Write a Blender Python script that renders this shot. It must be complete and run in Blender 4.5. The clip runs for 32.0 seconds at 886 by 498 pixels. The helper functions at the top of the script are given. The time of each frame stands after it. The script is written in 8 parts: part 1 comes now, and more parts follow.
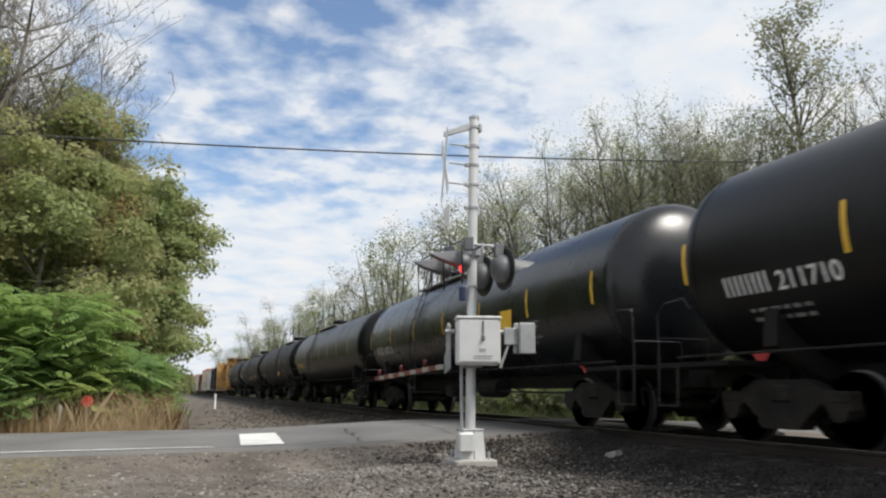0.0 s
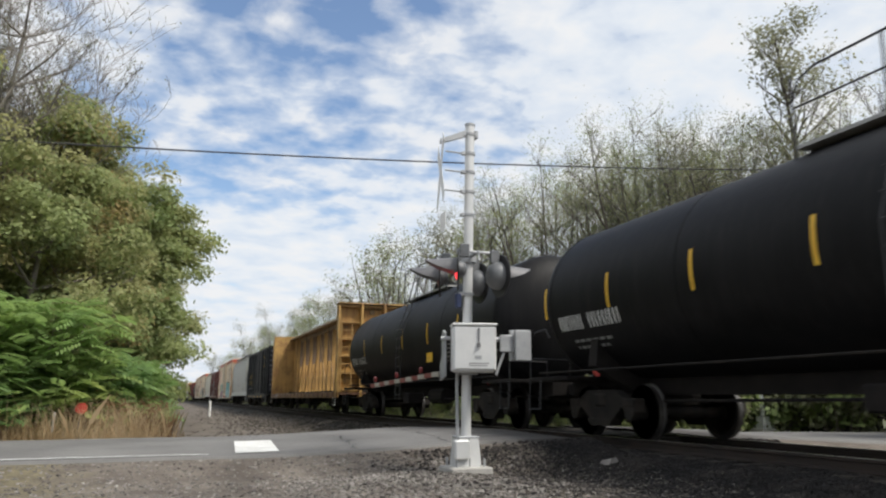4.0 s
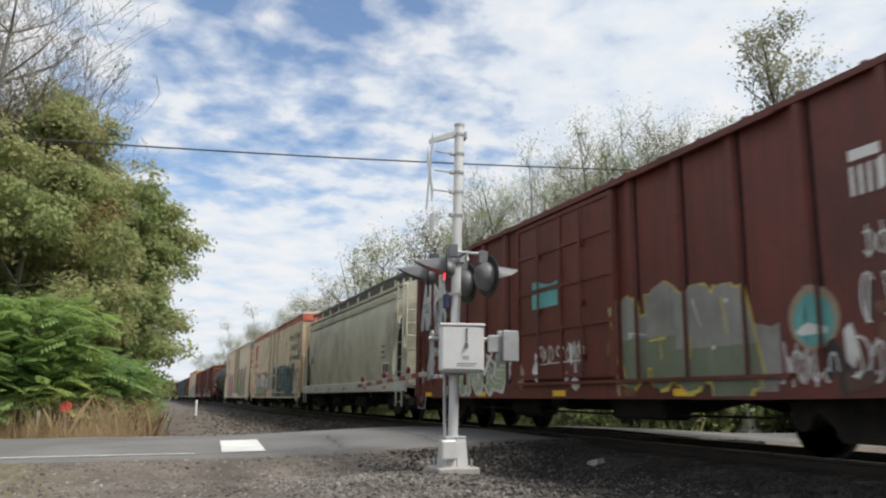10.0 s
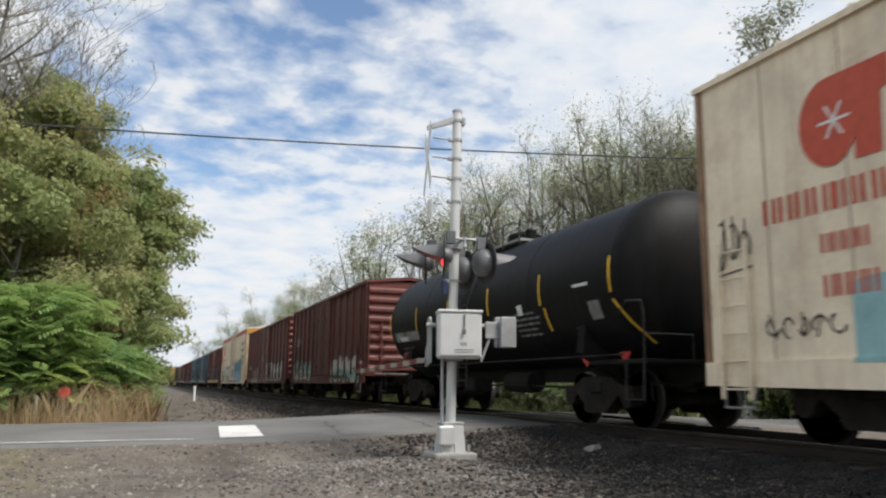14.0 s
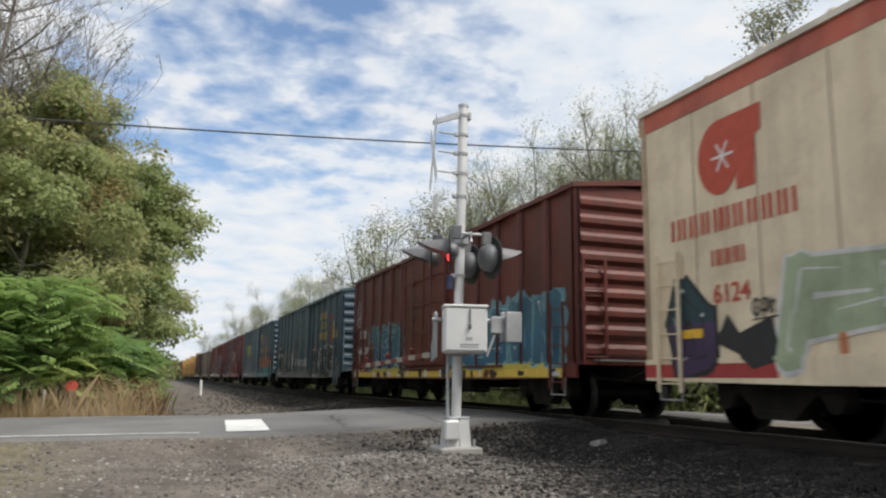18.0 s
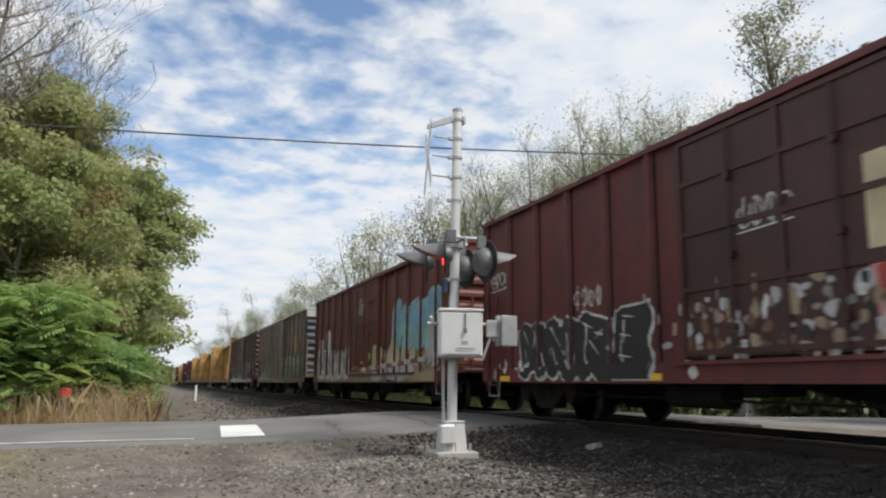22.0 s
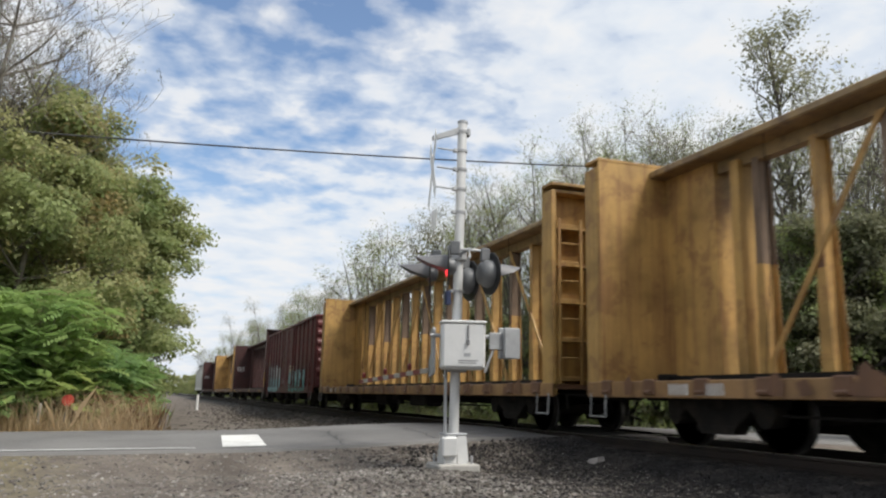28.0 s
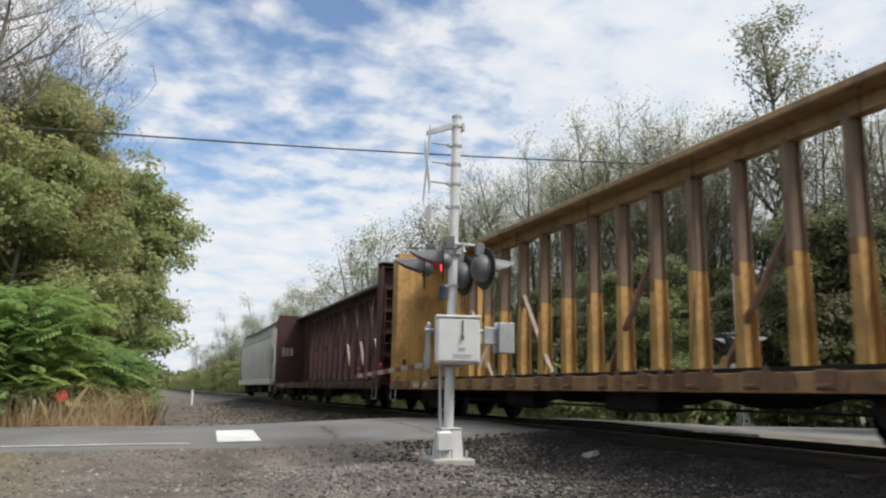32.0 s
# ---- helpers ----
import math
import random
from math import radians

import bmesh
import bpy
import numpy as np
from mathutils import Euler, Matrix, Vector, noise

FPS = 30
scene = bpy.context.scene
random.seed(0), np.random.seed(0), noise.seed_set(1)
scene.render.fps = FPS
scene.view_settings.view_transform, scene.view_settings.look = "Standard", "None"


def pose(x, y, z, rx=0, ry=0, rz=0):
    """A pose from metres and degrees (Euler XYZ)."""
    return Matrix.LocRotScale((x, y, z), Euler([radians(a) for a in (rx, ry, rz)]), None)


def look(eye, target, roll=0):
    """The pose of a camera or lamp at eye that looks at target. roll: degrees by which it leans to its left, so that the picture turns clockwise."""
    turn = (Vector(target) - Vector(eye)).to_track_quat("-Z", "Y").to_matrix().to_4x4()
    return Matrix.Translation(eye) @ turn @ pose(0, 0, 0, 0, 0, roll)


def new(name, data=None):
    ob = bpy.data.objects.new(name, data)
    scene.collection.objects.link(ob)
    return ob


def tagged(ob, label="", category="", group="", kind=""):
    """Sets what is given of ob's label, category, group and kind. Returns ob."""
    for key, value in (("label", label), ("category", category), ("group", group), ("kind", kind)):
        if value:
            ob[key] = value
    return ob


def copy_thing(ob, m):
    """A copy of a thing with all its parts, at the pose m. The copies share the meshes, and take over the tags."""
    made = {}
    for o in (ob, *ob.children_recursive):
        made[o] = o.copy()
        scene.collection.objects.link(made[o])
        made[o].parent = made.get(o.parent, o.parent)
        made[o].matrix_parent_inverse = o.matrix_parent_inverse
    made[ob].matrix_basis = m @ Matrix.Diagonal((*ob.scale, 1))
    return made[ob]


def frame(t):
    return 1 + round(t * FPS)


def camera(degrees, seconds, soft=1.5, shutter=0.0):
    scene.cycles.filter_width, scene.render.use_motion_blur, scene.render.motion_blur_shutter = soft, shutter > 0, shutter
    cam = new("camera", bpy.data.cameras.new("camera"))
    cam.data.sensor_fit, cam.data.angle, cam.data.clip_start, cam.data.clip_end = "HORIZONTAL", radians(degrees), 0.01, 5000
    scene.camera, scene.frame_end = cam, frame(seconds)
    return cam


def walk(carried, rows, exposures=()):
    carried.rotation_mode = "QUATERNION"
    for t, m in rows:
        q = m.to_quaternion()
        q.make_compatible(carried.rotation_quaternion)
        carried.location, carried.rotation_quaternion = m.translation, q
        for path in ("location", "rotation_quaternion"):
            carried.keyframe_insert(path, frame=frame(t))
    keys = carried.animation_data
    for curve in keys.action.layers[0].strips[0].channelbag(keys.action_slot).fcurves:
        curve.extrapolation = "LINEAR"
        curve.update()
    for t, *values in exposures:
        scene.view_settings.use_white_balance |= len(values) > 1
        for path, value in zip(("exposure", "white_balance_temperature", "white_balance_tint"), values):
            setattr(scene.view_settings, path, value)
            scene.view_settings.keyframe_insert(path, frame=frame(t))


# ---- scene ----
# ---------------------------------------------------------------- camera
EYE = (0.0, 0.0, 0.62)
CAM_ROWS = [
    (0, 19.136, 10.412, 0.327), (0.5, 19.233, 10.513, 0.317), (1, 19.235, 10.442, 0.503), (1.5, 19.099, 10.284, 0.493),
    (2, 19.034, 10.349, 0.415), (2.5, 19.190, 10.648, 0.426), (3, 19.331, 10.855, 0.481), (3.5, 19.342, 10.921, 0.420),
    (5.5, 20.136, 10.828, 0.226), (6, 20.330, 10.641, 0.245), (6.5, 20.327, 10.637, 0.213), (7, 20.338, 10.588, 0.084),
    (7.5, 20.235, 10.273, 0.393), (8, 20.204, 10.229, 0.630), (8.5, 20.252, 10.614, 0.654), (9, 20.254, 11.035, 0.744),
    (9.5, 20.250, 11.114, 0.743), (10, 20.303, 10.941, 0.614), (10.5, 20.436, 10.777, 0.612), (11, 20.489, 10.764, 0.707),
    (11.5, 20.478, 10.716, 0.704), (12, 20.348, 10.399, 0.547), (12.5, 20.251, 10.135, 0.590), (13, 20.322, 10.084, 0.698),
    (13.5, 20.396, 10.073, 0.705), (14, 20.476, 9.953, 0.680), (14.5, 20.454, 10.043, 0.740), (16.5, 19.713, 9.699, 0.669),
    (17, 19.993, 9.589, 0.698), (17.5, 19.974, 9.397, 0.641), (18, 20.054, 9.564, 0.806), (18.5, 20.170, 9.755, 0.898),
    (19, 20.225, 9.960, 0.751), (19.5, 20.285, 9.993, 0.894), (20, 20.103, 9.967, 0.879), (20.5, 20.082, 9.913, 0.953),
    (21, 20.196, 9.739, 1.170), (21.5, 20.315, 9.658, 0.835), (22, 20.431, 9.866, 0.462), (22.5, 20.322, 10.042, 0.463),
    (23, 20.128, 10.499, 0.515), (23.5, 20.209, 10.951, 0.282), (24, 20.309, 10.786, 0.090), (24.5, 20.372, 10.509, 0.009),
    (25, 20.323, 10.264, 0.040), (25.5, 20.346, 10.114, 0.138), (27.5, 20.058, 10.814, 1.051), (28, 20.143, 10.714, 1.142),
    (28.5, 20.201, 10.355, 1.130), (29, 20.422, 10.081, 1.000), (29.5, 20.452, 10.177, 0.912), (30, 20.354, 10.187, 0.925),
    (30.5, 20.399, 10.262, 0.914), (31, 20.447, 10.384, 1.042), (31.5, 20.492, 10.391, 1.032), (32, 20.560, 10.343, 0.968)
]
cam = camera(59.2, 32.0, soft=2.25, shutter=0.14)
walk(cam, [(t, pose(*EYE, 90 + pitch, 0, -yaw) @ pose(0, 0, 0, 0, 0, roll)) for t, yaw, pitch, roll in CAM_ROWS],
     exposures=[(0.0, 0.3), (32.0, 0.3)])

# ---------------------------------------------------------------- sky and sun
SUN_EL, SUN_AZ = 55.0, 140.0   # degrees; azimuth clockwise from +Y


def node(nt, kind, **inputs):
    n = nt.nodes.new(kind)
    for k, v in inputs.items():
        n.inputs[k.replace("_", " ")].default_value = v
    return n


def math_node(nt, op, a, b=None, clamp=False):
    n = nt.nodes.new("ShaderNodeMath")
    n.operation, n.use_clamp = op, clamp
    for i, v in enumerate((a, b)):
        if v is None:
            continue
        if hasattr(v, "default_value"):
            nt.links.new(v, n.inputs[i])
        else:
            n.inputs[i].default_value = v
    return n.outputs[0]


def ramp(nt, fac, stops):
    n = nt.nodes.new("ShaderNodeValToRGB")
    els = n.color_ramp.elements
    while len(els) < len(stops):
        els.new(0.5)
    for e, (p, c) in zip(els, stops):
        e.position = p
        e.color = (*c, 1) if len(c) == 3 else c
    nt.links.new(fac, n.inputs[0])
    return n.outputs[0]


def grey(v):
    return (v, v, v)


def make_world():
    w = bpy.data.worlds.new("sky")
    scene.world = w
    w.use_nodes = True
    nt = w.node_tree
    nt.nodes.clear()
    sky = nt.nodes.new("ShaderNodeTexSky")
    sky.sky_type, sky.sun_disc, sky.ozone_density = "NISHITA", False, 2.0
    sky.sun_elevation, sky.sun_rotation = radians(SUN_EL), radians(SUN_AZ)
    bg = node(nt, "ShaderNodeBackground", Strength=0.135)
    nt.links.new(sky.outputs[0], bg.inputs[0])
    tc = nt.nodes.new("ShaderNodeTexCoord")
    sep = nt.nodes.new("ShaderNodeSeparateXYZ")
    nt.links.new(tc.outputs["Generated"], sep.inputs[0])
    zz = math_node(nt, "ADD", math_node(nt, "MAXIMUM", sep.outputs[2], 0.0), 0.16)
    u = math_node(nt, "DIVIDE", sep.outputs[0], zz)
    v = math_node(nt, "DIVIDE", sep.outputs[1], zz)
    com = nt.nodes.new("ShaderNodeCombineXYZ")
    nt.links.new(u, com.inputs[0])
    nt.links.new(v, com.inputs[1])
    com.inputs[2].default_value = 3.7
    big = node(nt, "ShaderNodeTexNoise", Scale=1.1, Detail=3.0, Roughness=0.5)
    fine = node(nt, "ShaderNodeTexNoise", Scale=8.3, Detail=5.0, Roughness=0.5, Distortion=0.15)
    for n in (big, fine):
        nt.links.new(com.outputs[0], n.inputs["Vector"])
    mixed = math_node(nt, "ADD", math_node(nt, "MULTIPLY", big.outputs[0], 0.55),
                      math_node(nt, "MULTIPLY", fine.outputs[0], 0.51))
    low = math_node(nt, "SUBTRACT", 0.235, math_node(nt, "MULTIPLY", sep.outputs[2], 0.42))
    # the cloud deck is broken up most over the track and closes towards the right
    dot = nt.nodes.new("ShaderNodeVectorMath")
    dot.operation = "DOT_PRODUCT"
    nt.links.new(tc.outputs["Generated"], dot.inputs[0])
    dot.inputs[1].default_value = (0.12, 0.89, 0.44)
    gap = math_node(nt, "MULTIPLY", math_node(nt, "SUBTRACT", dot.outputs["Value"], 0.885, True), 2.0)
    dens = math_node(nt, "SUBTRACT", math_node(nt, "ADD", math_node(nt, "ADD", mixed, 0.085), math_node(nt, "MAXIMUM", low, 0.0)), gap)
    cover = ramp(nt, dens, [(0.42, grey(0.0)), (0.50, grey(0.42)), (0.57, grey(0.88)), (0.68, grey(1.0))])
    tone = ramp(nt, fine.outputs[0], [(0.3, (0.585, 0.64, 0.715)), (0.5, (0.65, 0.69, 0.74)), (0.66, (0.71, 0.72, 0.735))])
    cl = node(nt, "ShaderNodeBackground", Strength=1.0)
    nt.links.new(tone, cl.inputs[0])
    mix = nt.nodes.new("ShaderNodeMixShader")
    nt.links.new(cover, mix.inputs[0])
    nt.links.new(bg.outputs[0], mix.inputs[1])
    nt.links.new(cl.outputs[0], mix.inputs[2])
    out = nt.nodes.new("ShaderNodeOutputWorld")
    nt.links.new(mix.outputs[0], out.inputs[0])


make_world()
sun_data = bpy.data.lights.new("sun", "SUN")
sun_data.energy, sun_data.angle, sun_data.color = 3.5, radians(18), (1.0, 0.95, 0.87)
sun = new("sun", sun_data)
az, el = radians(SUN_AZ), radians(SUN_EL)
sun.matrix_world = look((60 * math.sin(az) * math.cos(el), 60 * math.cos(az) * math.cos(el), 60 * math.sin(el)), (0, 0, 0))


# ---------------------------------------------------------------- materials
def surface(name, cols, scale=3.0, rough=0.7, metal=0.0, bump=0.0, bump_scale=30.0, streak=0.0, streak_col=(0.12, 0.05, 0.025),
            grain=0.12, per="", spec=0.5, stretch=(1, 1, 1), blotch=0.0):
    """A surface that varies between the given colours in broad stains, with fine grain, vertical runs and fine relief."""
    m = bpy.data.materials.new(name)
    m.use_nodes = True
    nt = m.node_tree
    b = nt.nodes["Principled BSDF"]
    b.inputs["Roughness"].default_value, b.inputs["Metallic"].default_value = rough, metal
    b.inputs["Specular IOR Level"].default_value = spec
    tc = nt.nodes.new("ShaderNodeTexCoord")
    mp = nt.nodes.new("ShaderNodeMapping")
    mp.inputs["Scale"].default_value = stretch
    nt.links.new(tc.outputs["Object"], mp.inputs[0])
    n1 = node(nt, "ShaderNodeTexNoise", Scale=scale, Detail=5.0, Roughness=0.6)
    nt.links.new(mp.outputs[0], n1.inputs["Vector"])
    k = len(cols)
    col = ramp(nt, n1.outputs[0], [(0.32 + 0.36 * i / max(1, k - 1), c) for i, c in enumerate(cols)])
    n2 = node(nt, "ShaderNodeTexNoise", Scale=bump_scale, Detail=3.0)
    nt.links.new(tc.outputs["Object"], n2.inputs["Vector"])
    hsv = nt.nodes.new("ShaderNodeHueSaturation")
    nt.links.new(col, hsv.inputs["Color"])
    val = math_node(nt, "ADD", 1 - grain, math_node(nt, "MULTIPLY", n2.outputs[0], 2 * grain))
    if per == "object":
        oi = nt.nodes.new("ShaderNodeObjectInfo")
        val = math_node(nt, "MULTIPLY", val, math_node(nt, "ADD", 0.72, math_node(nt, "MULTIPLY", oi.outputs["Random"], 0.56)))
    if per == "leaf":
        ge = nt.nodes.new("ShaderNodeNewGeometry")
        val = math_node(nt, "MULTIPLY", val, math_node(nt, "ADD", 0.82, math_node(nt, "MULTIPLY", ge.outputs["Random Per Island"], 0.36)))
    if per == "island":
        ge = nt.nodes.new("ShaderNodeNewGeometry")
        r = ge.outputs["Random Per Island"]
        val = math_node(nt, "MULTIPLY", val, math_node(nt, "ADD", 0.6, math_node(nt, "MULTIPLY", r, 0.8)))
        wn = nt.nodes.new("ShaderNodeTexWhiteNoise")
        wn.noise_dimensions = "1D"
        nt.links.new(r, wn.inputs["W"])
        nt.links.new(math_node(nt, "ADD", 0.465, math_node(nt, "MULTIPLY", wn.outputs["Value"], 0.06)), hsv.inputs["Hue"])
    nt.links.new(val, hsv.inputs["Value"])
    last = hsv.outputs[0]
    if streak:
        ms = nt.nodes.new("ShaderNodeMapping")
        ms.inputs["Scale"].default_value = (5.0, 5.0, 0.28)
        nt.links.new(tc.outputs["Object"], ms.inputs[0])
        n3 = node(nt, "ShaderNodeTexNoise", Scale=1.3, Detail=5.0, Roughness=0.62)
        nt.links.new(ms.outputs[0], n3.inputs["Vector"])
        fac = ramp(nt, n3.outputs[0], [(0.47, grey(0)), (0.72, grey(1))])
        mx = nt.nodes.new("ShaderNodeMix")
        mx.data_type = "RGBA"
        nt.links.new(math_node(nt, "MULTIPLY", fac, streak), mx.inputs["Factor"])
        nt.links.new(last, mx.inputs["A"])
        mx.inputs["B"].default_value = (*streak_col, 1)
        last = mx.outputs["Result"]
    if blotch:
        n4 = node(nt, "ShaderNodeTexNoise", Scale=1.7, Detail=7.0, Roughness=0.68, Distortion=0.4)
        nt.links.new(tc.outputs["Object"], n4.inputs["Vector"])
        fac = ramp(nt, n4.outputs[0], [(0.53, grey(0)), (0.60, grey(0.75)), (0.72, grey(1))])
        mx = nt.nodes.new("ShaderNodeMix")
        mx.data_type = "RGBA"
        nt.links.new(math_node(nt, "MULTIPLY", fac, blotch), mx.inputs["Factor"])
        nt.links.new(last, mx.inputs["A"])
        mx.inputs["B"].default_value = (*streak_col, 1)
        last = mx.outputs["Result"]
    nt.links.new(last, b.inputs["Base Color"])
    if bump:
        bp = node(nt, "ShaderNodeBump", Strength=bump, Distance=0.02)
        nt.links.new(n2.outputs[0], bp.inputs["Height"])
        nt.links.new(bp.outputs[0], b.inputs["Normal"])
    rr = math_node(nt, "ADD", rough - 0.08, math_node(nt, "MULTIPLY", n1.outputs[0], 0.16))
    nt.links.new(rr, b.inputs["Roughness"])
    return m


def leafy(name, cols, rough=0.65, through_light=0.56):
    m = surface(name, cols, 0.35, rough, per="leaf", grain=0.05)
    nt = m.node_tree
    b, out = nt.nodes["Principled BSDF"], nt.nodes["Material Output"]
    tr = nt.nodes.new("ShaderNodeBsdfTranslucent")
    nt.links.new(b.inputs["Base Color"].links[0].from_socket, tr.inputs[0])
    mx = nt.nodes.new("ShaderNodeMixShader")
    mx.inputs[0].default_value = through_light
    nt.links.new(b.outputs[0], mx.inputs[1])
    nt.links.new(tr.outputs[0], mx.inputs[2])
    nt.links.new(mx.outputs[0], out.inputs[0])
    return m


def zoned(m, zones):
    """Lets other soils, stains or painted shade take over between the given distances along x: (x0, x1, x2, x3,
    colour), with ragged edges.
    """
    nt = m.node_tree
    b = nt.nodes["Principled BSDF"]
    last = b.inputs["Base Color"].links[0].from_socket
    tc = nt.nodes.new("ShaderNodeTexCoord")
    sep = nt.nodes.new("ShaderNodeSeparateXYZ")
    nt.links.new(tc.outputs["Object"], sep.inputs[0])
    ns = node(nt, "ShaderNodeTexNoise", Scale=1.1, Detail=5.0, Roughness=0.65)
    nt.links.new(tc.outputs["Object"], ns.inputs["Vector"])
    fine = node(nt, "ShaderNodeTexNoise", Scale=7.0, Detail=4.0)
    nt.links.new(tc.outputs["Object"], fine.inputs["Vector"])
    x = math_node(nt, "ADD", sep.outputs[0], math_node(nt, "MULTIPLY", math_node(nt, "SUBTRACT", ns.outputs[0], 0.5), 2.2))
    for x0, x1, x2, x3, col in zones:
        f = None
        for a, c in ((x0, x1), (x3, x2)):
            mr = nt.nodes.new("ShaderNodeMapRange")
            mr.interpolation_type = "SMOOTHSTEP"
            nt.links.new(x, mr.inputs["Value"])
            mr.inputs["From Min"].default_value, mr.inputs["From Max"].default_value = (a, c) if a < c else (c, a)
            mr.inputs["To Min"].default_value, mr.inputs["To Max"].default_value = (0, 1) if a < c else (1, 0)
            f = mr.outputs[0] if f is None else math_node(nt, "MULTIPLY", f, mr.outputs[0])
        tint = ramp(nt, fine.outputs[0], [(0.3, tuple(0.55 * v for v in col)), (0.7, tuple(1.35 * v for v in col))])
        mx = nt.nodes.new("ShaderNodeMix")
        mx.data_type = "RGBA"
        nt.links.new(math_node(nt, "MULTIPLY", f, 0.93), mx.inputs["Factor"])
        nt.links.new(last, mx.inputs["A"])
        nt.links.new(tint, mx.inputs["B"])
        last = mx.outputs["Result"]
    nt.links.new(last, b.inputs["Base Color"])
    return m


def glow(name, col, strength):
    m = bpy.data.materials.new(name)
    m.use_nodes = True
    b = m.node_tree.nodes["Principled BSDF"]
    b.inputs["Base Color"].default_value = (*col, 1)
    b.inputs["Emission Color"].default_value = (*col, 1)
    b.inputs["Emission Strength"].default_value = strength
    return m


M_GROUND = surface("gravel_dirt", [(0.062, 0.050, 0.04), (0.108, 0.090, 0.074), (0.155, 0.134, 0.112)], 1.3, 0.95, bump=0.9, bump_scale=22, grain=0.5)
M_ROAD = surface("worn_asphalt", [(0.10, 0.097, 0.093), (0.135, 0.131, 0.126), (0.17, 0.166, 0.158)], 0.5, 0.85, bump=0.3, bump_scale=60, grain=0.2)
M_BALLAST = surface("ballast_stone", [(0.028, 0.024, 0.02), (0.066, 0.058, 0.048), (0.135, 0.118, 0.098)], 2.0, 0.95, per="island", grain=0.25)
M_GRIT = surface("pale_gravel", [(0.13, 0.12, 0.108), (0.19, 0.178, 0.162), (0.27, 0.255, 0.232)], 1.5, 0.95, per="island", grain=0.2)
M_LOTSTONE = surface("lot_stone", [(0.085, 0.076, 0.068), (0.13, 0.118, 0.105), (0.20, 0.185, 0.168)], 1.5, 0.95, per="island", grain=0.2)
# Oily stone, darker still: the train's shade is put into its colour.
M_OILY_SHADED = surface("oily_shaded_ballast", [(0.007, 0.006, 0.006), (0.015, 0.013, 0.012), (0.035, 0.03, 0.026)], 2.0, 0.95, per="island", grain=0.25)
# Along the track, oil-dark soil with the train's shade painted in.
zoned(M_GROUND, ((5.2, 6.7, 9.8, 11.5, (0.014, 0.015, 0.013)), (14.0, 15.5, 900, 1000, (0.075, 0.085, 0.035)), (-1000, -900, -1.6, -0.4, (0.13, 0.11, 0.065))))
# The road turns darker along the track.
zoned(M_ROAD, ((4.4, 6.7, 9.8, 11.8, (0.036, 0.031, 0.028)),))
M_TIE = surface("creosoted_wood", [(0.02, 0.016, 0.013), (0.045, 0.036, 0.028)], 3, 0.9, bump=0.5, per="object")
M_RAIL = surface("rusty_rail", [(0.012, 0.009, 0.008), (0.03, 0.02, 0.015)], 3, 0.8, metal=0.1)
M_RAILTOP = surface("polished_rail_head", [(0.45, 0.44, 0.43), (0.55, 0.54, 0.53)], 3, 0.3, metal=1.0)
M_WHITEPAINT = surface("road_paint", [(0.55, 0.55, 0.53), (0.66, 0.66, 0.64)], 5, 0.85, grain=0.2, streak_col=(0.22, 0.21, 0.20), blotch=0.45)
M_GALV = surface("galvanised_steel", [(0.30, 0.31, 0.32), (0.40, 0.41, 0.42)], 4, 0.5, metal=0.35, grain=0.06)
M_ALU = surface("aluminium_paint", [(0.56, 0.57, 0.57), (0.66, 0.66, 0.65)], 2, 0.45, metal=0.25, grain=0.05)
M_BLACK = surface("black_enamel", [(0.012, 0.012, 0.013), (0.022, 0.022, 0.023)], 4, 0.45)
M_HOUSING = surface("lamp_housing_grey", [(0.10, 0.105, 0.11), (0.17, 0.175, 0.18)], 3, 0.5, metal=0.2)
M_DARKGREY = surface("dark_grey_enamel", [(0.10, 0.10, 0.105), (0.15, 0.15, 0.155)], 4, 0.5)
M_LENS = surface("red_lens", [(0.07, 0.008, 0.01), (0.11, 0.012, 0.012)], 4, 0.3)
M_REDLIT = glow("lit_red_lamp", (1.0, 0.05, 0.06), 1.4)
M_REDREFL = surface("red_reflective_sheet", [(0.11, 0.025, 0.02), (0.17, 0.035, 0.025)], 8, 0.6)
M_WHITESHEET = surface("white_reflective_sheet", [(0.72, 0.72, 0.71), (0.80, 0.80, 0.79)], 8, 0.5)
M_CONC = surface("concrete", [(0.30, 0.29, 0.27), (0.40, 0.39, 0.36)], 4, 0.9, bump=0.3)
M_WIRE = surface("cable_sheath", [(0.03, 0.03, 0.032), (0.05, 0.05, 0.05)], 4, 0.7)
M_BARK = surface("grey_bark", [(0.13, 0.11, 0.09), (0.23, 0.20, 0.17)], 6, 0.95, bump=0.8, stretch=(1, 1, 0.3))
M_DIMBARK = surface("dark_bark", [(0.075, 0.065, 0.055), (0.14, 0.125, 0.105)], 6, 0.95, bump=0.5, stretch=(1, 1, 0.3))
M_TWIG = surface("pale_bark", [(0.16, 0.145, 0.125), (0.27, 0.245, 0.215)], 5, 0.95, bump=0.5, stretch=(1, 1, 0.3))
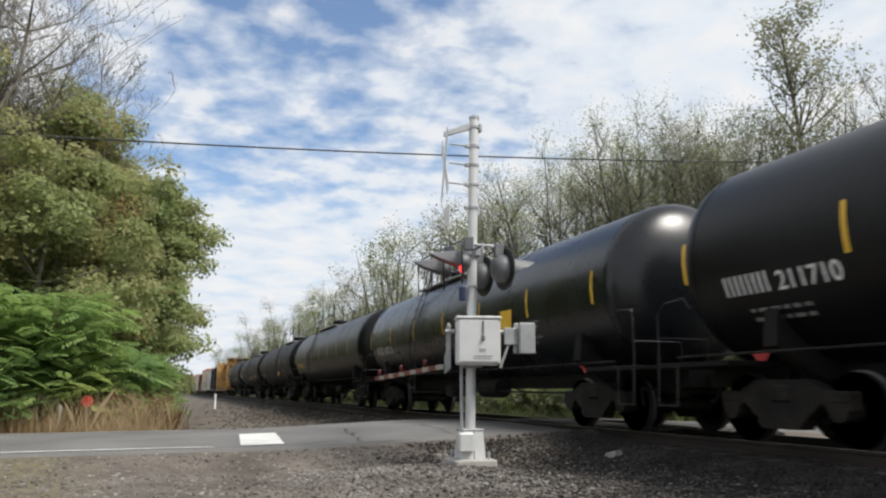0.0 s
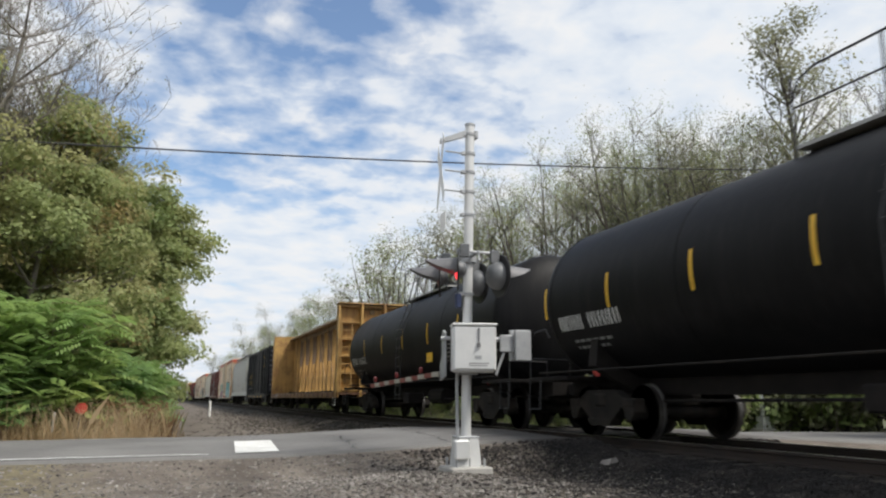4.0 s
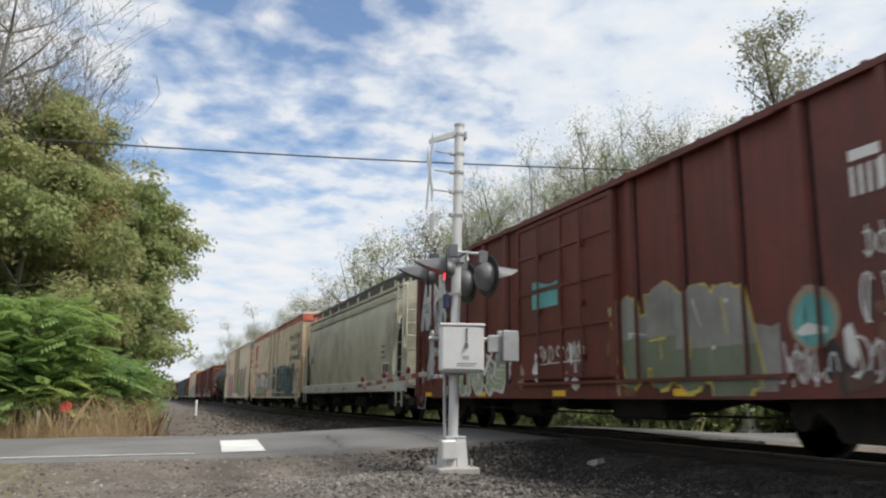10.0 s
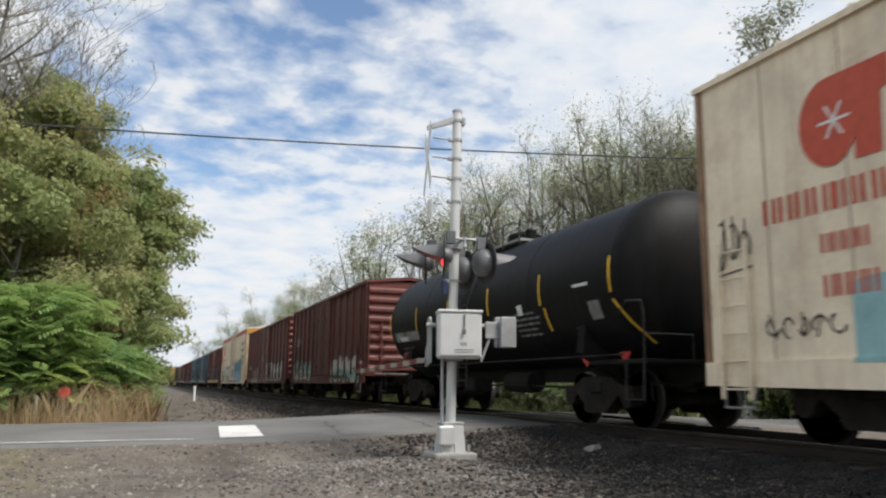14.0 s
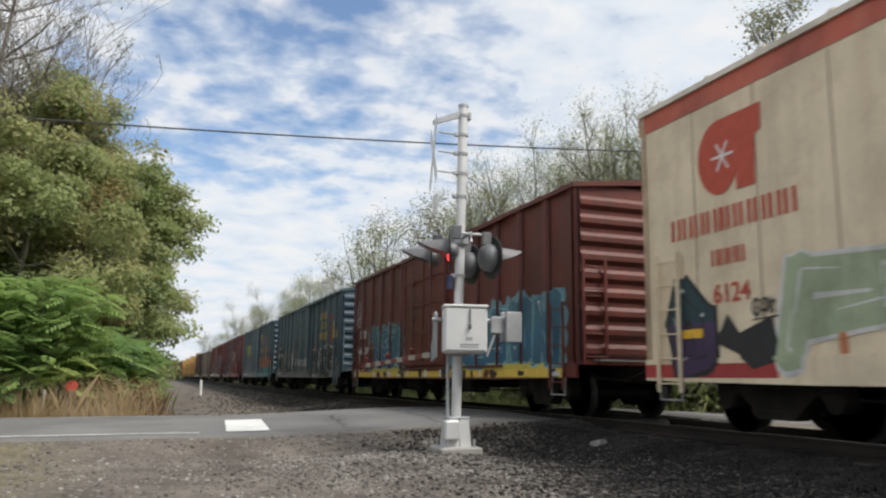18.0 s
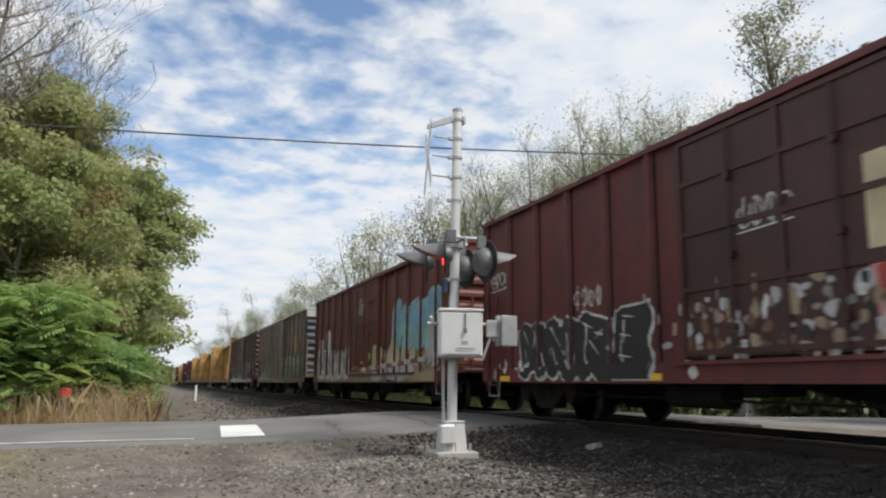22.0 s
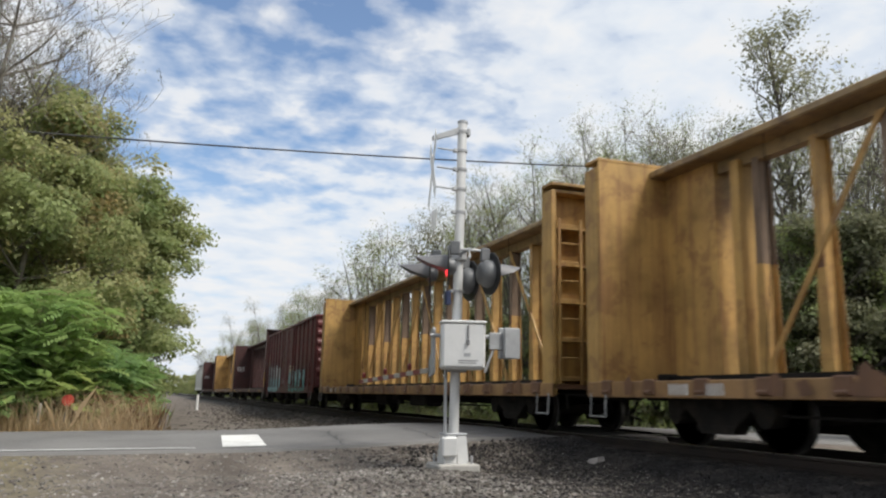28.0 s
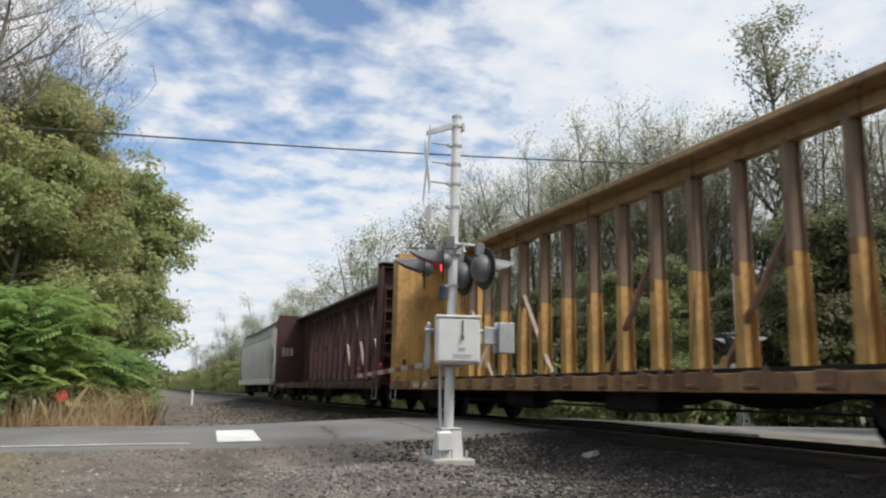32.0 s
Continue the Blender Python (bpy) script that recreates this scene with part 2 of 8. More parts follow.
M_LEAF = [leafy("leaf_green", [(0.235, 0.306, 0.126), (0.314, 0.358, 0.150), (0.392, 0.382, 0.178)]),
          leafy("leaf_olive", [(0.302, 0.332, 0.150), (0.352, 0.360, 0.160), (0.385, 0.352, 0.165)]),
          leafy("leaf_deep", [(0.202, 0.274, 0.101), (0.258, 0.319, 0.118), (0.314, 0.342, 0.134)]),
          leafy("leaf_bright", [(0.19, 0.30, 0.10), (0.26, 0.37, 0.115), (0.40, 0.46, 0.14)]),
          leafy("leaf_grey", [(0.195, 0.21, 0.13), (0.26, 0.265, 0.17), (0.32, 0.305, 0.205)]),
          leafy("leaf_rust", [(0.302, 0.286, 0.123), (0.358, 0.302, 0.134), (0.381, 0.274, 0.123)]),
          leafy("leaf_sumac", [(0.15, 0.26, 0.10), (0.21, 0.325, 0.11), (0.29, 0.38, 0.12)]),
          leafy("leaf_dull", [(0.13, 0.15, 0.075), (0.18, 0.19, 0.10), (0.23, 0.22, 0.13)])]
M_GRASS = leafy("dry_grass", [(0.34, 0.235, 0.13), (0.48, 0.36, 0.21), (0.58, 0.46, 0.30)])
M_WEED = leafy("rusty_weeds", [(0.14, 0.075, 0.04), (0.22, 0.125, 0.065), (0.14, 0.14, 0.06)])


# ---------------------------------------------------------------- mesh helpers
class Mesh:
    """Collects vertices and faces for one mesh; mi is the material slot of the faces that follow."""

    def __init__(self):
        self.v, self.f, self.m, self.mi, self.smooth = [], [], [], 0, False

    def add(self, vs, fs):
        n = len(self.v)
        self.v += [tuple(p) for p in vs]
        for f in fs:
            self.f.append([i + n for i in f])
            self.m.append(self.mi)
        return self

    def box(self, x0, x1, y0, y1, z0, z1, c=0.0):
        """A box with its upright and lying edges chamfered by c."""
        if c <= 0:
            vs = [(x, y, z) for z in (z0, z1) for y in (y0, y1) for x in (x0, x1)]
            return self.add(vs, [(0, 2, 3, 1), (4, 5, 7, 6), (0, 1, 5, 4), (2, 6, 7, 3), (0, 4, 6, 2), (1, 3, 7, 5)])
        def ring(z, i):
            return [(x0 + i + c, y0 + i, z), (x1 - i - c, y0 + i, z), (x1 - i, y0 + i + c, z), (x1 - i, y1 - i - c, z),
                    (x1 - i - c, y1 - i, z), (x0 + i + c, y1 - i, z), (x0 + i, y1 - i - c, z), (x0 + i, y0 + i + c, z)]
        rings = ring(z0, c) + ring(z0 + c, 0) + ring(z1 - c, 0) + ring(z1, c)
        fs = [tuple(range(7, -1, -1)), tuple(range(24, 32))]
        for r in range(3):
            fs += [(r * 8 + i, r * 8 + (i + 1) % 8, r * 8 + 8 + (i + 1) % 8, r * 8 + 8 + i) for i in range(8)]
        return self.add(rings, fs)

    def tube(self, pts, radii, seg=8, caps=True):
        pts = [Vector(p) for p in pts]
        n = len(pts)
        vs, fs = [], []
        up = Vector((0.13, 0.21, 1)).normalized()
        for i, p in enumerate(pts):
            d = (pts[min(i + 1, n - 1)] - pts[max(i - 1, 0)]).normalized()
            a = d.cross(up)
            if a.length < 0.05:
                a = d.cross(Vector((1, 0, 0)))
            a.normalize()
            b = d.cross(a)
            r = radii[i] if hasattr(radii, "__len__") else radii
            vs += [p + (a * math.cos(2 * math.pi * k / seg) + b * math.sin(2 * math.pi * k / seg)) * r for k in range(seg)]
        for i in range(n - 1):
            fs += [(i * seg + k, i * seg + seg + k, i * seg + seg + (k + 1) % seg, i * seg + (k + 1) % seg) for k in range(seg)]
        if caps:
            fs += [tuple(range(seg)), tuple(range(n * seg - 1, (n - 1) * seg - 1, -1))]
        return self.add(vs, fs)

    def prism(self, outline, axis, a, b):
        """A flat outline (two coordinates in the axes other than axis) drawn out from a to b."""
        def at(p, w):
            return {"x": (w, p[0], p[1]), "y": (p[0], w, p[1]), "z": (p[0], p[1], w)}[axis]
        k = len(outline)
        vs = [at(p, a) for p in outline] + [at(p, b) for p in outline]
        return self.add(vs, [tuple(range(k)), tuple(range(2 * k - 1, k - 1, -1))] + [(i, i + k, (i + 1) % k + k, (i + 1) % k) for i in range(k)])

    def lathe(self, profile, centre, axis="x", seg=24):
        """profile: (along, radius) pairs turned round an axis through centre."""
        vs, fs, n = [], [], len(profile)
        for h, r in profile:
            for k in range(seg):
                c, s = math.cos(2 * math.pi * k / seg) * r, math.sin(2 * math.pi * k / seg) * r
                o = {"x": (h, c, s), "y": (s, h, c), "z": (c, s, h)}[axis]
                vs.append((centre[0] + o[0], centre[1] + o[1], centre[2] + o[2]))
        for i in range(n - 1):
            fs += [(i * seg + k, i * seg + (k + 1) % seg, i * seg + seg + (k + 1) % seg, i * seg + seg + k) for k in range(seg)]
        fs += [tuple(range(seg - 1, -1, -1)), tuple(range((n - 1) * seg, n * seg))]
        return self.add(vs, fs)

    def data(self, name, mats):
        me = bpy.data.meshes.new(name)
        me.from_pydata(self.v, [], self.f)
        for m in (mats if isinstance(mats, (list, tuple)) else [mats]):
            me.materials.append(m)
        me.polygons.foreach_set("material_index", self.m)
        bm = bmesh.new()
        bm.from_mesh(me)
        bmesh.ops.recalc_face_normals(bm, faces=bm.faces)
        bm.to_mesh(me)
        bm.free()
        if self.smooth:
            me.polygons.foreach_set("use_smooth", [True] * len(me.polygons))
            me.set_sharp_from_angle(angle=radians(38))
        return me


def part(name, mesh, mats, parent, label=""):
    """Links a mesh as one object under a thing or a part."""
    ob = new(name, mesh.data(name, mats) if isinstance(mesh, Mesh) else mesh)
    ob.parent = parent
    if label:
        ob["label"] = label
    return ob


def thing(name, label, category, group="", kind="", at=None):
    ob = tagged(new(name), label, category, group, kind)
    ob.empty_display_size = 0.3
    if at is not None:
        ob.matrix_world = at
    return ob


def solid(name, mesh, mats, label, category, group="", kind="", at=None):
    ob = tagged(new(name, mesh.data(name, mats) if isinstance(mesh, Mesh) else mesh), label, category, group, kind)
    if at is not None:
        ob.matrix_world = at
    return ob


# ---------------------------------------------------------------- ground, road and track
TRACK_X = 8.25
ROAD_Y0, ROAD_Y1 = 12.35, 18.5


def smooth01(a, b, x):
    k = min(1.0, max(0.0, (x - a) / (b - a)))
    return k * k * (3 - 2 * k)


def road_z(x):
    d = abs(x - TRACK_X)
    return -0.02 - 0.20 * smooth01(1.8, 7.5, d) - 0.012 * max(0.0, d - 8.0) * (1 if d < 60 else 52 / (d - 8))


def ground_z(x, y):
    d = abs(x - TRACK_X)
    bed = -0.26 - 0.28 * smooth01(1.35, 2.9, d)
    lot = -0.44 - 0.10 * smooth01(0.0, -8.0, x)
    z = bed if d < 3.4 else (-0.54 + (lot + 0.54) * smooth01(3.4, 5.0, d) if x < TRACK_X else -0.54)
    mound = 0.13 * math.exp(-((x - 4.0) / 1.5) ** 2 - ((y - 9.6) / 1.6) ** 2)
    if d > 1.7:
        z += mound
    inside = smooth01(ROAD_Y0 - 1.6, ROAD_Y0 - 0.1, y) * (1 - smooth01(ROAD_Y1 + 0.1, ROAD_Y1 + 2.5, y))
    if inside > 0 and d > 1.3:
        z += (road_z(x) - 0.05 - z) * inside
    elif inside > 0:
        z = min(z, road_z(x) - 0.12)
    if x < -1 and y > 19:
        z += 0.25 * smooth01(-1, -8, x)
    z += 0.03 * noise.noise((x * 0.9, y * 0.9, 0)) * (1 - inside)
    return z


def spread(dense0, dense1, step, far):
    v = list(np.arange(dense0, dense1 + 1e-6, step))
    s = step
    while v[-1] < far:
        s *= 1.25
        v.append(v[-1] + s)
    s = step
    while v[0] > -far:
        s *= 1.25
        v.insert(0, v[0] - s)
    return v


def build_ground():
    xs, ys = spread(-9, 26, 0.3, 2400), spread(4, 32, 0.25, 2600)
    g = Mesh()
    g.v = [(x, y, ground_z(x, y)) for y in ys for x in xs]
    w = len(xs)
    g.f = [(j * w + i, j * w + i + 1, j * w + w + i + 1, j * w + w + i) for j in range(len(ys) - 1) for i in range(w - 1)]
    g.m = [0] * len(g.f)
    me = bpy.data.meshes.new("ground")
    me.from_pydata(g.v, [], g.f)
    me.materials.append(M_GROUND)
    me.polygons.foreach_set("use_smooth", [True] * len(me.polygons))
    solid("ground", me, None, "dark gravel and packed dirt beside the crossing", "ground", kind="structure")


def build_road():
    r = Mesh()
    xs = [x for x in spread(-12, 30, 0.5, 400)]
    for a, b in ((-1e9, TRACK_X - 1.45), (TRACK_X - 0.70, TRACK_X + 0.70), (TRACK_X + 1.45, 1e9)):
        seg = sorted({max(a, min(b, x)) for x in xs})
        seg = [x for x in seg if abs(x) < 1e6]
        n = len(seg)
        edge = [0.12 * noise.noise((x * 0.7, 5, 0)) for x in seg]
        vs = []
        for x, e in zip(seg, edge):
            z = road_z(x)
            crown = 0.04
            for y, dz in ((ROAD_Y0 + e - 0.25, -0.22), (ROAD_Y0 + e, -0.005), ((ROAD_Y0 + ROAD_Y1) / 2, crown), (ROAD_Y1 - e, -0.005), (ROAD_Y1 - e + 0.25, -0.22)):
                vs.append((x, y, z + dz))
        fs = [(i * 5 + k, i * 5 + 5 + k, i * 5 + 6 + k, i * 5 + 1 + k) for i in range(n - 1) for k in range(4)]
        r.add(vs, fs)
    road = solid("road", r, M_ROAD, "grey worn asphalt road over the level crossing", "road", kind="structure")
    bar = Mesh()
    bar.add([(1.13, 12.75, road_z(1.1) + 0.013), (1.80, 12.75, road_z(1.8) + 0.013), (2.0, 15.45, road_z(1.9) + 0.045), (1.33, 15.45, road_z(1.3) + 0.045)], [(0, 1, 2, 3)])
    part("stop_line", bar, M_WHITEPAINT, road, "white painted stop line")
    crng = random.Random(17)
    tar = surface("tar_seal", [(0.02, 0.02, 0.02), (0.04, 0.039, 0.038)], 4, 0.8)
    for (xa, ya), (xb, yb) in (((3.0, 12.5), (3.35, 15.6)), ((3.3, 15.4), (2.7, 18.2)), ((2.9, 14.2), (4.1, 14.6)), ((-3.5, 14.0), (0.4, 14.4)), ((-6.5, 16.2), (-2.2, 15.9)), ((4.6, 12.6), (5.2, 18.3)), ((0.2, 16.8), (2.6, 17.1))):
        n = 16
        vs = []
        dx, dy = xb - xa, yb - ya
        l = math.hypot(dx, dy)
        for i in range(n + 1):
            k = i / n
            o = crng.uniform(-0.07, 0.07)
            w = crng.uniform(0.004, 0.02)
            x, y = xa + dx * k - dy / l * o, ya + dy * k + dx / l * o
            mid = (ROAD_Y0 + ROAD_Y1) / 2
            z = road_z(x) - 0.005 + 0.045 * (1 - abs(y - mid) / (mid - ROAD_Y0)) + 0.006
            vs += [(x - dy / l * w, y + dx / l * w, z), (x + dy / l * w, y - dx / l * w, z)]
        part("sealed_crack", Mesh().add(vs, [(2 * i, 2 * i + 2, 2 * i + 3, 2 * i + 1) for i in range(n)]), tar, road, "dark sealed crack in the asphalt")
    ln = Mesh()
    for x0, x1 in ((-40, 0.72),):
        xs = np.linspace(x0, x1, 60)
        vs = []
        for x in xs:
            wob = 0.02 * noise.noise((x, 2, 1))
            vs += [(x, 12.55 + wob, road_z(x) + 0.009), (x, 12.66 + wob, road_z(x) + 0.010)]
        ln.add(vs, [(2 * i, 2 * i + 2, 2 * i + 3, 2 * i + 1) for i in range(59)])
    part("edge_line", ln, M_WHITEPAINT, road, "thin white painted edge line")
    return road


def build_track():
    tr = thing("railway_track", "steel rails on dark wooden ties in ballast", "track", kind="structure")
    for side in (-1, 1):
        x = TRACK_X + side * 0.755
        pr = Mesh()
        prof = [(-0.07, -0.17), (0.07, -0.17), (0.07, -0.155), (0.012, -0.135), (0.012, -0.05), (0.036, -0.04), (0.036, -0.004), (-0.036, -0.004), (-0.036, -0.04), (-0.012, -0.05), (-0.012, -0.135), (-0.07, -0.155)]
        pr.prism([(x + a, z) for a, z in prof], "y", -300, 1600)
        rail = part("rail", pr, M_RAIL, tr)
        hd = Mesh().box(x - 0.03, x + 0.03, -300, 1600, -0.004, 0.0)
        part("rail_head", hd, M_RAILTOP, rail, "polished rail head")
    tie = Mesh().box(-1.3, 1.3, -0.115, 0.115, -0.18, 0, 0.015).data("tie", M_TIE)
    y, k = -8.0, 0
    rest = Mesh()
    while y < 420:
        if not ROAD_Y0 - 0.1 < y < ROAD_Y1 + 0.1:
            if k < 240:
                o = part("tie", tie, None, tr)
                o.location = (TRACK_X + random.uniform(-0.03, 0.03), y, -0.168)
                k += 1
            else:
                rest.box(TRACK_X - 1.3, TRACK_X + 1.3, y - 0.11, y + 0.11, -0.34, -0.168)
        y += 0.53
    o = part("distant_ties", rest, M_TIE, tr)
    o["kind"] = "stuff"


def stones(name, count, place, mats, size, label, seed):
    """Loose stones: squashed, twisted boxes with knocked-off corners, all in one mesh."""
    rng = np.random.default_rng(seed)
    base = np.array([(-1, -1, -.6), (1, -.8, -.6), (.9, 1, -.6), (-1, .8, -.6), (-.6, -.7, .6), (.7, -.5, .7), (.5, .7, .5), (-.7, .6, .6)], float)
    faces = np.array([(0, 3, 2, 1), (4, 5, 6, 7), (0, 1, 5, 4), (1, 2, 6, 5), (2, 3, 7, 6), (3, 0, 4, 7)])
    vs = []
    for _ in range(count):
        x, y, z = place(rng)
        s = size * (0.5 + 1.1 * rng.random() ** 2)
        a = rng.random() * 6.28
        c, sn = math.cos(a), math.sin(a)
        p = base * (s * np.array([0.6 + rng.random() * 0.6, 0.5 + rng.random() * 0.5, 0.4 + rng.random() * 0.5])) + rng.normal(0, s * 0.16, (8, 3))
        q = np.stack([p[:, 0] * c - p[:, 1] * sn + x, p[:, 0] * sn + p[:, 1] * c + y, p[:, 2] + z], 1)
        vs.append(q)
    v = np.concatenate(vs)
    f = (faces[None] + 8 * np.arange(count)[:, None, None]).reshape(-1, 4)
    me = bpy.data.meshes.new(name)
    me.from_pydata(v.tolist(), [], f.tolist())
    for m in mats:
        me.materials.append(m)
    if len(mats) > 1:
        me.polygons.foreach_set("material_index", np.repeat(rng.integers(0, len(mats), count), 6))
    return tagged(new(name, me), label, "gravel", kind="stuff")


def build_stones():
    def shoulder(rng):
        x = TRACK_X - 2.0 - abs(rng.normal(0, 1.2))
        y = rng.uniform(4.5, 12.0)
        return x, y, ground_z(x, y) + 0.01

    def oily(rng):
        x = TRACK_X - 0.9 - abs(rng.normal(0, 0.7))
        y = rng.uniform(4.0, 12.2)
        return x, y, ground_z(x, y) + 0.02 + 0.05 * smooth01(6.2, 7.2, x)

    def near(rng):
        x, y = rng.normal(4.4, 1.5), rng.normal(9.2, 1.3)
        y = min(y, 11.6)
        return x, y, ground_z(x, y) + 0.005

    def lot(rng):
        x, y = rng.uniform(-5, 5.5), rng.uniform(5.5, 12.2)
        return x, y, ground_z(x, y) + 0.002

    def beyond(rng):
        x = TRACK_X - 1.2 - abs(rng.normal(0, 2.0))
        y = 18.8 + rng.exponential(16)
        return x, y, ground_z(x, y) + 0.01

    def between(rng):
        x = TRACK_X + rng.uniform(-1.5, 2.6)
        y = rng.uniform(3, 60)
        if ROAD_Y0 - 0.3 < y < ROAD_Y1 + 0.3:
            y = ROAD_Y0 - 0.4
        return x, y, ground_z(x, y) + 0.02
    stones("ballast_stones", 24000, shoulder, [M_BALLAST, M_OILY_SHADED], 0.024, "loose grey ballast stones along the rails", 1)
    stones("oily_ballast_stones", 20000, oily, [M_OILY_SHADED], 0.028, "oily ballast stones beside the rail, darkened for the train shade", 6)
    stones("gravel_stones", 14000, near, [M_GRIT, M_LOTSTONE, M_LOTSTONE], 0.023, "pale crushed gravel round the signal mast", 2)
    stones("lot_gravel", 9000, lot, [M_LOTSTONE, M_GRIT, M_LOTSTONE], 0.02, "scattered gravel on packed dirt", 3)
    stones("verge_ballast", 9000, beyond, [M_BALLAST], 0.04, "grey ballast on the track shoulder", 4)
    stones("bed_ballast", 7000, between, [M_OILY_SHADED], 0.04, "dark ballast between the ties", 5)
    stones("pale_rock", 1, lambda r: (6.32, 10.4, ground_z(6.32, 10.4) + 0.04), [M_GRIT], 0.085, "single pale rock lying on the ballast", 9)["kind"] = ""


build_ground()
build_road()
build_track()
build_stones()

# ---------------------------------------------------------------- freight cars
SIDE = 1.53                 # half width of the cars, outermost face
M_IRON = surface("oily_cast_steel", [(0.008, 0.007, 0.007), (0.017, 0.015, 0.013), (0.032, 0.026, 0.021)], 3, 0.9, bump=0.3, spec=0.25)
M_TREAD = surface("worn_wheel_tread", [(0.07, 0.066, 0.062), (0.12, 0.115, 0.11)], 4, 0.45, metal=0.7)
M_UNDER = surface("grimy_underframe", [(0.008, 0.007, 0.007), (0.02, 0.017, 0.015)], 2, 0.92, bump=0.2, spec=0.25)
M_GRATE = surface("galvanised_grating", [(0.28, 0.28, 0.27), (0.36, 0.36, 0.35)], 5, 0.6, metal=0.4)
M_WALK = surface("grimy_grating", [(0.075, 0.078, 0.08), (0.12, 0.123, 0.125)], 5, 0.7, metal=0.3)
M_YBAR = surface("yellow_reflective_sheet", [(0.70, 0.40, 0.03), (0.80, 0.50, 0.05)], 6, 0.5)
M_WMARK = surface("white_stencil_paint", [(0.62, 0.62, 0.60), (0.75, 0.75, 0.73)], 6, 0.7)
M_YMARK = surface("yellow_stencil_paint", [(0.62, 0.42, 0.06), (0.72, 0.50, 0.09)], 6, 0.7)
M_GMARK = surface("faded_stencil_paint", [(0.16, 0.16, 0.155), (0.26, 0.26, 0.25)], 6, 0.7)
M_RMARK = surface("red_stencil_paint", [(0.42, 0.07, 0.04), (0.52, 0.09, 0.05)], 6, 0.7)
# Near-black that stands in for shade in the creases beside the posts.
M_POST_SHADE = surface("post_shade", [(0.006, 0.006, 0.006), (0.014, 0.013, 0.012)], 5, 0.95, spec=0.2)
M_JOINT = surface("grimy_joint", [(0.13, 0.10, 0.07), (0.24, 0.19, 0.13)], 5, 0.9)
M_KMARK = surface("dark_stencil_paint", [(0.05, 0.045, 0.04), (0.09, 0.08, 0.07)], 6, 0.7)
CARS = []                   # (car, distance of its middle along the train, radius of its wheels)
WHEELS = []                 # (wheelset, place on its truck, distance of its axle along the train)


def paint(name, col, rust=0.45, dark=0.62, light=1.22, rough=0.55, streak_col=(0.10, 0.05, 0.03), spec=0.5, blotch=0.0):
    c = np.array(col)
    return surface(name, [tuple(c * dark), tuple(c), tuple(np.minimum(c * light, 0.85))], 0.9, rough, streak=rust, streak_col=streak_col, bump=0.08, bump_scale=12, grain=0.1, spec=spec, blotch=blotch)


def wheel_data():
    m = Mesh()
    m.smooth = True
    r = 0.44
    for s in (-1, 1):
        x = s * 0.75
        m.mi = 0
        m.lathe([(-0.068 * s, 0.02), (-0.068 * s, 0.11), (-0.02 * s, 0.14), (-0.03 * s, r - 0.10), (-0.068 * s, r - 0.06), (-0.068 * s, r + 0.026), (-0.04 * s, r + 0.026)], (x, 0, 0), "x", 28)
        m.lathe([(0.068 * s, 0.02), (0.075 * s, 0.12), (0.0 * s, 0.16), (0.01 * s, r - 0.10), (0.068 * s, r - 0.06), (0.068 * s, r - 0.004)], (x, 0, 0), "x", 28)
        m.mi = 1
        m.lathe([(-0.04 * s, r + 0.026), (-0.03 * s, r), (0.068 * s, r - 0.004)], (x, 0, 0), "x", 28)
        m.mi = 0
    m.tube([(-1.02, 0, 0), (1.02, 0, 0)], 0.085, 12)
    for a in range(3):
        m.box(0.826, 0.835, -0.02, 0.02, 0.17 + a * 0.03, 0.185 + a * 0.03)
    return m.data("wheelset", [M_IRON, M_TREAD])


def side_frame_data():
    m = Mesh()
    top = [(-1.08, 0.44), (-1.05, 0.62), (-0.72, 0.66), (-0.42, 0.80), (0.42, 0.80), (0.72, 0.66), (1.05, 0.62), (1.08, 0.44), (0.74, 0.44), (0.66, 0.52), (0.36, 0.30), (-0.36, 0.30), (-0.66, 0.52), (-0.74, 0.44)]
    m.prism(top, "x", -0.09, 0.09)
    m.prism([(-0.40, 0.31), (-0.30, 0.20), (0.30, 0.20), (0.40, 0.31)], "x", -0.12, 0.12)
    for y in (-0.89, 0.89):
        m.lathe([(-0.16, 0.02), (-0.16, 0.13), (0.10, 0.14), (0.10, 0.02)], (0, y, 0.44), "x", 14)
        m.box(-0.11, 0.11, y - 0.17, y + 0.17, 0.52, 0.66, 0.02)
    for y in (-0.18, 0, 0.18):
        m.lathe([(0.30, 0.02)] + [(0.30 + 0.24 * k / 8, 0.075 if k % 2 else 0.058) for k in range(9)] + [(0.54, 0.02)], (-0.10, y, 0.0), "z", 10)
    return m.data("side_frame", M_IRON)


def bolster_data():
    m = Mesh()
    m.box(-1.12, 1.12, -0.18, 0.18, 0.52, 0.74, 0.03)
    m.lathe([(0.74, 0.02), (0.74, 0.2), (0.80, 0.2), (0.80, 0.02)], (0, 0, 0), "z", 16)
    for s in (-1, 1):
        m.tube([(-0.9, s * 0.36, 0.36), (0.9, s * 0.36, 0.36)], 0.045, 8)
        m.box(-0.82, -0.68, s * 0.42 - 0.05, s * 0.42 + 0.05, 0.25, 0.55, 0.02)
        m.box(0.68, 0.82, s * 0.42 - 0.05, s * 0.42 + 0.05, 0.25, 0.55, 0.02)
    return m.data("truck", M_IRON)


WHEEL, FRAME, BOLSTER = wheel_data(), side_frame_data(), bolster_data()


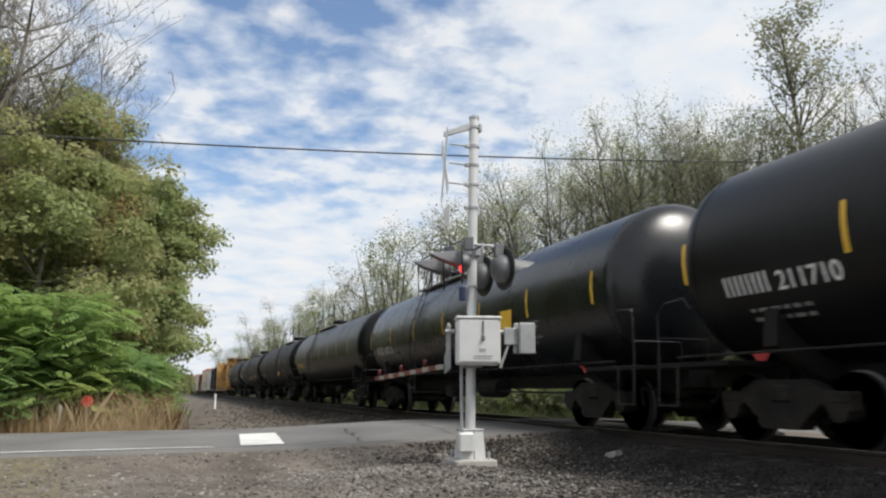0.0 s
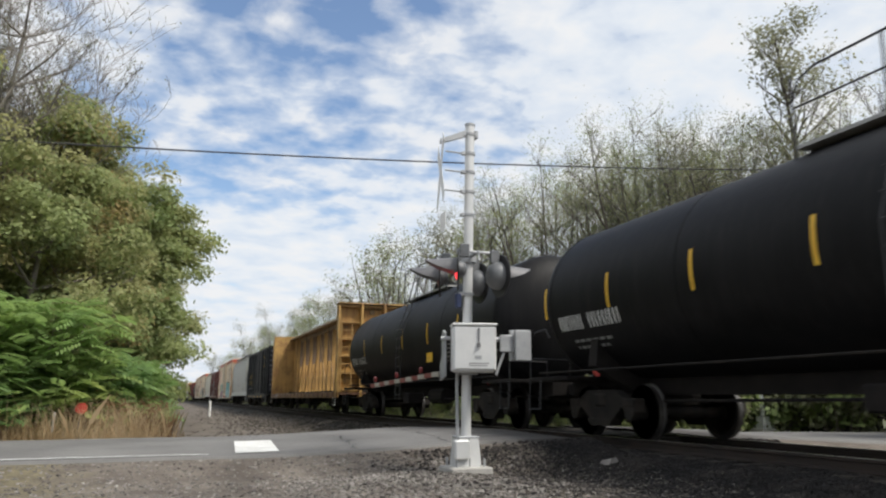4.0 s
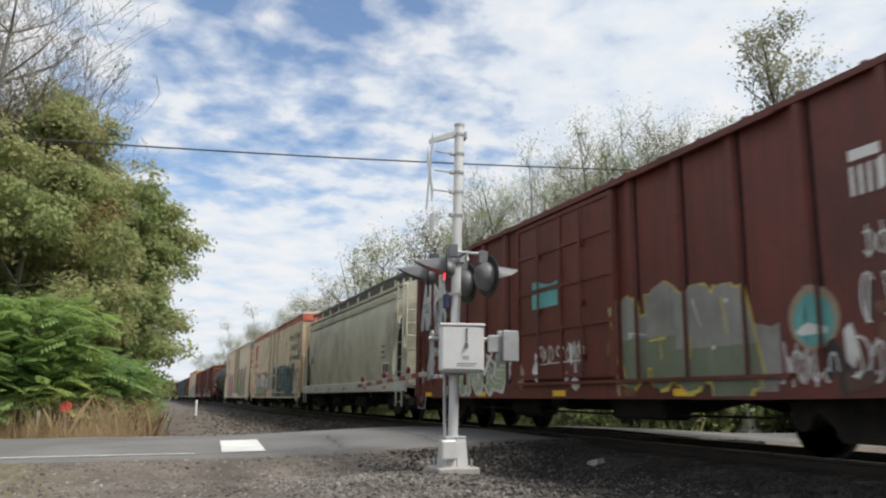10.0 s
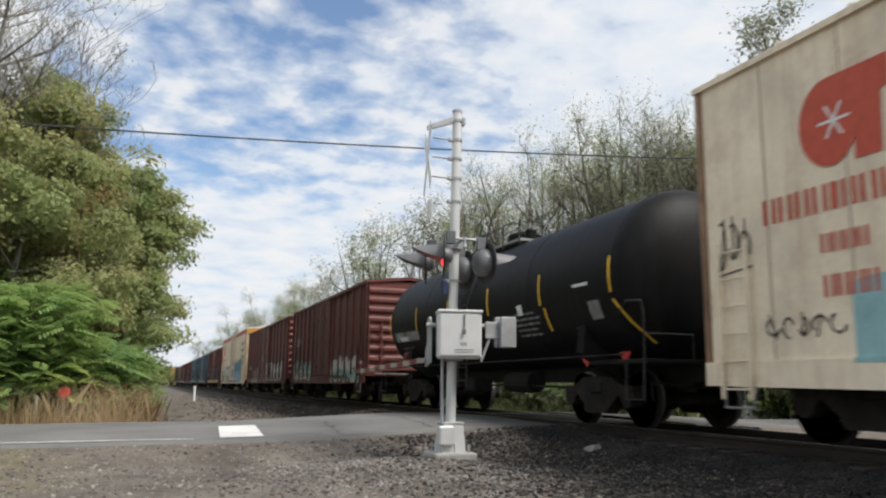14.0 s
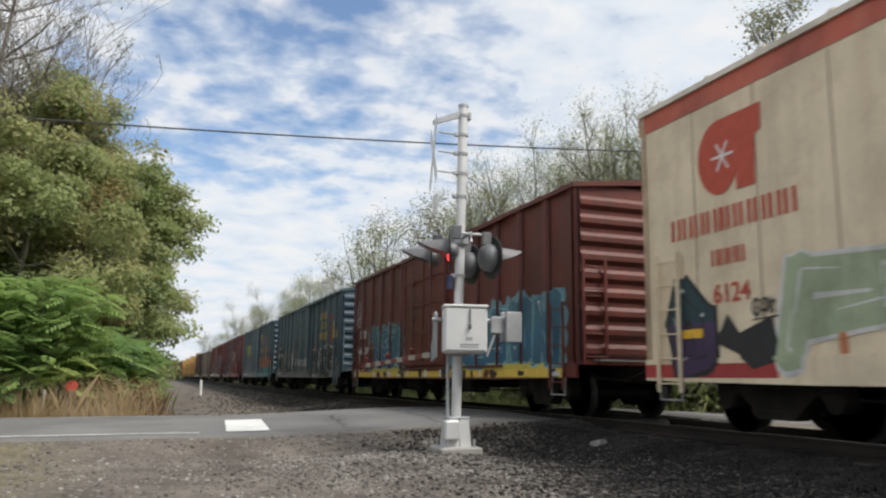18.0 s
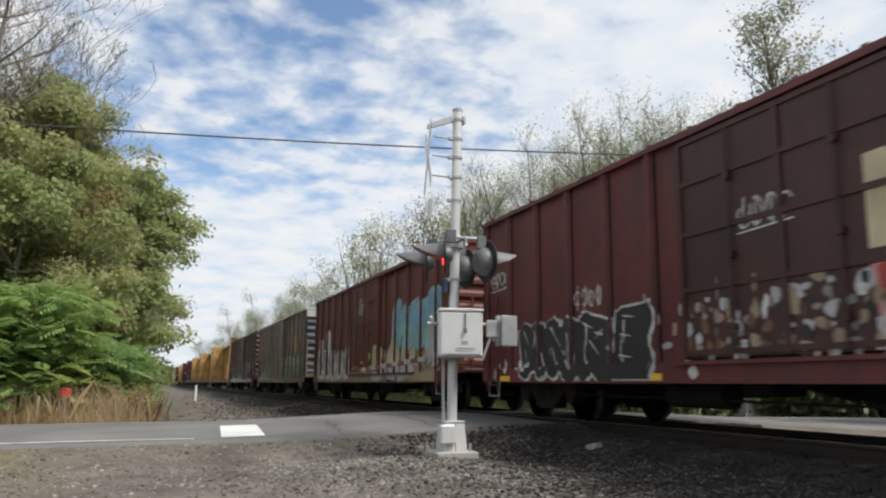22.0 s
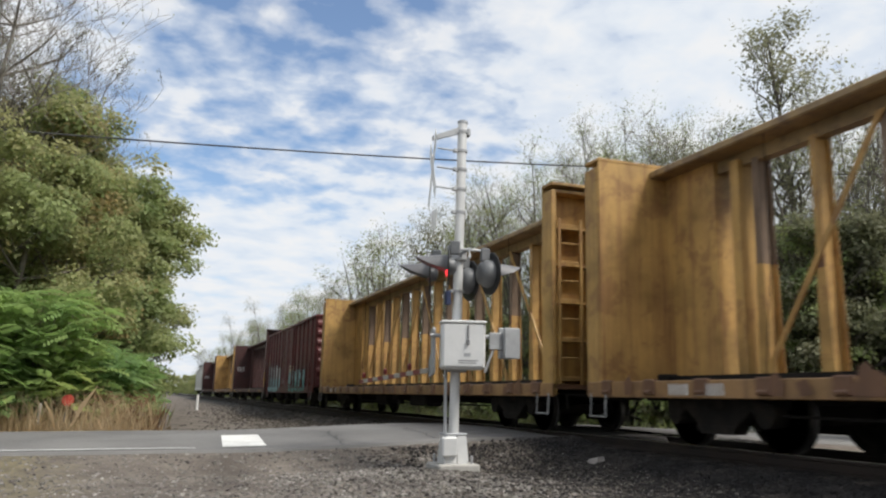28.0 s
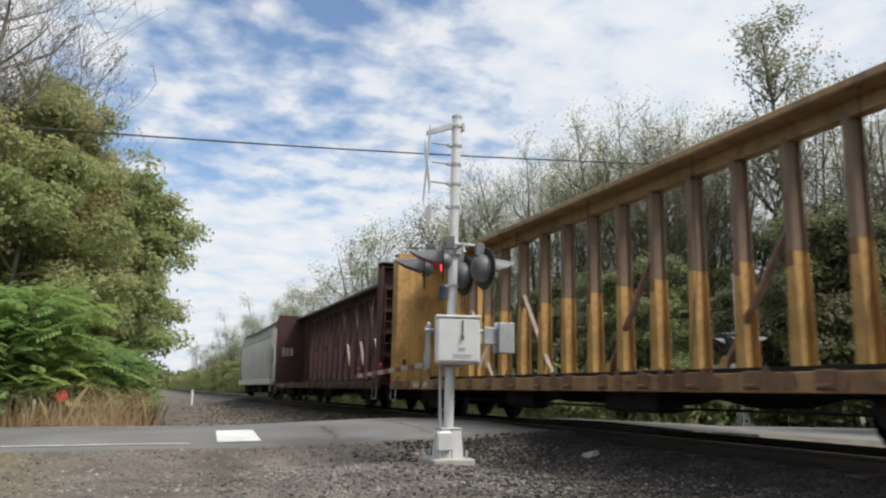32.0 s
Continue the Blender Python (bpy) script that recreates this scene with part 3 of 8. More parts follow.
def coupler_data():
    m = Mesh()
    m.box(-0.12, 0.12, -0.75, 0.1, 0.74, 0.98, 0.03)
    m.prism([(-0.17, -0.75), (-0.20, -0.95), (-0.05, -1.04), (0.12, -1.0), (0.18, -0.85), (0.15, -0.75)], "z", 0.72, 1.0)
    m.tube([(0.35, -0.35, 0.95), (0.36, -0.55, 0.62), (0.22, -0.85, 0.48), (0.05, -1.1, 0.5)], 0.028, 8)
    m.tube([(-1.25, -0.28, 0.70), (-0.6, -0.30, 0.66), (-0.15, -0.5, 0.9)], 0.014, 6)
    m.tube([(-1.25, -0.28, 0.70), (-1.27, -0.33, 0.5), (-1.27, -0.36, 0.44)], 0.014, 6)
    m.box(-0.45, 0.45, -0.2, 0.35, 0.62, 1.05, 0.03)
    return m.data("coupler", M_IRON)


COUPLER = coupler_data()


def truck(car, y, u):
    t = part("truck", BOLSTER, None, car, "black cast steel truck")
    t.location = (0, y, 0)
    for s in (-1, 1):
        o = part("side_frame", FRAME, None, t)
        o.matrix_local = pose(s * 1.0, 0, 0, 0, 0, 0 if s > 0 else 180)
    for d in (-0.89, 0.89):
        w = part("wheelset", WHEEL, None, t, "steel wheels with worn shiny rims")
        w.location = (0, d, 0.44)
        WHEELS.append((w, d, u + y + d))


def running_gear(car, u0, u1, inset, floor=True):
    L, u = u1 - u0, (u0 + u1) / 2
    for s in (-1, 1):
        truck(car, s * (L / 2 - inset), u)
        o = part("coupler", COUPLER, None, car)
        o.matrix_local = pose(0, s * (L / 2 - 0.25), 0, 0, 0, 0 if s < 0 else 180)
    m = Mesh()
    m.box(-0.3, 0.3, -L / 2 + 0.3, L / 2 - 0.3, 0.72, 1.02)
    m.tube([(-0.55, -1.6, 0.72), (-0.55, -0.4, 0.72)], 0.22, 12)
    m.tube([(-0.7, -L / 2 + 3, 0.62), (-0.62, 0, 0.66), (-0.7, L / 2 - 3, 0.62)], 0.025, 6)
    m.box(-1.05, -0.55, 0.6, 1.2, 0.50, 0.82, 0.03)
    part("underframe", m, M_UNDER, car)
    if not floor:
        return
    n = max(4, int((L - 6) / 2.1))
    cb = Mesh().prism([(-1.45, 0.80), (-1.45, 0.66), (-0.45, 0.46), (0.45, 0.46), (1.45, 0.66), (1.45, 0.80)], "y", -0.06, 0.06).data("crossbearer", M_UNDER)
    for i in range(n):
        o = part("crossbearer", cb, None, car)
        o.location = (0, -L / 2 + 3.6 + (L - 7.2) * i / (n - 1), 0)
    bx = Mesh()
    bx.box(-1.25, -0.75, -2.6, -1.2, 0.36, 0.72, 0.04)
    part("equipment_box", bx, M_UNDER, car)
    rs = Mesh()
    rs.smooth = True
    rs.tube([(-0.95, 1.5, 0.52), (-0.95, 2.7, 0.52)], 0.2, 14)
    part("air_reservoir", rs, M_UNDER, car)
    part("brake_rod", Mesh().tube([(-1.05, -L / 2 + 2.4, 0.45), (-1.0, -1.0, 0.42), (-1.0, L / 2 - 2.6, 0.47)], 0.02, 6), M_UNDER, car)


def begin(name, u0, u1, label, group="freight cars of the train"):
    car = thing(name, label, "freight car", group)
    CARS.append((car, (u0 + u1) / 2))
    return car


RUNGS = {}                  # rungs of ladders, shared between alike ladders


def rung_data(axis, w, mat):
    key = (axis, round(w, 2), mat.name)
    if key not in RUNGS:
        d = (0, w / 2, 0) if axis == "x" else (w / 2, 0, 0)
        RUNGS[key] = Mesh().tube([tuple(-c for c in d), d], 0.013, 5).data("rung", mat)
    return RUNGS[key]


def ladder(car, x, y0, y1, z0, z1, n, mat, normal="x", label=""):
    """A ladder of n rungs; on a side (normal x) it spans y0..y1, on an end (normal y) x is a pair and y0 the place."""
    first = None
    for w in (0, 1):
        m = Mesh()
        if normal == "x":
            y = (y0, y1)[w]
            m.box(x - 0.015, x + 0.02, y - 0.025, y + 0.025, z0 - 0.12, z1 + 0.12)
        else:
            m.box(x[w] - 0.025, x[w] + 0.025, y0 - 0.02, y0 + 0.015, z0 - 0.12, z1 + 0.12)
        if first:
            part("stile", m, mat, first)
        else:
            first = part("ladder", m, mat, car, label)
    R = rung_data(normal, abs(y1 - y0) if normal == "x" else abs(x[1] - x[0]), mat)
    for k in range(n):
        at = (x, (y0 + y1) / 2) if normal == "x" else ((x[0] + x[1]) / 2, y0)
        part("rung", R, None, first).location = (at[0], at[1], z0 + (z1 - z0) * k / (n - 1))
    return first


def clip_strip(poly, y0, y1):
    for sgn, lim in ((1, y0), (-1, -y1)):
        out = []
        for (a, b) in zip(poly, poly[1:] + poly[:1]):
            ia, ib = sgn * a[0] >= lim, sgn * b[0] >= lim
            if ia:
                out.append(a)
            if ia != ib:
                k = (sgn * lim - a[0]) / (b[0] - a[0])
                out.append((sgn * lim, a[1] + (b[1] - a[1]) * k))
        poly = out
        if len(poly) < 3:
            return []
    return poly


def lay(car, name, shapes, mats, bands, label="", lift=0.004, floor_z=0.70):
    """Paint laid on the near side: flat shapes of (slot, outline in y, z, layer), following the raised and recessed bands
    (y0, y1, x) of the side."""
    m = Mesh()
    rank = 0
    for slot, poly, layer in sorted(shapes, key=lambda s: s[2]):
        rank += 1
        if min(q[1] for q in poly) < floor_z:
            poly = [(b, a) for a, b in clip_strip([(b, a) for a, b in poly], floor_z, 9)]
            if len(poly) < 3:
                continue
        if min(q[1] for q in poly) < 0.95:
            # the side sill stands a little prouder than the panels above it
            c = [(b, a) for a, b in clip_strip([(b, a) for a, b in poly], -9, 0.952)]
            c = clip_strip(c, -99, 99) if len(c) >= 3 else []
            if len(c) >= 3:
                m.mi = slot
                m.add([(-SIDE - 0.011 - lift - 0.0008 * layer - 0.00007 * rank, p[0], p[1]) for p in c], [tuple(range(len(c)))])
            poly = [(b, a) for a, b in clip_strip([(b, a) for a, b in poly], 0.952, 9)]
            if len(poly) < 3:
                continue
        for y0, y1, x in bands:
            if y1 < min(p[0] for p in poly) or y0 > max(p[0] for p in poly):
                continue
            c = clip_strip(list(poly), y0, y1)
            if len(c) >= 3:
                m.mi = slot
                m.add([(x - lift - 0.0008 * layer - 0.00007 * rank, p[0], p[1]) for p in c], [tuple(range(len(c)))])
    if not m.f:
        return None
    me = bpy.data.meshes.new(name)
    me.from_pydata(m.v, [], m.f)
    for mm in mats:
        me.materials.append(mm)
    me.polygons.foreach_set("material_index", m.m)
    o = part(name, me, None, car, label)
    if len(shapes) > 1:
        o["kind"] = "stuff"
    return o


STROKES = {  # strokes of wild spray shapes on a unit square
    0: [((0.1, 0), (0.1, 1)), ((0.1, 0.95), (0.9, 0.6)), ((0.9, 0.6), (0.2, 0.45)), ((0.3, 0.5), (0.95, 0.0))],
    1: [((0.1, 0), (0.35, 1)), ((0.35, 1), (0.65, 0.25)), ((0.65, 0.25), (0.95, 1)), ((0.95, 1), (0.9, 0))],
    2: [((0.9, 0.85), (0.2, 0.9)), ((0.2, 0.9), (0.15, 0.5)), ((0.15, 0.5), (0.9, 0.45)), ((0.9, 0.45), (0.8, 0.05)), ((0.8, 0.05), (0.1, 0.1))],
    3: [((0.1, 0), (0.5, 1)), ((0.5, 1), (0.9, 0)), ((0.25, 0.4), (0.8, 0.38))],
    4: [((0.15, 0), (0.15, 1)), ((0.15, 0.5), (0.9, 1)), ((0.15, 0.5), (0.95, 0))],
    5: [((0.85, 0.95), (0.15, 0.9)), ((0.15, 0.9), (0.1, 0.05)), ((0.1, 0.05), (0.9, 0.1)), ((0.12, 0.5), (0.7, 0.52))],
    6: [((0.5, 1), (0.1, 0.5)), ((0.1, 0.5), (0.5, 0)), ((0.5, 0), (0.9, 0.5)), ((0.9, 0.5), (0.5, 1))],
}


LETTERS = {  # strokes of the blocky capitals that the larger murals show
    "A": [((0.05, 0), (0.45, 1)), ((0.45, 1), (0.95, 0)), ((0.25, 0.35), (0.8, 0.35))],
    "B": [((0.15, 0), (0.15, 1)), ((0.15, 0.95), (0.85, 0.75)), ((0.85, 0.75), (0.2, 0.5)), ((0.2, 0.5), (0.9, 0.25)), ((0.9, 0.25), (0.15, 0.05))],
    "C": [((0.9, 0.9), (0.3, 0.95)), ((0.3, 0.95), (0.1, 0.5)), ((0.1, 0.5), (0.3, 0.05)), ((0.3, 0.05), (0.9, 0.1))],
    "D": [((0.15, 0), (0.15, 1)), ((0.15, 0.95), (0.75, 0.85)), ((0.75, 0.85), (0.9, 0.4)), ((0.9, 0.4), (0.15, 0.05))],
    "E": [((0.15, 0), (0.15, 1)), ((0.15, 0.95), (0.9, 0.95)), ((0.15, 0.5), (0.75, 0.5)), ((0.15, 0.05), (0.9, 0.05))],
    "H": [((0.12, 0), (0.12, 1)), ((0.88, 0), (0.88, 1)), ((0.12, 0.5), (0.88, 0.5))],
    "I": [((0.5, 0), (0.5, 1)), ((0.2, 0.95), (0.8, 0.95)), ((0.2, 0.05), (0.8, 0.05))],
    "K": [((0.15, 0), (0.15, 1)), ((0.15, 0.5), (0.9, 1)), ((0.3, 0.55), (0.95, 0))],
    "L": [((0.2, 1), (0.15, 0.08)), ((0.15, 0.08), (0.9, 0.1))],
    "M": [((0.1, 0), (0.2, 1)), ((0.2, 1), (0.5, 0.3)), ((0.5, 0.3), (0.8, 1)), ((0.8, 1), (0.92, 0))],
    "N": [((0.12, 0), (0.12, 1)), ((0.12, 1), (0.88, 0)), ((0.88, 0), (0.88, 1))],
    "O": [((0.5, 0.97), (0.12, 0.6)), ((0.12, 0.6), (0.3, 0.03)), ((0.3, 0.03), (0.8, 0.08)), ((0.8, 0.08), (0.9, 0.65)), ((0.9, 0.65), (0.5, 0.97))],
    "P": [((0.15, 0), (0.2, 1)), ((0.2, 0.95), (0.85, 0.85)), ((0.85, 0.85), (0.85, 0.5)), ((0.85, 0.5), (0.2, 0.42))],
    "R": [((0.15, 0), (0.15, 1)), ((0.15, 0.95), (0.88, 0.75)), ((0.88, 0.75), (0.2, 0.48)), ((0.35, 0.5), (0.95, 0))],
    "S": [((0.9, 0.9), (0.25, 0.92)), ((0.25, 0.92), (0.15, 0.58)), ((0.15, 0.58), (0.85, 0.45)), ((0.85, 0.45), (0.75, 0.08)), ((0.75, 0.08), (0.1, 0.08))],
    "T": [((0.5, 0), (0.5, 0.95)), ((0.05, 0.93), (0.95, 0.97))],
    "U": [((0.12, 1), (0.15, 0.15)), ((0.15, 0.15), (0.85, 0.12)), ((0.85, 0.12), (0.88, 1))],
    "V": [((0.08, 1), (0.48, 0)), ((0.48, 0), (0.92, 1))],
    "W": [((0.05, 1), (0.25, 0)), ((0.25, 0), (0.5, 0.7)), ((0.5, 0.7), (0.75, 0)), ((0.75, 0), (0.95, 1))],
    "Y": [((0.05, 1), (0.5, 0.5)), ((0.95, 1), (0.5, 0.5)), ((0.5, 0.5), (0.45, 0))],
}


def thick(a, b, w0, w1):
    dx, dz = b[0] - a[0], b[1] - a[1]
    l = math.hypot(dx, dz) or 1
    nx, nz = -dz / l, dx / l
    ex, ez = dx / l, dz / l
    return [(a[0] + nx * w0 - ex * w0 * 0.6, a[1] + nz * w0 - ez * w0 * 0.6), (b[0] + nx * w1 + ex * w1 * 0.5, b[1] + nz * w1 + ez * w1 * 0.5),
            (b[0] - nx * w1 + ex * w1 * 0.6, b[1] - nz * w1 + ez * w1 * 0.6), (a[0] - nx * w0 - ex * w0 * 0.5, a[1] - nz * w0 - ez * w0 * 0.5)]


def disc(c, r, n=9, turn=0.0):
    return [(c[0] + math.cos(turn + 6.2832 * k / n) * r, c[1] + math.sin(turn + 6.2832 * k / n) * r) for k in range(n)]


def mural(car, L, q0, q1, z0, z1, fill, outline, bands, n=5, seed=0, fat=0.17, second=None, halo=None, label="spray-painted wild lettering", edge=1.0, glyphs=""):
    """Wild spray lettering between q0 and q1 metres from the car's far end: a cloud, fat letters with a dark rim and a fade
    of two colours, inner cuts, highlights and drips."""
    rng = random.Random(seed)
    n = len(glyphs) or n
    mats = [outline, fill, second or fill, halo or outline, SPRAY["white"]]
    shapes = []
    w, h = (q1 - q0) / n, z1 - z0
    if halo:
        k = n * 7
        cap = z1 - 0.04 * h
        ya, yb = L / 2 - (q0 - 0.12), L / 2 - (q1 + 0.12)
        shapes.append((3, [(ya, z0 - 0.04), (yb, z0 - 0.04), (yb, cap), (ya, cap)], 0))
        for i in range(k + 1):
            r = h * rng.uniform(0.05, 0.14)
            shapes.append((3, disc((ya + (yb - ya) * (i + rng.uniform(-0.3, 0.3)) / k, cap + rng.uniform(-0.10, 0.07) * h), r, 11, rng.random()), 0))
        for e in (ya, yb):
            for i in range(4):
                shapes.append((3, disc((e, z0 + 0.1 + (cap - z0 - 0.1) * i / 3), h * rng.uniform(0.10, 0.17), 11), 0))
    for i in range(n):
        strokes = LETTERS[glyphs[i]] if glyphs else STROKES[rng.randrange(7)]
        qa, h0, h1 = q0 + i * w, z0 + rng.uniform(0.06, 0.14) * h, z1 - rng.uniform(0.02, 0.16) * h
        lean = rng.uniform(-0.16, 0.16) * w
        f = max(0.85 * fat * w, 0.11 * h) * rng.uniform(0.9, 1.1)
        inset = min(0.45, f / w * 0.55)
        mid = h0 + (h1 - h0) * rng.uniform(0.38, 0.6)
        step = 0.35 * (i % 2)
        moved = {}
        for a, b in strokes:
            ends = []
            for pnt in (a, b):
                if pnt not in moved:
                    moved[pnt] = (L / 2 - (qa + (inset + pnt[0] * (1 - 2 * inset) + rng.uniform(-0.05, 0.05)) * w + lean * (pnt[1] - 0.5)), h0 + f * 0.4 + pnt[1] * (h1 - h0 - f * 0.8) + rng.uniform(-0.03, 0.03) * h)
                ends.append(moved[pnt])
            pa, pb = ends
            f0, f1 = f * rng.uniform(0.8, 1.15), f * rng.uniform(0.8, 1.25)
            rim = (0.05 + 0.018 * h) * edge
            shapes.append((0, thick(pa, pb, f0 + rim, f1 + rim), 1 + step))
            for c, r in ((pa, f0), (pb, f1)):
                shapes.append((0, disc((c[0] - 0.02, c[1] - 0.02), r * 0.95 + rim, 8, rng.random()), 1 + step))
            for body in (thick(pa, pb, f0, f1), disc(pa, f0 * 0.95, 8, rng.random()), disc(pb, f1 * 0.95, 8, rng.random())):
                flip = [(z, y) for y, z in body]
                for slot, (lo, hi) in ((1, (-9, mid)), (2, (mid, 9))):
                    piece = clip_strip(flip, lo, hi)
                    if len(piece) >= 3:
                        shapes.append((slot, [(y, z) for z, y in piece], 2 + step))
            mp = ((pa[0] + pb[0]) / 2, (pa[1] + pb[1]) / 2)
            if rng.random() < 0.75:
                off = f * 0.45
                shapes.append((4 if rng.random() < 0.5 else 0, thick((pa[0] + off * 0.5, pa[1] + off), (mp[0] + off * 0.5, mp[1] + off * 0.6), 0.014, 0.006), 3 + step))
            if rng.random() < 0.5:
                shapes.append((0, thick(mp, pb, 0.012, 0.022), 3 + step))
            if rng.random() < 0.3:
                shapes.append((4, disc((pa[0], pa[1] + f * 0.3), 0.03, 6), 3.2 + step))
    for _ in range(int(n * 2)):
        y = L / 2 - rng.uniform(q0, q1)
        z = rng.uniform(z0, z0 + 0.6 * h)
        shapes.append((rng.choice([0, 1, 2]), [(y - 0.009, z), (y + 0.009, z), (y + 0.003, z - rng.uniform(0.15, 0.5))], 3.6))
    return lay(car, "spray_mural", shapes, mats, bands, label)


def tag(car, L, q0, q1, z0, z1, mat, bands, seed=0, n=5, label="thin sprayed scrawl"):
    """A thin handwritten scrawl that cannot be read."""
    rng = random.Random(seed)
    shapes = []
    w, h = (q1 - q0) / n, z1 - z0
    for i in range(n):
        # a loop or an open bow, and a stroke through it
        cq, cz = q0 + (i + 0.5) * w + rng.uniform(-0.1, 0.1) * w, z0 + h * rng.uniform(0.4, 0.6)
        rq, rz = w * rng.uniform(0.32, 0.5), h * rng.uniform(0.3, 0.5)
        a0, turn = rng.uniform(0, 6.28), rng.choice((-1, 1)) * rng.uniform(3.4, 5.8)
        bow = [(L / 2 - cq + rq * math.cos(a0 + turn * k / 9), cz + rz * math.sin(a0 + turn * k / 9)) for k in range(10)]
        shapes += [(0, thick(a, b, 0.011, 0.013), 4) for a, b in zip(bow, bow[1:])]
        if rng.random() < 0.75:
            dq = rng.uniform(-0.2, 0.2) * w
            shapes.append((0, thick((L / 2 - cq - dq, z0 + h * rng.uniform(-0.05, 0.2)), (L / 2 - cq + dq + rng.uniform(-0.1, 0.1) * w, z1 + h * rng.uniform(-0.1, 0.15)), 0.013, 0.010), 4))
    if rng.random() < 0.4:
        shapes.append((0, thick((L / 2 - q0, z0 - 0.12 * h), (L / 2 - q1, z0 - 0.02 * h), 0.008, 0.012), 4))
    return lay(car, "spray_scrawl", shapes, [mat], bands, label)


def blocks(car, L, q0, z, h, widths, mat, bands, gap=0.32, name="lettering", label="row of unreadable stencilled marks"):
    """Lettering shown as plain bars of its size: widths in units of its height; 0 leaves a space."""
    shapes, q = [], q0
    for w in widths:
        if w:
            y0, y1 = L / 2 - q - w * h, L / 2 - q
            if 0.45 < w < 1.0 and h > 0.12:
                s = 0.19 * h
                for ya, yb in ((y0, y0 + s), (y1 - s, y1)):
                    shapes.append((0, [(ya, z), (yb, z), (yb, z + h), (ya, z + h)], 5))
            else:
                shapes.append((0, [(y0, z), (y1, z), (y1, z + h), (y0, z + h)], 5))
        q += (w or 0.55) * h + gap * h * 0.6
    return lay(car, name, shapes, [mat], bands, label)


def patch(car, L, q0, q1, z0, z1, mat, bands, name="painted_panel", label="", layer=0, wob=0.0, seed=0):
    rng = random.Random(seed)
    if wob:
        k = max(3, int((q1 - q0) / 0.25))
        shapes = []
        top = [z1 + rng.uniform(-wob, wob) for _ in range(k + 1)]
        for i in range(k):
            ya, yb = L / 2 - (q0 + (q1 - q0) * i / k), L / 2 - (q0 + (q1 - q0) * (i + 1) / k)
            shapes.append((0, [(ya, z0), (yb, z0), (yb, top[i + 1]), (ya, top[i])], layer))
    else:
        shapes = [(0, [(L / 2 - q0, z0), (L / 2 - q1, z0), (L / 2 - q1, z1), (L / 2 - q0, z1)], layer)]
    return lay(car, name, shapes, [mat], bands, label)


def words(car, text, L, q, z, size, mat, x, label, shear=0.0):
    cu = bpy.data.curves.new("slogan", "FONT")
    cu.body, cu.size, cu.shear, cu.extrude, cu.offset = text, size, shear, 0.0, 0.014 * size
    tmp = bpy.data.objects.new("slogan", cu)
    me = bpy.data.meshes.new_from_object(tmp)
    bpy.data.objects.remove(tmp)
    me.materials.clear()
    me.materials.append(mat)
    o = part("slogan" if " " in label and "slogan" in label else "number_marking", me, None, car, label)
    o["kind"] = "stuff"
    o.matrix_local = Matrix(((0, 0, -1, x), (-1, 0, 0, L / 2 - q), (0, 1, 0, z), (0, 0, 0, 1)))
    return o


def end_data(name, half, z0, z1, ribs, mat, depth=0.07):
    """A pressed steel car end with horizontal corrugations, facing -y at y = 0."""
    m = Mesh()
    n = ribs
    prof = [(0.0, z0)]
    step = (z1 - z0 - 0.25) / n
    for k in range(n):
        a = z0 + 0.1 + k * step
        prof += [(0.0, a), (-depth, a + step * 0.28), (-depth, a + step * 0.55), (0.0, a + step * 0.82)]
    prof += [(0.0, z1)]
    v = []
    for y, z in prof:
        v += [(-half + 0.12, y, z), (half - 0.12, y, z)]
    m.add(v, [(2 * i, 2 * i + 1, 2 * i + 3, 2 * i + 2) for i in range(len(prof) - 1)])
    m.box(-half, -half + 0.13, -0.03, 0.06, z0, z1)
    m.box(half - 0.13, half, -0.03, 0.06, z0, z1)
    return m.data(name, mat)


def roof(car, L, half, eave, rise, mat, ribs):
    m = Mesh()
    prof = [(-half - 0.02, eave - 0.06), (-half - 0.02, eave + 0.02), (0, eave + rise), (half + 0.02, eave + 0.02), (half + 0.02, eave - 0.06), (0, eave + rise - 0.1)]
    m.prism(prof, "y", -L / 2 - 0.02, L / 2 + 0.02)
    r = part("roof", m, mat, car, "galvanised ribbed roof")
    k = Mesh()
    for i in range(ribs):
        y = -L / 2 + (i + 0.5) * L / ribs
        k.add([(-half, y - 0.04, eave + 0.02), (-half, y + 0.04, eave + 0.02), (0, y + 0.04, eave + rise), (0, y - 0.04, eave + rise),
               (-half, y - 0.04, eave + 0.06), (-half, y + 0.04, eave + 0.06), (0, y + 0.04, eave + rise + 0.05), (0, y - 0.04, eave + rise + 0.05),
               (half, y - 0.04, eave + 0.06), (half, y + 0.04, eave + 0.06)],
              [(4, 5, 6, 7), (7, 6, 9, 8), (0, 4, 7, 3), (1, 2, 6, 5), (0, 1, 5, 4)])
    part("roof_ribs", k, mat, r)


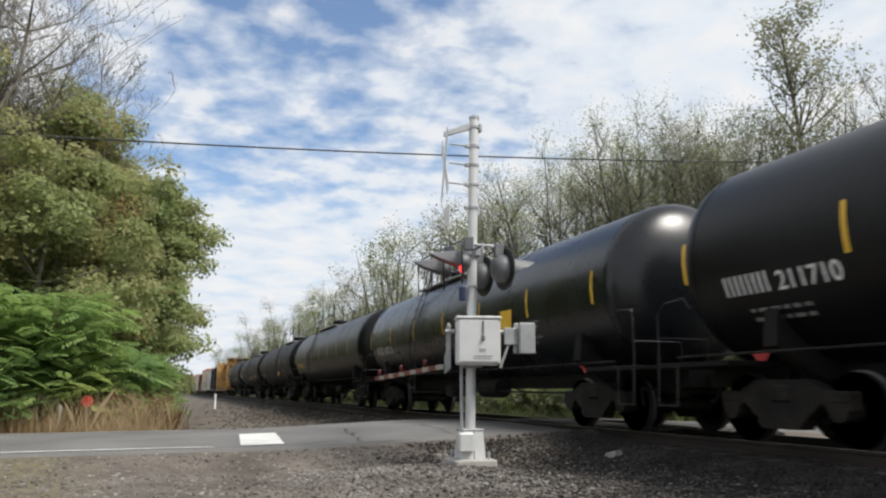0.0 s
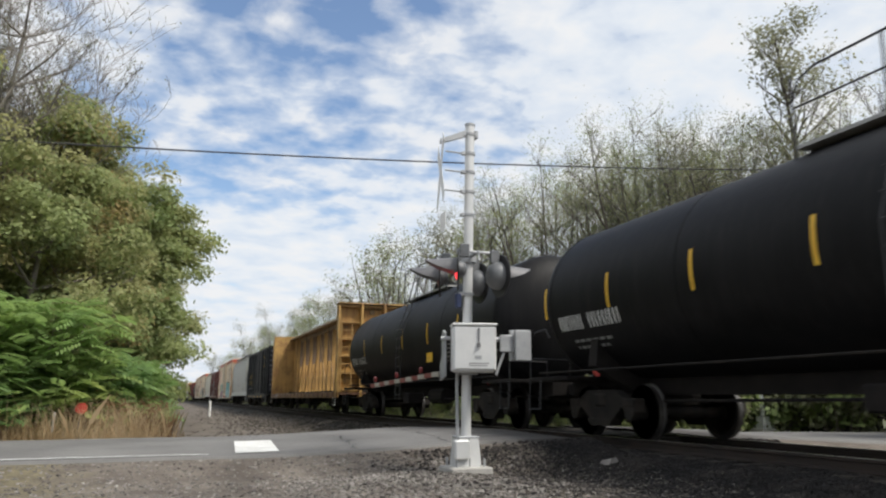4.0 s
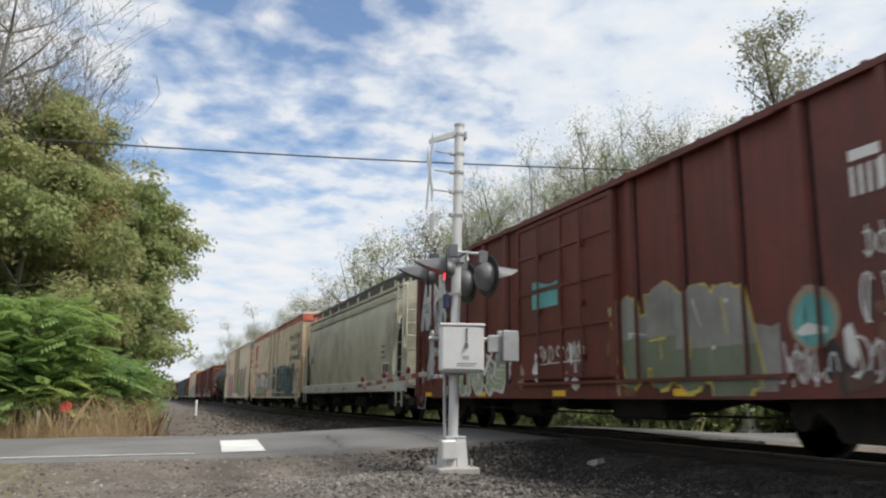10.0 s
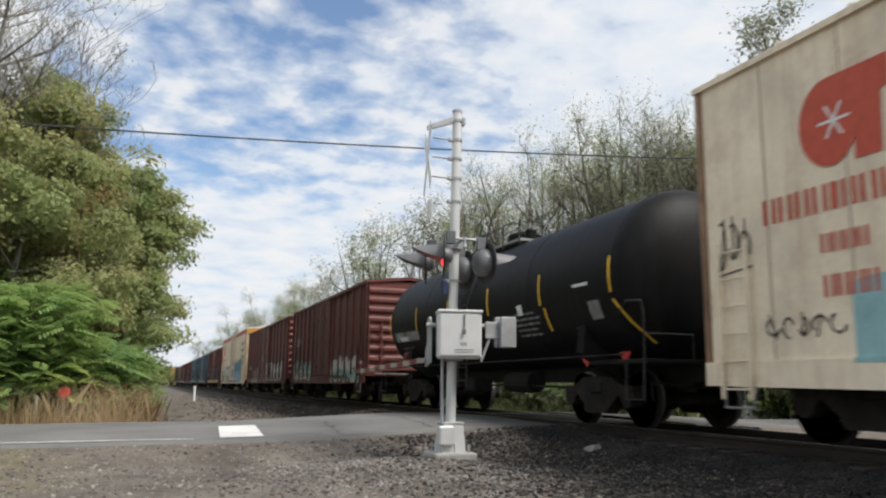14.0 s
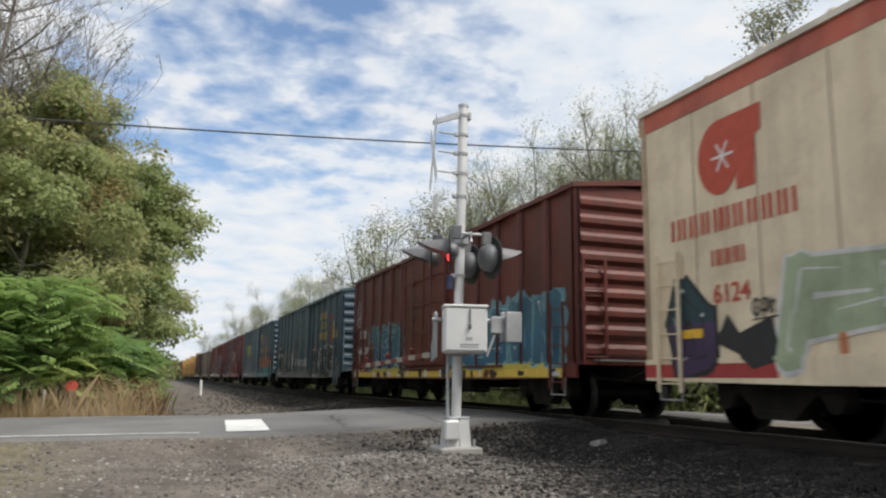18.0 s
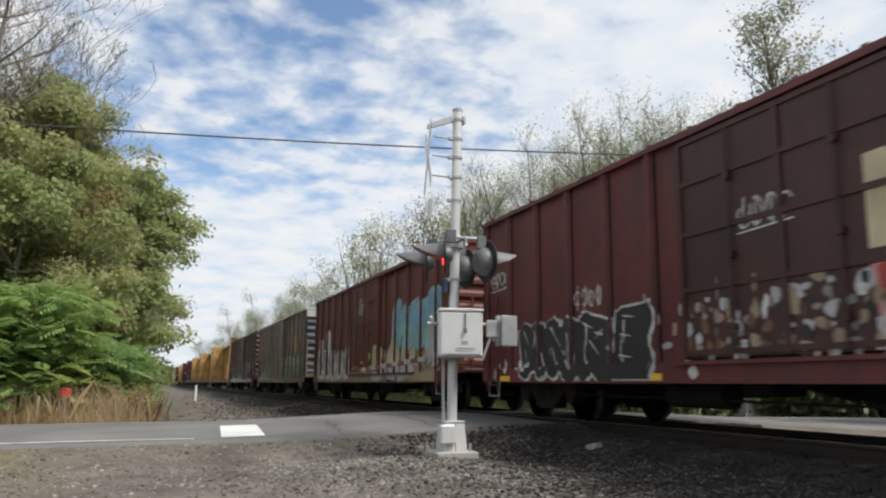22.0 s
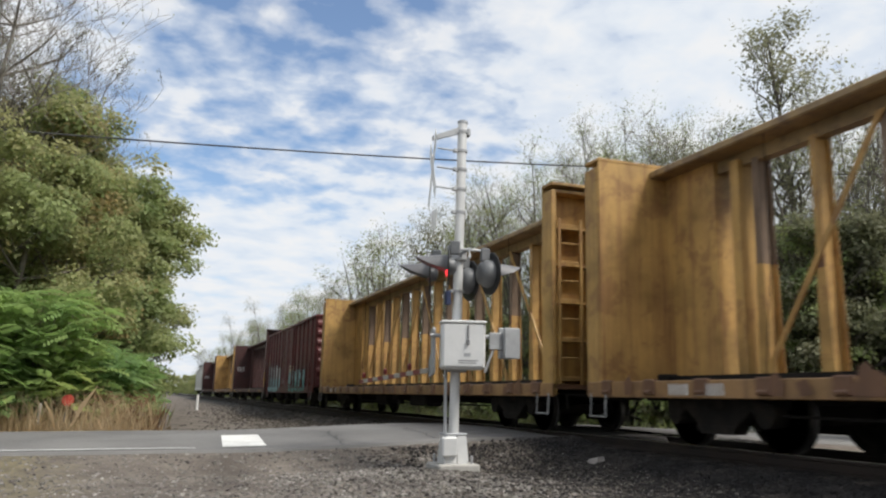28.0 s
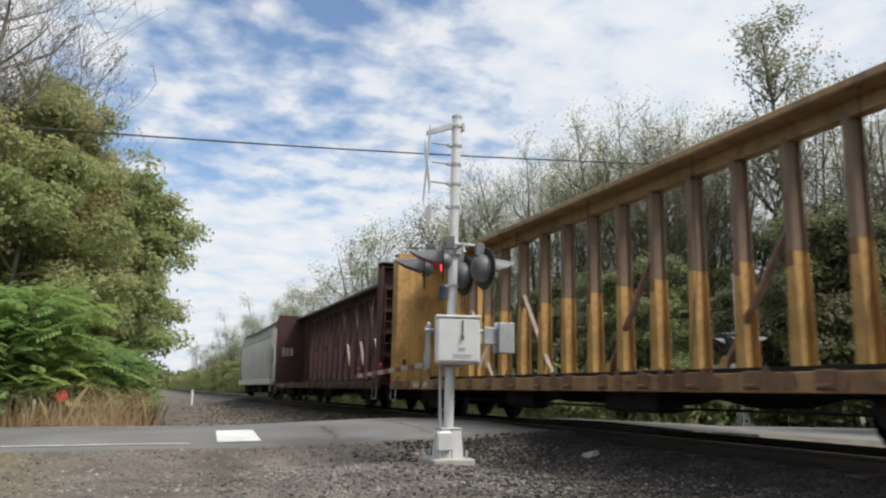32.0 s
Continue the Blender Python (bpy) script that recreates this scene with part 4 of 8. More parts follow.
def boxcar(u0, u1, body, label, eave=4.08, posts=14, door=(0.40, 0.62), door_kind="plug", end_ribs=9, name="boxcar", roof_mat=None, end_mat=None, door_mat=None, sill=0.66, smooth_side=False, inset=2.05):
    """A boxcar with raised side posts, pressed ends, a door on each side, ladders and trucks. Returns it and the bands of its near side."""
    L = u1 - u0
    DEEP = 0.035 if smooth_side else 0.07      # how far the panels lie behind the posts
    car = begin(name, u0, u1, label)
    m = Mesh()
    m.box(-SIDE + DEEP, SIDE - DEEP, -L / 2 + 0.04, L / 2 - 0.04, 0.92, eave - 0.02)
    part("body", m, body, car)
    roof(car, L, SIDE, eave, 0.20, roof_mat or body, 18)
    E = end_data("end_panel", SIDE, 0.92, eave + 0.02, end_ribs, end_mat or body) if end_ribs else \
        Mesh().box(-SIDE, SIDE, -0.03, 0.05, 0.9, eave + 0.02, 0.02).data("end_panel", end_mat or body)
    for s in (-1, 1):
        o = part("end_panel", E, None, car, "corrugated pressed steel end" if end_ribs else "flat steel end")
        o.matrix_local = pose(0, s * (L / 2 - 0.05), 0, 0, 0, 0 if s < 0 else 180)
    # the sill, deepest between the trucks
    for s in (-1, 1):
        sl = Mesh()
        xx = s * (SIDE - 0.02)
        sl.prism([(-L / 2 + 0.02, sill + 0.04), (-L / 2 + 3.1, sill), (L / 2 - 3.1, sill), (L / 2 - 0.02, sill + 0.04), (L / 2 - 0.02, 0.95), (-L / 2 + 0.02, 0.95)], "x", xx - 0.03, xx + 0.022)
        part("side_sill", sl, body, car)
    d0, d1 = L / 2 - door[1] * L, L / 2 - door[0] * L
    step = L / posts
    pw = 0.055
    bands, ys = [], []
    post = Mesh().prism([(SIDE - DEEP - 0.001, -pw - 0.03), (SIDE, -pw), (SIDE, pw), (SIDE - DEEP - 0.001, pw + 0.03)], "z", 0.94, eave - 0.04) if not smooth_side else \
        Mesh().box(SIDE - DEEP - 0.001, SIDE - DEEP + 0.006, -0.012, 0.012, 0.94, eave - 0.04)
    P = post.data("side_post", body)
    # strip along each post: crease shade in dark colour; grimy joint on smooth sides
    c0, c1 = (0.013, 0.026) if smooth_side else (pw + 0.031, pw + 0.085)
    crease = Mesh().box(SIDE - DEEP, SIDE - DEEP + 0.003, c0, c1, 0.96, eave - 0.06).data("post_seam", M_JOINT if smooth_side else M_POST_SHADE)
    for i in range(posts + 1):
        y = -L / 2 + i * step
        y = min(max(y, -L / 2 + 0.09), L / 2 - 0.09)
        if d0 - 0.05 < y < d1 + 0.05:
            continue
        ys.append(y)
        for s in (1, -1):
            o = part("side_post", P, None, car)
            o.matrix_local = pose(0, y, 0, 0, 0, 0 if s > 0 else 180)
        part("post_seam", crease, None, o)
    edge = -L / 2
    flat = -SIDE + DEEP
    if not smooth_side:
        for y in ys:
            bands += [(edge, y - pw - 0.03, flat), (y - pw - 0.03, y + pw + 0.03, -SIDE)]
            edge = y + pw + 0.03
        bands.append((edge, L / 2, flat))
    else:
        bands = [(-L / 2, L / 2, flat - 0.006)]
    # doors
    dx = SIDE + 0.02
    out = []
    for b0, b1, x in bands:
        if b1 <= d0 or b0 >= d1:
            out.append((b0, b1, x))
        else:
            if b0 < d0:
                out.append((b0, d0, x))
            if b1 > d1:
                out.append((d1, b1, x))
    out.append((d0, d1, -dx))
    for s in (-1, 1):
        dm = Mesh()
        xa, xb = (s * (SIDE - DEEP - 0.01), s * dx)
        dm.box(min(xa, xb), max(xa, xb), d0, d1, 0.98, eave - 0.12, 0.012)
        dr = part("door", dm, door_mat or body, car, "sliding plug door")
        fr = Mesh()
        n = 2 if door_kind == "plug" else 3
        for k in range(n + 1):
            y = d0 + 0.06 + (d1 - d0 - 0.12) * k / n
            fr.box(min(s * dx, s * (dx + 0.03)), max(s * dx, s * (dx + 0.03)), y - 0.045, y + 0.045, 1.0, eave - 0.14)
        for z in (1.02, 1.85, 2.6, 3.3, eave - 0.2):
            fr.box(min(s * dx, s * (dx + 0.025)), max(s * dx, s * (dx + 0.025)), d0 + 0.03, d1 - 0.03, z, z + 0.07)
        part("door_frame", fr, door_mat or body, dr)
        for k in (0.28, 0.72):
            rd = Mesh()
            y = d0 + (d1 - d0) * k
            rd.tube([(s * (dx + 0.06), y, 1.05), (s * (dx + 0.06), y, eave - 0.2)], 0.02, 6)
            for z in (1.3, 2.2, 3.2):
                rd.box(min(s * dx, s * (dx + 0.08)), max(s * dx, s * (dx + 0.08)), y - 0.05, y + 0.05, z, z + 0.08)
            part("lock_rod", rd, M_GRATE if door_kind == "bright" else door_mat or body, dr)
        lo, hi = max(-L / 2 + 0.6, d0 - (d1 - d0)), min(L / 2 - 0.6, d1 + 0.15)
        for z in (0.90, eave - 0.10):
            rl = Mesh().box(min(s * SIDE, s * (dx + 0.05)), max(s * SIDE, s * (dx + 0.05)), lo, hi, z, z + 0.05)
            part("door_track", rl, body, car)
    for s in (-1, 1):
        y = s * (L / 2 - 0.62)
        ladder(car, -SIDE - 0.05, y - 0.24, y + 0.24, 0.62, 2.3 if s > 0 else 1.9, 6 if s > 0 else 5, body)
        st = Mesh()
        st.tube([(-SIDE, y - 0.24, 0.72), (-SIDE - 0.02, y - 0.24, 0.40), (-SIDE - 0.02, y + 0.24, 0.40), (-SIDE, y + 0.24, 0.72)], 0.018, 6)
        part("step", st, M_GRATE, car)
        ladder(car, (-SIDE + 0.12, -SIDE + 0.56), s * (L / 2 + 0.06), 0, 1.05, 2.6, 5, body, "y")
        pl = Mesh().box(-1.2, 1.2, min(s * L / 2, s * (L / 2 + 0.22)), max(s * L / 2, s * (L / 2 + 0.22)), 0.98, 1.01)
        part("brake_step", pl, M_GRATE, car)
    running_gear(car, u0, u1, inset)
    return car, L, out


def tank_car(u0, u1, label, steel, radius=1.47, marks=M_WMARK, platform=0.31, stripes=5, seed=0, number="", text_q=0.95, text_z=1.96, strip_q=0.75, strip_step=2.4, lead=0.0, rail=0.95, hl=2.1):
    """A tank car: shell with dished heads, walkway with rails, ladders, sill and running boards. u0 and u1 are the ends of the shell."""
    L, zc = u1 - u0, 2.43
    car = begin("tank_car", u0, u1, label)
    m = Mesh()
    m.smooth = True
    h = 0.62
    prof = [(-L / 2 + h * (1 - math.sqrt(max(0, 1 - (r / radius) ** 2))), r) for r in [0.02, 0.4, 0.75, 1.0, 1.2, 1.33, 1.41, 1.455, radius]]
    rings = []
    for q in np.linspace(-L / 2 + h + 0.05, L / 2 - h - 0.05, 5):
        rings += [(q, radius)]
    prof = prof + rings + [(-p, r) for p, r in reversed(prof)]
    m.lathe(prof, (0, 0, zc), "y", 40)
    part("tank_shell", m, steel, car)
    for q in np.linspace(-L / 2 + h + 0.05, L / 2 - h - 0.05, 5):
        w = Mesh()
        w.smooth = True
        w.lathe([(q - 0.02, radius - 0.01), (q - 0.02, radius + 0.006), (q + 0.02, radius + 0.006), (q + 0.02, radius - 0.01)], (0, 0, zc), "y", 40)
        part("weld_seam", w, steel, car)
    # walkway on the top
    yc = L / 2 - platform * L
    zt = zc + radius - 0.05
    p = Mesh().box(-0.78, 0.78, yc - hl, yc + hl, zt - 0.05, zt)
    pl = part("walkway", p, M_GRATE, car, "dark steel walkway over the manway")
    for s in (-1, 1):
        r = Mesh()
        for yy in (-hl, -hl / 3, hl / 3, hl):
            r.tube([(s * 0.78, yc + yy, zt - 0.25), (s * 0.78, yc + yy, zt + rail)], 0.017, 6)
        r.tube([(s * 0.78, yc - hl, zt + rail * 0.53), (s * 0.78, yc + hl, zt + rail * 0.53)], 0.014, 6)
        r.tube([(s * 0.78, yc - hl, zt + rail * 0.63), (s * 0.78, yc - hl + 0.12, zt + rail * 0.9), (s * 0.78, yc - hl + 0.4, zt + rail), (s * 0.78, yc + hl - 0.4, zt + rail), (s * 0.78, yc + hl - 0.12, zt + rail * 0.9), (s * 0.78, yc + hl, zt + rail * 0.63)], 0.017, 6)
        part("handrail", r, M_BLACK, pl)
    d = Mesh()
    d.smooth = True
    d.lathe([(zt - 0.1, 0.02), (zt - 0.1, 0.42), (zt + 0.30, 0.42), (zt + 0.36, 0.36), (zt + 0.38, 0.02)], (0, yc, 0), "z", 20)
    mw = part("manway", d, steel, car, "round manway with valves")
    for vx, vy, vr, vh in ((0.25, 0.85, 0.16, 0.22), (-0.3, -0.9, 0.13, 0.28)):
        d = Mesh()
        d.smooth = True
        d.lathe([(zt - 0.1, 0.02), (zt - 0.1, vr), (zt + vh, vr), (zt + vh + 0.02, 0.02)], (vx, yc + vy, 0), "z", 12)
        part("valve", d, steel, mw)
    lad = None
    for yy in (-0.25, 0.25):
        st = Mesh().tube([(-(radius + 0.12), yc + yy, 0.6), (-(radius + 0.12), yc + yy, zc), (-1.25, yc + yy, zc + 1.0), (-0.98, yc + yy, zt + 0.6)], 0.018, 6)
        if lad:
            part("stile", st, M_BLACK, lad)
        else:
            lad = part("ladder", st, M_BLACK, car)
    for k in range(13):
        z = 0.75 + k * 0.28
        dz = z - zc
        x = -(math.sqrt(max(0.0, (radius + 0.12) ** 2 - dz * dz)) if dz > 0 else radius + 0.12)
        part("rung", rung_data("x", 0.5, M_BLACK), None, lad).location = (min(x, -0.98), yc, z)
    # grab rails along the lower flank, end platforms and saddles
    for s in (-1, 1):
        g = Mesh().tube([(s * (SIDE - 0.02), -L / 2 + 0.3, 1.12), (s * (SIDE - 0.02), L / 2 - 0.3, 1.12)], 0.018, 6)
        part("grab_rail", g, M_IRON, car)
    for s in (-1, 1):
        y0 = s * (L / 2 - 0.1)
        e = Mesh()
        ya, yb = min(y0 - s * 1.2, y0 + s * 0.35), max(y0 - s * 1.2, y0 + s * 0.35)
        e.box(-SIDE + 0.05, SIDE - 0.05, ya, yb, 0.98, 1.05, 0.01)
        e.box(-0.5, 0.5, ya, yb, 0.72, 1.0)
        part("end_platform", e, M_UNDER, car)
        yy = y0 + s * 0.3
        rr = Mesh()
        for x in (0.6, SIDE - 0.08):
            rr.tube([(x, yy, 1.0), (x, yy, 2.05)], 0.02, 6)
        for z in (1.55, 2.05):
            rr.tube([(0.6, yy, z), (SIDE - 0.08, yy, z)], 0.02, 6)
        part("handrail", rr, M_BLACK, car)
        rr = Mesh()
        rr.tube([(-SIDE + 0.06, yy, 1.0), (-SIDE + 0.06, yy, 1.75), (-SIDE + 0.10, yy - s * 0.12, 1.92), (-SIDE + 0.12, yy - s * 0.55, 1.95), (-SIDE + 0.12, yy - s * 0.72, 1.78)], 0.012, 6)
        rr.tube([(-SIDE + 0.06, yy, 1.42), (-0.6, yy, 1.42), (-0.6, yy, 1.0)], 0.010, 6)
        rr.tube([(-SIDE + 0.05, yy, 1.0), (-SIDE + 0.03, yy, 0.45), (-SIDE + 0.03, yy - s * 0.45, 0.45), (-SIDE + 0.05, yy - s * 0.45, 1.0)], 0.018, 6)
        part("handrail", rr, M_BLACK, car)
        sd = Mesh()
        ys = s * (L / 2 - 1.9)
        sd.prism([(-1.25, 1.75), (-1.32, 1.2), (-0.6, 0.8), (0.6, 0.8), (1.32, 1.2), (1.25, 1.75), (0.8, 1.25), (-0.8, 1.25)], "y", ys - 0.12, ys + 0.12)
        part("saddle", sd, M_UNDER, car)
    # reflective strips and stencils on the near flank
    def flank(z, extra=0.005):
        return -math.sqrt(max(0.01, (radius + extra) ** 2 - (z - zc) ** 2))
    ry = random.Random(seed)
    for k in range(stripes):
        bars = Mesh()
        y = L / 2 - strip_q - strip_step * k - (lead if k else 0)
        if y < -L / 2 + 0.6:
            continue
        zs = np.linspace(2.12, 2.70, 5)
        vs = []
        for z in zs:
            vs += [(flank(z, 0.008), y - 0.035, z), (flank(z, 0.008), y + 0.035, z)]
        bars.add(vs, [(2 * i, 2 * i + 2, 2 * i + 3, 2 * i + 1) for i in range(4)])
        part("reflective_strip", bars, M_YBAR, car, "yellow reflective strip")

    def decal(q, z, w, hh, mat, name="stencil", label=""):
        dm = Mesh()
        vs = []
        for zz in np.linspace(z, z + hh, 3):
            vs += [(flank(zz, 0.007), L / 2 - q, zz), (flank(zz, 0.007), L / 2 - q - w, zz)]
        dm.add(vs, [(0, 2, 3, 1), (2, 4, 5, 3)])
        return dm, name, mat, label
    groups = {}
    def put(q, z, w, hh, mat, name, label):
        dm = decal(q, z, w, hh, mat)[0]
        key = (name, label)
        if key not in groups:
            groups[key] = (Mesh(), mat)
        groups[key][0].add(dm.v, dm.f)
    q = text_q
    for wdt in (0.15, 0.15, 0.15, 0.15, 0, 0.16, 0.06, 0.06, 0.16, 0.06, 0.16) if not number else (0.15, 0.15, 0.15, 0.15):
        for k in ((0, wdt - 0.045) if wdt > 0.1 else (0,)):
            if wdt:
                put(q + k, text_z, 0.042, 0.25, marks, "lettering", "row of unreadable stencilled marks")
        q += (wdt or 0.12) + 0.06
    for row in range(2):
        q = text_q + 0.3
        for _ in range(6):
            w0 = ry.uniform(0.06, 0.18)
            put(q, text_z - 0.22 - row * 0.11, w0, 0.045, M_GMARK, "small_stencil", "lines of small stencilled marks")
            q += w0 + 0.06
    q0 = L - 4.3
    for row in range(5):
        q = q0
        for _ in range(4):
            w0 = ry.uniform(0.1, 0.3)
            put(q, 2.0 - row * 0.10, w0, 0.04, M_GMARK, "data_stencil", "block of small test stencils")
            q += w0 + 0.05
    for (name, lab), (mm, mt) in groups.items():
        part(name, mm, mt, car, lab)["kind"] = "stuff"
    if number:
        o = words(car, number, L, text_q + 0.92, text_z, 0.33, marks, 0, "white stencilled number")
        sk = math.asin((text_z + 0.12 - zc) / radius)
        o_s, o_c = math.sin(sk), math.cos(sk)
        o.matrix_local = Matrix(((0, o_s, -o_c, flank(text_z, 0.010)), (-1, 0, 0, L / 2 - text_q - 0.92), (0, o_c, o_s, text_z), (0, 0, 0, 1)))
    return car, L, flank


def placard(car, flank, y, z, s, mat, label, diamond=True):
    m = Mesh()
    x = flank(z) - 0.02
    pts = [(0, -s), (s, 0), (0, s), (-s, 0)] if diamond else [(-s, -s * 0.7), (s, -s * 0.7), (s, s * 0.7), (-s, s * 0.7)]
    m.prism([(y + a, z + b) for a, b in pts], "x", x - 0.008, x)
    part("placard", m, mat, car, label)


M_PALESILL = paint("pale_sill", (0.52, 0.53, 0.49), rust=0.3, dark=0.85, light=1.08, streak_col=(0.25, 0.2, 0.15))


def tank_marks(car, L, flank, red):
    """Cards, framed stencils and strips on the flank of the last tank car."""
    def sheet(name, pts, w, mat, label, lift=0.014):
        vs = []
        for q, z in pts:
            vs += [(flank(z, lift), L / 2 - q + w, z), (flank(z, lift), L / 2 - q - w, z)]
        part(name, Mesh().add(vs, [(2 * i, 2 * i + 2, 2 * i + 3, 2 * i + 1) for i in range(len(pts) - 1)]), mat, car, label)
    sheet("card", [(9.23, z) for z in (2.00, 2.10, 2.20)], 0.11, M_WMARK, "white card on the shell")
    sheet("stencil_panel", [(11.93, z) for z in (1.74, 1.89, 2.04)], 0.17, M_GMARK, "grey stencil panel")
    sheet("stencil_panel", [(11.26, z) for z in (1.45, 1.55, 1.65)], 0.11, M_GMARK, "small grey stencil panel")
    sheet("small_stencil", [(11.60, 2.31), (11.60, 2.36)], 0.25, M_WMARK, "short white stencil line")
    sheet("number_stencil", [(1.69, 1.86), (1.69, 1.98)], 0.34, M_WMARK, "white stencil line")
    sheet("reflective_strip", [(10.25, z) for z in (1.64, 1.78, 1.92, 2.06)], 0.035, M_YBAR, "yellow reflective strip")
    sheet("reflective_strip", [(12.55, 2.01), (12.66, 1.86), (12.82, 1.62), (12.98, 1.41), (13.02, 1.30)], 0.035, M_YBAR, "yellow reflective strip along the head", 0.03)
    placard(car, flank, L / 2 - 11.93, 1.19, 0.17, red, "red warning placard")


def hopper(u0, u1, body, label, top=4.25, dark=None):
    """A covered hopper: bowed sides between flared ends, roof with a walkway, outlet bays below and open end cages."""
    L = u1 - u0
    car = begin("covered_hopper", u0, u1, label)
    cage = 1.15
    prof = [(-1.38, 1.02), (-1.47, 1.5), (-1.52, 2.3), (-1.50, 3.2), (-1.38, 3.85), (-1.25, 4.02), (-0.7, top), (0.7, top), (1.25, 4.02), (1.38, 3.85), (1.50, 3.2), (1.52, 2.3), (1.47, 1.5), (1.38, 1.02)]
    m = Mesh()
    m.smooth = True
    k = len(prof)
    ys = np.linspace(-L / 2 + cage, L / 2 - cage, 8)
    vs = []
    for y in ys:
        vs += [(x, y, z) for x, z in prof]
    fs = [(i * k + j, i * k + (j + 1) % k, (i + 1) * k + (j + 1) % k, (i + 1) * k + j) for i in range(len(ys) - 1) for j in range(k)]
    # slope sheets run from the end of the roof down towards the bays
    for s, base in ((-1, 0), (1, (len(ys) - 1) * k)):
        b = len(vs)
        yt = s * (L / 2 - 0.42)
        vs += [(x * 0.995, yt if z > 3.4 else s * (L / 2 - cage), max(z, 1.02)) for x, z in prof]
        fs += [(base + j, base + (j + 1) % k, b + (j + 1) % k, b + j) for j in range(k)]
        fs.append(tuple(b + j for j in range(k)) if s < 0 else tuple(b + j for j in reversed(range(k))))
    m.add(vs, fs)
    part("hopper_body", m, body, car)
    for s in (-1, 1):
        sl = Mesh().box(min(s * 1.36, s * 1.52), max(s * 1.36, s * 1.52), -L / 2 + 0.05, L / 2 - 0.05, 0.84, 1.18, 0.02)
        part("side_sill", sl, M_PALESILL, car, "pale painted side sill")
        for z in (3.62, 3.74):
            mo = Mesh().box(min(s * 1.44, s * 1.475), max(s * 1.44, s * 1.475), -L / 2 + cage, L / 2 - cage, z, z + 0.025)
            part("side_moulding", mo, body, car)
        tr = Mesh()
        tr.box(min(s * 1.22, s * 1.40), max(s * 1.22, s * 1.40), -L / 2 + 0.42, L / 2 - 0.42, 3.94, 4.03, 0.015)
        part("top_rail", tr, body, car)
        e = Mesh()
        y0 = s * (L / 2 - 0.12)
        for x in (-1.45, -0.9, 0.9, 1.45):
            e.box(x - 0.05, x + 0.05, y0 - 0.05, y0 + 0.05, 0.9, 4.0 if abs(x) < 1 else 2.0)
        for z in (1.02, 2.0, 3.95):
            e.box(-1.45 if z < 3 else -1.0, 1.45 if z < 3 else 1.0, y0 - 0.04, y0 + 0.04, z, z + 0.07)
        for x in (-1.3, 1.3):
            e.add([(x - 0.05, s * (L / 2 - cage), 3.3), (x + 0.05, s * (L / 2 - cage), 3.3), (x + 0.05, y0, 1.05), (x - 0.05, y0, 1.05),
                   (x - 0.05, s * (L / 2 - cage - 0.1), 3.3), (x + 0.05, s * (L / 2 - cage - 0.1), 3.3), (x + 0.05, y0 - s * 0.12, 1.05), (x - 0.05, y0 - s * 0.12, 1.05)],
                  [(0, 1, 2, 3), (4, 5, 6, 7), (0, 4, 7, 3), (1, 5, 6, 2)])
        part("end_cage", e, body, car)
        # a dark plate stands in for the shade inside the open end
        sh = Mesh()
        sh.prism([(s * (L / 2 - 1.13), 1.1), (s * (L / 2 - 0.3), 1.1), (s * (L / 2 - 0.3), 2.9), (s * (L / 2 - 0.55), 3.0), (s * (L / 2 - 0.9), 2.3)], "x", -1.40, -1.42)
        part("slope_sheet", sh, dark or M_UNDER, car, "dark triangular plate in place of shade behind the end cage")
        ladder(car, -1.50, min(y0 - s * 0.55, y0), max(y0 - s * 0.55, y0), 0.55, 3.95, 9, body)
        ladder(car, (-1.40, -0.95), s * (L / 2 - 0.04), 0, 0.95, 3.9, 9, body, "y")
    zw = top + 0.10
    for s in (-1, 1):
        wk = Mesh()
        xa, xb = sorted((s * 0.60, s * 1.22))
        for x in np.linspace(xa, xb, 9):
            wk.box(x - 0.008, x + 0.008, -L / 2 + 0.25, L / 2 - 0.25, zw, zw + 0.03)
        for y in np.arange(-L / 2 + 0.3, L / 2 - 0.3, 0.07):
            wk.box(xa, xb, y - 0.018, y + 0.018, zw + 0.005, zw + 0.025)
        wk.box(s * 1.22 - 0.012, s * 1.22 + 0.012, -L / 2 + 0.25, L / 2 - 0.25, zw - 0.03, zw + 0.09)
        part("roof_walkway", wk, M_WALK, car, "steel mesh walkway on the roof")
        for y in np.linspace(-L / 2 + 0.5, L / 2 - 0.5, 10):
            br = Mesh().box(s * 1.16 - 0.03, s * 1.16 + 0.03, y - 0.03, y + 0.03, 4.0, zw)
            part("walkway_bracket", br, body, car)
    HT = Mesh().box(-0.40, 0.40, -0.7, 0.7, top - 0.02, top + 0.08, 0.02).data("hatch_cover", body)
    for y in np.linspace(-L / 2 + 1.8, L / 2 - 1.8, 6):
        part("hatch_cover", HT, None, car).location = (0, y, 0)
    for q in np.linspace(-L / 2 + 4.2, L / 2 - 4.2, 3):
        b = Mesh()
        b.add([(-1.25, q - 1.3, 1.05), (1.25, q - 1.3, 1.05), (1.25, q + 1.3, 1.05), (-1.25, q + 1.3, 1.05), (-0.45, q - 0.3, 0.45), (0.45, q - 0.3, 0.45), (0.45, q + 0.3, 0.45), (-0.45, q + 0.3, 0.45)],
              [(0, 1, 5, 4), (1, 2, 6, 5), (2, 3, 7, 6), (3, 0, 4, 7), (4, 5, 6, 7)])
        part("outlet_bay", b, M_UNDER, car)
    running_gear(car, u0, u1, 1.75)
